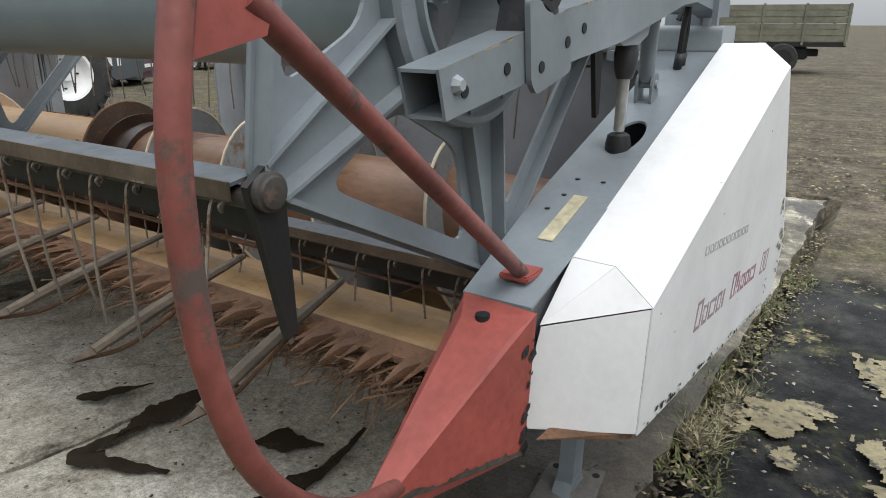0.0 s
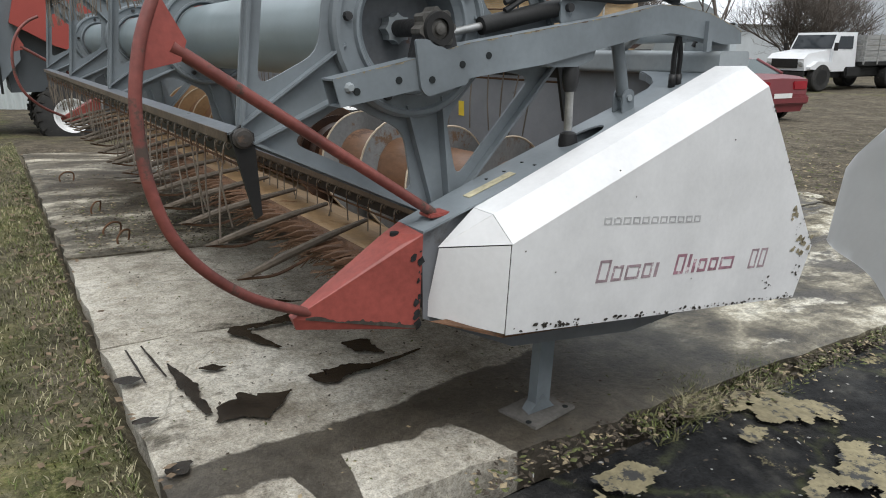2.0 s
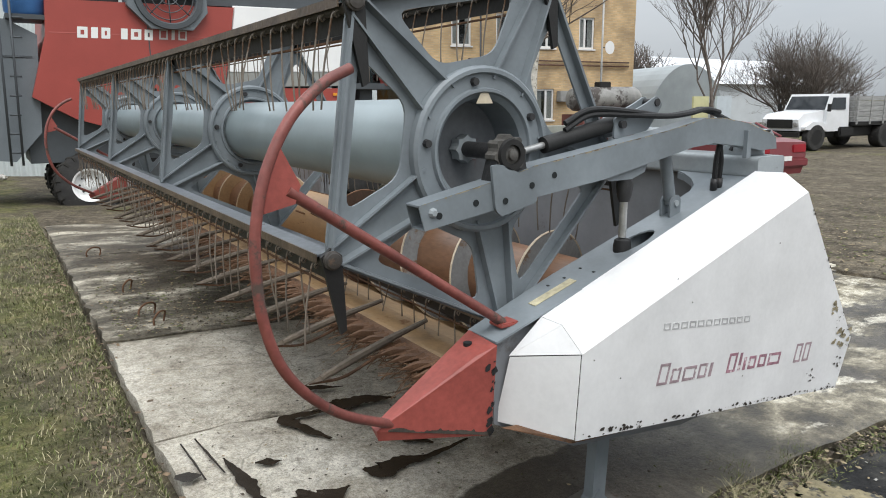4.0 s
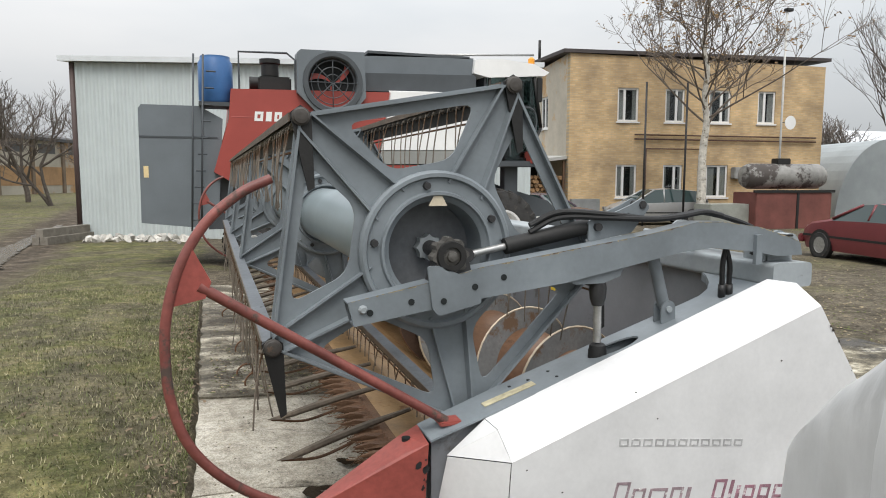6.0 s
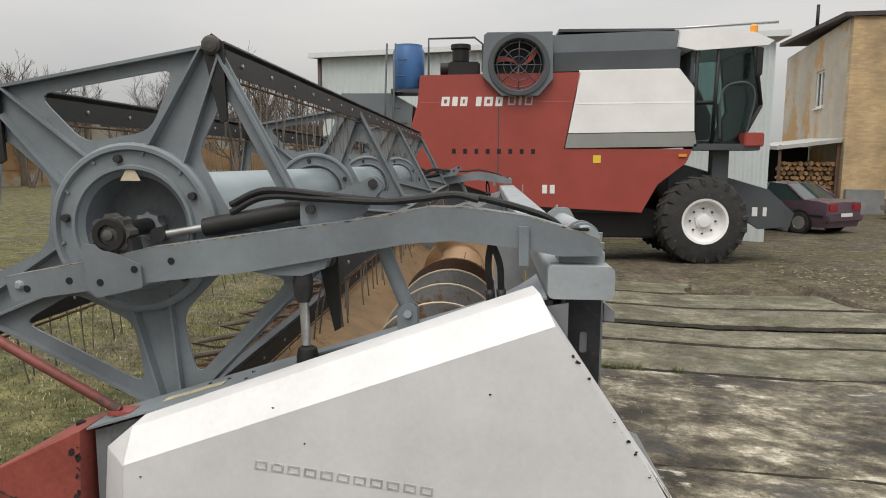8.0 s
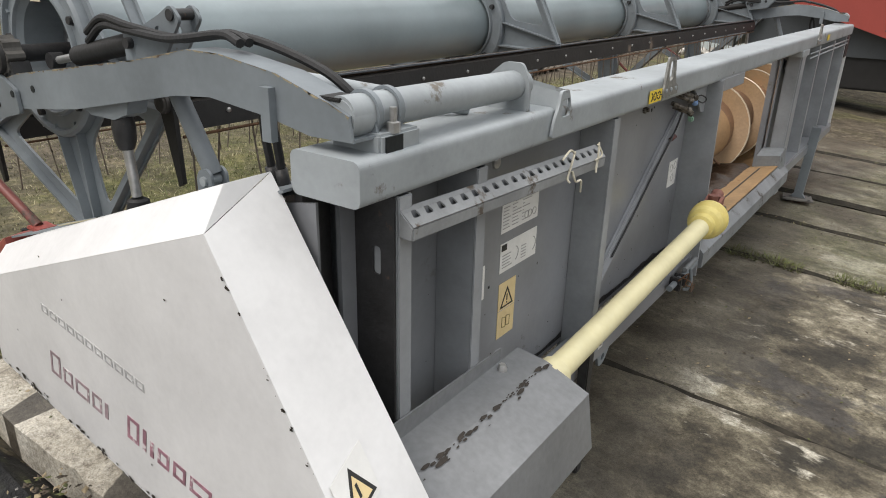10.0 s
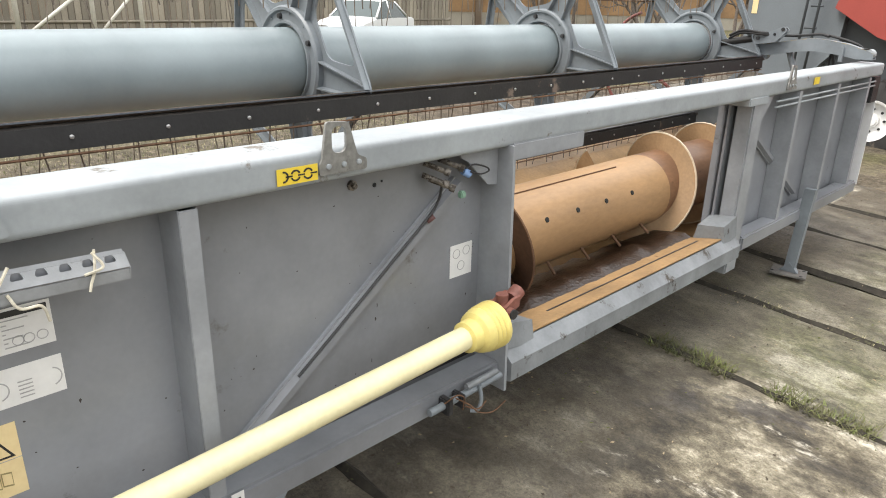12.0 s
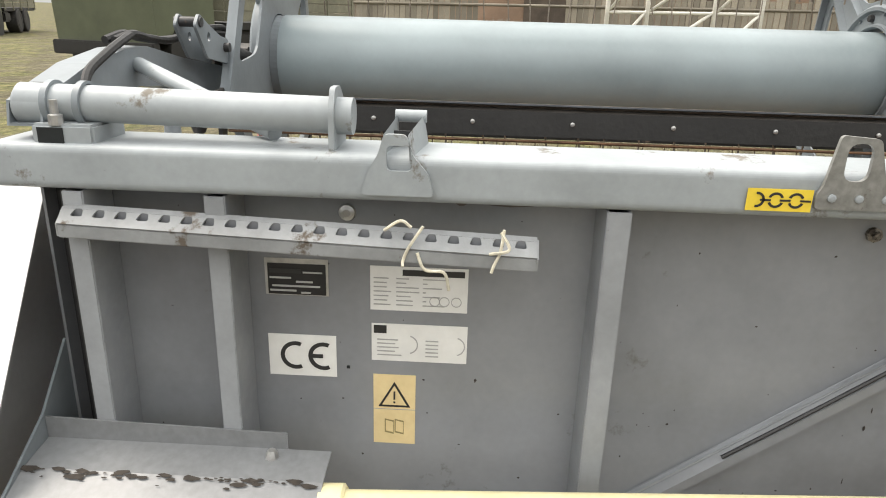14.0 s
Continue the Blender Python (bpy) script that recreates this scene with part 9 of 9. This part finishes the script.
for y0, y1 in ((5.0, 6.2), (6.2, 8.2), (8.2, 9.6)):
    for z in (0.3, 1.7):
        part("diagonal", rod((gx, y0, z), (gx, y1, z + 1.5), 0.05, seg=8), LATTICE, gate)
part("rail", rod((gx, 5.0, 1.7), (gx, 9.6, 1.75), 0.05, seg=8), LATTICE, gate)
scrap = thing("scrap_heap", (-19.5, 0.5, 0), "heap of rusty scrap bars and timber", "scrap heap")
for i in range(60):
    x, y = -20 + rng.gauss(0, 0.6), rng.uniform(-5.5, 3.5)
    a = rng.uniform(0, 6.28)
    z = ground_height(x, y)
    dz = rng.uniform(0.05, 0.7)
    L_ = rng.uniform(0.5, 1.3)
    part("scrap_bar", rod((x, y, z + dz * 0.4), (x + 0.4 * math.cos(a), y + L_ * math.sin(a), z + dz), rng.uniform(0.03, 0.07), seg=6), (RUST, FENCE, RUST, LATTICE)[i % 4], scrap)

# -- film-wrapped thing beside the path
wrap = thing("wrapped_machine", (-0.82, -0.95, ground_height(-0.8, -0.95)), "machine part wrapped in white plastic film on dark posts", "wrapped goods")
foot = [(-1.23, -1.48), (-0.9, -1.55), (-0.64, -1.5), (-0.54, -1.36), (-0.555, -1.2), (-0.66, -1.05), (-0.79, -0.87), (-0.88, -0.7), (-0.97, -0.83), (-1.1, -1.02), (-1.27, -1.2), (-1.31, -1.36)]
loop = curve([(x, y, 0) for x, y in foot + foot[:1]], 14)[:-1]
bm = bmesh.new()
rows = []
LEV = tuple((k / 14, 1.0 - 0.02 * k / 14) for k in range(13)) + ((0.95, 0.965), (0.985, 0.93)) + tuple((1.0, 0.9 - 0.035 * k) for k in range(25))
for v, (lev, s) in enumerate(LEV):
    row = []
    for p in loop:
        mid = Vector((-0.9, -1.26, 0))
        q = mid + (p - mid) * s
        top = float(np.interp(q.x, (-1.32, -1.18, -1.13, -1.09, -0.93, -0.84, -0.7, -0.61, -0.54), (1.28, 1.398, 1.432, 1.462, 1.545, 1.515, 1.46, 1.412, 1.368))) - 0.9 * max(0.0, q.y + 1.19) - 0.12 * max(0.0, -1.26 - q.y)
        hem = 0.8 + 0.3 * max(0.0, q.y + 1.1)
        zz = hem + (top - hem) * lev
        f = (noise.noise((q.x * 5, q.y * 5, zz * 2.5)) * 0.02 + noise.noise((q.x * 16, q.y * 16, zz * 3)) * 0.012) * (1.0 if lev < 0.9 else 0.5)
        dent = 0.008 * noise.noise((q.x * 4, q.y * 6, 2)) + 0.016 * (0.25 - abs(noise.noise((q.x * 4, q.y * 3, 5)))) + 0.004 * (0.2 - abs(noise.noise((q.x * 15, q.y * 9, 9)))) if lev > 0.9 else 0
        out = (p - Vector((-0.88, -1.2, 0))).normalized()
        row.append(bm.verts.new((q.x + out.x * (f - 0.012) * s, q.y + out.y * (f - 0.012) * s, zz + f * 0.4 + dent + (0.05 * noise.noise((p.x * 7, p.y * 7, 1)) if v == 0 else 0))))
    rows.append(row)
for a, b in zip(rows, rows[1:]):
    for i in range(len(a)):
        f = bm.faces.new((a[i - 1], a[i], b[i], b[i - 1]))
        f.smooth = True
bm.faces.new(rows[-1])
part("film", bm, FILM, wrap, "loose white plastic film")
POST = paint("dark_brown_post", (0.06, 0.04, 0.03), 0.8, vary=0.2, scale=8)
for x, y in ((-1.02, -1.4), (-0.68, -1.36), (-0.86, -1.12)):
    part("post", box(x - 0.05, x + 0.05, y - 0.05, y + 0.05, ground_height(x, y) - 0.03, 0.9, 0.005), POST, wrap)


# ---- mud and litter on the slabs ----
streak([(-1.795, 1.28), (-1.782, 1.137), (-1.771, 0.965), (-1.76, 0.8)], (0.012, 0.03, 0.032, 0.03), 2)
streak([(-1.75, 0.725), (-1.685, 0.775), (-1.62, 0.79), (-1.553, 0.802), (-1.45, 0.84)], (0.035, 0.085, 0.1, 0.085, 0.02), 3)
streak([(-1.25, 1.515), (-1.354, 1.526), (-1.437, 1.5), (-1.42, 1.398), (-1.35, 1.23)], (0.02, 0.028, 0.06, 0.035, 0.03), 4)
streak([(-1.37, 1.49), (-1.25, 1.53), (-1.12, 1.54), (-1.0, 1.53), (-0.88, 1.49)], (0.02, 0.05, 0.075, 0.06, 0.02), 14)
streak([(-1.345, 0.93), (-1.29, 0.877), (-1.19, 0.9), (-1.055, 0.893), (-0.83, 0.945)], (0.05, 0.085, 0.05, 0.022, 0.02), 5)
streak([(-1.1, 1.16), (-1.045, 1.096), (-0.985, 0.98)], (0.03, 0.07, 0.02), 6)
streak([(-1.27, 1.855), (-1.2, 1.8), (-1.05, 1.745)], (0.05, 0.04, 0.012), 7)
streak([(-1.914, 1.49), (-1.905, 1.3), (-1.9, 1.14)], 0.005, 15)
streak([(-1.852, 1.51), (-1.838, 1.33), (-1.823, 1.16)], 0.006, 16)
streak([(-1.7, 1.18), (-1.65, 1.16), (-1.6, 1.15)], (0.02, 0.035, 0.012), 11)
streak([(-1.995, 1.22), (-1.95, 1.2), (-1.905, 1.19)], (0.04, 0.045, 0.02), 9)
streak([(-1.995, 0.857), (-1.96, 0.856), (-1.91, 0.857)], (0.03, 0.025, 0.012), 10)
streak([(-1.96, 0.53), (-1.93, 0.52), (-1.88, 0.54)], (0.04, 0.04, 0.02), 13)
for x, y, turn in ((-1.72, 5.95, 0.3), (-1.666, 4.39, 1.0), (-1.66, 3.62, 0.5), (-1.63, 3.37, 0.9)):
    z = ground_height(x, y) - 0.02
    u = Vector((math.cos(turn), math.sin(turn), 0)) * 0.055
    c = Vector((x, y, z))
    solid("lifting_loop", pipe(curve([c - u, c - u * 1.1 + Vector((0, 0, 0.06)), c - u * 0.5 + Vector((0.02, 0, 0.1)), c + u * 0.5 + Vector((0.03, 0, 0.09)), c + u * 1.1 + Vector((0.01, 0, 0.05)), c + u]), 0.007, 8), RUST, "bent rusty rebar loop standing out of the slab", "rebar loop", "loops in the slabs")
CRUST = paint("pale_peeling_crust", (0.24, 0.205, 0.122), 0.9, vary=0.25, scale=9, spot=(0.045, 0.044, 0.042), spot_at=0.53, spot_scale=16, bump=0.5, bump_scale=50)


def crust(name, cx, cy, rx, ry, turn, seed, label):
    """A thin ragged skin: cells kept where a noise field is high."""
    bm = bmesh.new()
    c, s_ = math.cos(turn), math.sin(turn)
    step, verts = 0.01, {}

    def corner(i, j):
        if (i, j) not in verts:
            x, y = cx + i * step, cy + j * step
            x, y = x + 0.006 * noise.noise((i * 0.9, j * 0.9, seed)), y + 0.006 * noise.noise((i * 0.9, j * 0.9, seed + 5))
            verts[i, j] = bm.verts.new((x, y, ground_height(x, y) - 0.009 + 0.003 * noise.noise((x * 40, y * 40, 1))))
        return verts[i, j]
    n = int(max(rx, ry) / step) + 6
    for i in range(-n, n):
        for j in range(-n, n):
            u, v = (c * i + s_ * j) * step / rx, (-s_ * i + c * j) * step / ry
            x, y = cx + i * step, cy + j * step
            field = 1 - u * u - v * v + 1.1 * noise.noise((x * 9, y * 9, seed)) + 0.8 * noise.noise((x * 26, y * 26, seed + 2))
            if field > 0.35:
                bm.faces.new((corner(i, j), corner(i + 1, j), corner(i + 1, j + 1), corner(i, j + 1)))
    return solid(name, bm, CRUST, label, "crust", "crust patches")


for spot in ((0.14, -0.13, 0.27, 0.15, -0.75, 21), (0.0, -0.5, 0.2, 0.13, 0.4, 22), (-0.25, -0.5, 0.1, 0.05, 0.3, 24), (0.75, -0.42, 0.22, 0.1, 0.2, 25), (-0.76, -0.17, 0.15, 0.08, 0.2, 26), (-0.15, -0.2, 0.08, 0.04, 0.2, 28)):
    crust("peeling_crust", *spot, "pale tan crust peeling on wet dark tar")
rng = random.Random(17)
LITTER = paint("dry_brown_leaf", (0.17, 0.12, 0.075), 0.85, vary=0.4, scale=9)
litter = bmesh.new()
for i in range(900):
    x = rng.choice((rng.gauss(-2.13, 0.09), rng.gauss(-2.13, 0.09), rng.uniform(-4.2, -2.1)))
    y = rng.uniform(0.0, 8.5)
    z = ground_height(x, y) - 0.035 + (0.045 if x > -2.02 else 0)
    a, s = rng.uniform(0, 6.28), 0.006 + 0.022 * rng.random() ** 2.5
    u, v = Vector((math.cos(a), math.sin(a), rng.uniform(-0.3, 0.4))) * s, Vector((-math.sin(a), math.cos(a), rng.uniform(-0.2, 0.5))) * s * 0.6
    c = Vector((x, y, z + 0.02))
    litter.faces.new([litter.verts.new(q) for q in (c - u, c + v, c + u, c - v)])
solid("leaf_litter", litter, LITTER, "dry brown leaves scattered on the turf", "leaf litter", kind="stuff")

# gravel, twigs and leaf scraps strewn over the yard
SCRAPS = [paint("tan_leaf_scrap", (0.3, 0.24, 0.15), 0.9, vary=0.25, scale=9), paint("dark_leaf_scrap", (0.07, 0.055, 0.04), 0.9, vary=0.25, scale=9), paint("grey_pebble", (0.32, 0.31, 0.29), 0.9, vary=0.2, scale=9), paint("moss_scrap", (0.1, 0.11, 0.04), 0.9, vary=0.25, scale=9)]


def strew(name, label, count, spread, size, seed, lift=0.012, mix=(0, 0, 1, 1, 2, 3)):
    r = random.Random(seed)
    bm = bmesh.new()
    for i in range(count):
        x, y = spread(r)
        z = ground_height(x, y) + lift
        a, s = r.uniform(0, 6.28), r.uniform(*size)
        u = Vector((math.cos(a), math.sin(a), r.uniform(-0.2, 0.3))) * s
        v = Vector((-math.sin(a), math.cos(a), r.uniform(-0.2, 0.3))) * s * r.uniform(0.3, 0.8)
        c = Vector((x, y, z))
        vs = [bm.verts.new(q) for q in (c - u, c - v * 0.8 + u * 0.2, c + u, c + v, c + Vector((0, 0, s * 0.35)))]
        k = r.choice(mix)
        for j in range(4):
            f = bm.faces.new((vs[j], vs[(j + 1) % 4], vs[4]))
            f.material_index = k
    return solid(name, bm, SCRAPS, label, "litter", kind="stuff")


strew("yard_litter", "leaf scraps, gravel and moss on the bare yard", 7000, lambda r: (r.uniform(4.2, 11), r.uniform(-3, 15)), (0.008, 0.028), 51, 0.012, (1, 1, 1, 3, 3, 0))
strew("yard_litter", "leaf scraps and gravel on the yard edge", 2500, lambda r: (4.6 + abs(r.gauss(0, 1.2)), r.uniform(-1, 11)), (0.01, 0.035), 52, 0.012, (1, 1, 3, 0))
strew("slab_litter", "fine scraps and grit on the concrete slabs", 5200, lambda r: (r.uniform(-1.9, 4.0), r.uniform(0.2, 8.4)), (0.003, 0.011), 53, 0.008, (1, 1, 0, 3))
strew("tar_litter", "grit and leaf scraps on the wet tar", 900, lambda r: (r.uniform(-1.4, 2.2), r.uniform(-1.2, 0.02)), (0.003, 0.012), 54, -0.018, (1, 1, 0, 2))
strew("edge_litter", "dead leaves and soil along the slab edge", 1500, lambda r: (r.uniform(-1.2, 3.2), r.gauss(0.04, 0.045)), (0.005, 0.018), 55, -0.004, (1, 1, 1, 3, 0))
strew("knife_litter", "straw and dirt on the slabs under the knife", 1600, lambda r: (r.uniform(-1.9, -0.9), 3.12 + abs(r.gauss(0, 1.2))), (0.004, 0.018), 56, 0.01, (1, 1, 1, 0, 3))

# chipped paint along the shield's lower edge and rear corner
CHIP_DARK = paint("bare_dark_chip", (0.035, 0.028, 0.022), 0.8, vary=0.3, scale=40)
CHIP_TAN = paint("dirty_tan_chip", (0.3, 0.26, 0.17), 0.8, vary=0.25, scale=40)


def chips(name, m, spots, seed):
    r = random.Random(seed)
    bm = bmesh.new()
    for x, z, s in spots(r):
        n = 9
        ring = [bm.verts.new((x + s * r.uniform(0.4, 1.2) * math.cos(6.283 * k / n), -0.0022, z + 0.7 * s * r.uniform(0.4, 1.2) * math.sin(6.283 * k / n))) for k in range(n)]
        bm.faces.new(ring)
    tagged(part(name, on_shield(bm), m, shield, "chipped paint spots"), kind="stuff")


def low_edge(x):
    return 0.529 + (x + 1.122) * (0.357 - 0.529) / 1.398


def edge_spots(r):
    for i in range(130):
        x = -1.1 + 1.37 * r.random() ** 0.7
        yield x, low_edge(x) + abs(r.gauss(0.002, 0.006)) + 0.002, 0.0018 + 0.008 * r.random() ** 2
    for i in range(16):
        x = r.gauss(-0.93, 0.04)
        yield x, low_edge(x) + 0.006 + abs(r.gauss(0, 0.008)), r.uniform(0.004, 0.012)


def corner_spots(r):
    for i in range(26):
        z = r.uniform(0.38, 0.66)
        yield 0.3 + (0.04 if z > 0.5 else -0.01) - abs(r.gauss(0, 0.03)) - max(0, z - 0.56) * 0.7, z, 0.002 + 0.008 * r.random() ** 2
    for i in range(9):
        yield r.gauss(0.09, 0.02), r.gauss(0.455, 0.02), r.uniform(0.003, 0.008)
    for x, z in ((-0.644, 0.863), (-0.72, 0.95), (-0.2, 1.0), (-1.06, 0.76), (-0.35, 0.55), (-0.95, 0.68)):
        yield x, z, 0.004


chips("paint_chip", CHIP_DARK, edge_spots, 61)
chips("paint_chip", CHIP_DARK, corner_spots, 62)
chips("dirt_spot", CHIP_TAN, lambda r: [(0.27 + r.gauss(0, 0.03), r.uniform(0.53, 0.6), r.uniform(0.008, 0.02)) for _ in range(16)] + [(0.2 + r.gauss(0, 0.02), r.uniform(0.68, 0.72), r.uniform(0.006, 0.018)) for _ in range(9)], 63)

# small sticker on the inner side of the back sheet
g = thing("inner_sticker", (-0.014, 1.82, 0.96), "small yellow sticker on the inside of the sheet wall", "sticker")
part("sheet", box(-0.0145, -0.0125, 1.82 - 0.025, 1.82 + 0.025, 0.96 - 0.04, 0.96 + 0.04), BRIGHT, g)


def rear_edge(r):
    for i in range(26):
        t = r.random()
        yield -0.053 + 0.405 * t - abs(r.gauss(0.003, 0.004)), 1.166 - 0.614 * t, 0.0015 + 0.005 * r.random() ** 2


chips("paint_chip", CHIP_DARK, rear_edge, 64)
# warning triangle on the shield's slanted rear face
RT, RM, RTI = Vector(P["rt"]), Vector(P["rm"]), Vector(P["rti"])
eu, ev = (RM - RT).normalized(), (RTI - RT).normalized()
en = eu.cross(ev).normalized()
if en.x < 0:
    en = -en
tri_c = RT + eu * 0.52 + ev * 0.085


def rear_face_piece(shape, d0, d1):
    return hull([tri_c + eu * a + ev * b + en * d for a, b in shape for d in (d0, d1)])


g = thing("warning_sticker", tri_c, "pale sticker with a warning triangle on the white shield", "sticker")
part("sheet", rear_face_piece([(-0.035, -0.05), (-0.035, 0.05), (0.06, 0.05), (0.06, -0.05)], 0.001, 0.002), PAPER, g)
part("triangle", rear_face_piece([(-0.025, 0.0), (0.05, 0.042), (0.05, -0.042)], 0.002, 0.003), INK, g)
part("triangle_field", rear_face_piece([(-0.01, 0.0), (0.043, 0.03), (0.043, -0.03)], 0.003, 0.004), AMBER, g)
part("mark", rear_face_piece([(0.005, 0.003), (0.03, 0.003), (0.03, -0.003), (0.005, -0.003)], 0.004, 0.005), INK, g)


# small scuffs, drips and scratches on the rear sheet
r = random.Random(71)
bm = bmesh.new()
for i in range(90):
    y, z = r.uniform(0.3, 2.35), 0.45 + 0.73 * r.random() ** 1.4
    w, h = r.uniform(0.0008, 0.0035), r.uniform(0.0008, 0.003) * (3 if r.random() < 0.15 else 1)
    n = 7
    bm.faces.new([bm.verts.new((0.0008, y + w * r.uniform(0.5, 1.2) * math.cos(6.283 * k / n), z + h * r.uniform(0.5, 1.2) * math.sin(6.283 * k / n))) for k in range(n)])
tagged(part("scuff", bm, CHIP_DARK, frame_thing, "dark scuffs and chips in the paint"), kind="stuff")

# black grease smeared along the foot of the sheet
bm = bmesh.new()
prev = None
for i in range(150):
    y = 0.78 + i * 0.0105
    h = 0.012 + 0.03 * max(0.0, 0.3 + noise.noise((y * 3.1, 7, 2))) + 0.014 * noise.noise((y * 15, 7, 5))
    cur = (bm.verts.new((0.0009, y, 0.4215)), bm.verts.new((0.0009, y, 0.4215 + max(0.003, h))))
    if prev:
        bm.faces.new((prev[0], cur[0], cur[1], prev[1]))
    prev = cur
tagged(part("grease", bm, paint("black_grease", (0.012, 0.0115, 0.011), 0.45, vary=0.3, scale=15, bump=0.3), frame_thing, "black grease along the foot of the sheet"), kind="stuff")

# mud and bare spots on the red toe
ta, tb, tc = Vector((-1.315, 0.14, 0.54)), Vector((-1.66, 0.19, 0.63)), Vector((-1.3, 0.135, 0.812))
tn = (tb - ta).cross(tc - ta).normalized()
if tn.y > 0:
    tn = -tn
e1 = (tb - ta).normalized()
e2 = tn.cross(e1)
if e2.z < 0:
    e2 = -e2
bm = bmesh.new()
prev = None
for i in range(90):
    t = i / 89
    h = 0.004 + (0.034 * max(0.0, 0.25 + noise.noise((t * 5, 4, 2))) + 0.016 * max(0.0, noise.noise((t * 24, 4, 2)))) * (1 - 0.7 * t)
    c = ta.lerp(tb, 0.01 + 0.9 * t) + tn * 0.0025
    cur = (bm.verts.new(c + e2 * 0.001), bm.verts.new(c + e2 * h))
    if prev:
        bm.faces.new((prev[0], cur[0], cur[1], prev[1]))
    prev = cur
tagged(part("mud_crust", bm, paint("dried_dark_mud", (0.055, 0.045, 0.036), 0.85, vary=0.3, scale=20, bump=0.4), toe, "dried mud along the lower edge"), kind="stuff")
r = random.Random(82)
bm = bmesh.new()
for i in range(24):
    c = ta.lerp(tc, r.uniform(0.05, 0.9)) + e1 * abs(r.gauss(0.003, 0.009))
    n, s_ = 8, 0.002 + 0.009 * r.random() ** 2.5
    bm.faces.new([bm.verts.new(c + tn * 0.0025 + e1 * s_ * r.uniform(0.5, 1.3) * math.cos(6.283 * k / n) + e2 * s_ * 1.4 * r.uniform(0.5, 1.3) * math.sin(6.283 * k / n)) for k in range(n)])
tagged(part("bare_spot", bm, IRON, toe, "bare spots on the paint"), kind="stuff")

# broken stalks caught along the knife
r = random.Random(91)
bm = bmesh.new()
for i in range(1500):
    y = 0.32 + 5.9 * r.random() ** 1.6
    p = Vector((r.uniform(-1.36, -1.27), y, r.uniform(0.6, 0.655)))
    d = Vector((-1.0, r.gauss(0, 0.9), r.gauss(-0.12, 0.3))).normalized() * r.uniform(0.04, 0.13)
    w = Vector((d.y, -d.x, 0)).normalized() * r.uniform(0.0012, 0.003)
    u = Vector((0, 0, 0.003))
    q = [bm.verts.new(v) for v in (p - w, p + w, p + u, p + d - w * 0.5, p + d + w * 0.5, p + d + u)]
    for f in ((0, 1, 4, 3), (1, 2, 5, 4), (2, 0, 3, 5)):
        bm.faces.new([q[k] for k in f])
solid("broken_stalks", bm, paint("brown_dry_stalk", (0.15, 0.085, 0.047), 0.85, vary=0.35, scale=14, bump=0.2), "brown broken stalks caught along the knife", "straw", kind="stuff")

# ragged brown strip: shade under the top beam painted on the sheet
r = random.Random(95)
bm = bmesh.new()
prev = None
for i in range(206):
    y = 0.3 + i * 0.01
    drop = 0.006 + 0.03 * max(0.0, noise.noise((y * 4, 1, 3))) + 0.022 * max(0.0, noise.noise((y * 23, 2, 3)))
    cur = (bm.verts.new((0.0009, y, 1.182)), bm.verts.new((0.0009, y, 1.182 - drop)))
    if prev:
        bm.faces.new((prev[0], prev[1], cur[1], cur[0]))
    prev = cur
tagged(part("grime", bm, paint("brown_beam_shade", (0.1, 0.085, 0.072), 0.55, vary=0.3, scale=12, bump=0.1), frame_thing, "brown strip painting the shade under the beam"), kind="stuff")

# oval slot in the first rib and a scraped edge on the guard box
r = random.Random(97)
bm = bmesh.new()
for i in range(60):
    y, t = r.uniform(0.2, 0.78), abs(r.gauss(0, 0.25))
    c = Vector((0.202, y, 0.6365)) + Vector((0.125, 0, -0.05)) * min(0.3, t * 0.25)
    n, s_ = 7, 0.002 + 0.008 * r.random() ** 2.2
    bm.faces.new([bm.verts.new(c + Vector((0.0006, 0, 0.0014)) + Vector((0.93, 0, -0.37)) * (0.8 * s_ * r.uniform(0.5, 1.2) * math.sin(6.283 * k / n)) + Vector((0, 2.4 * s_ * r.uniform(0.5, 1.2) * math.cos(6.283 * k / n), 0))) for k in range(n)])
tagged(part("scraped_edge", bm, CHIP_DARK, guard, "scraped dark edge"), kind="stuff")

# the fittings of the rear wall stand a little higher and wider apart
for ob in [o for o in bpy.data.objects if o.parent is None and o.name.split(".")[0] in ("pivot_tube", "lifting_lug", "beam_bracket", "data_plate", "information_sticker", "conformity_sticker", "warning_sticker", "chain_sticker", "rings_sticker", "small_sticker", "perforated_rail", "shaft_guard", "drive_shaft", "hydraulic_couplings", "tow_pin", "beam_tongue")]:
    ob.location.y += 0.0125 * ob.location.y - 0.0205
    ob.location.z += 0.006
auger.location.y += 0.016
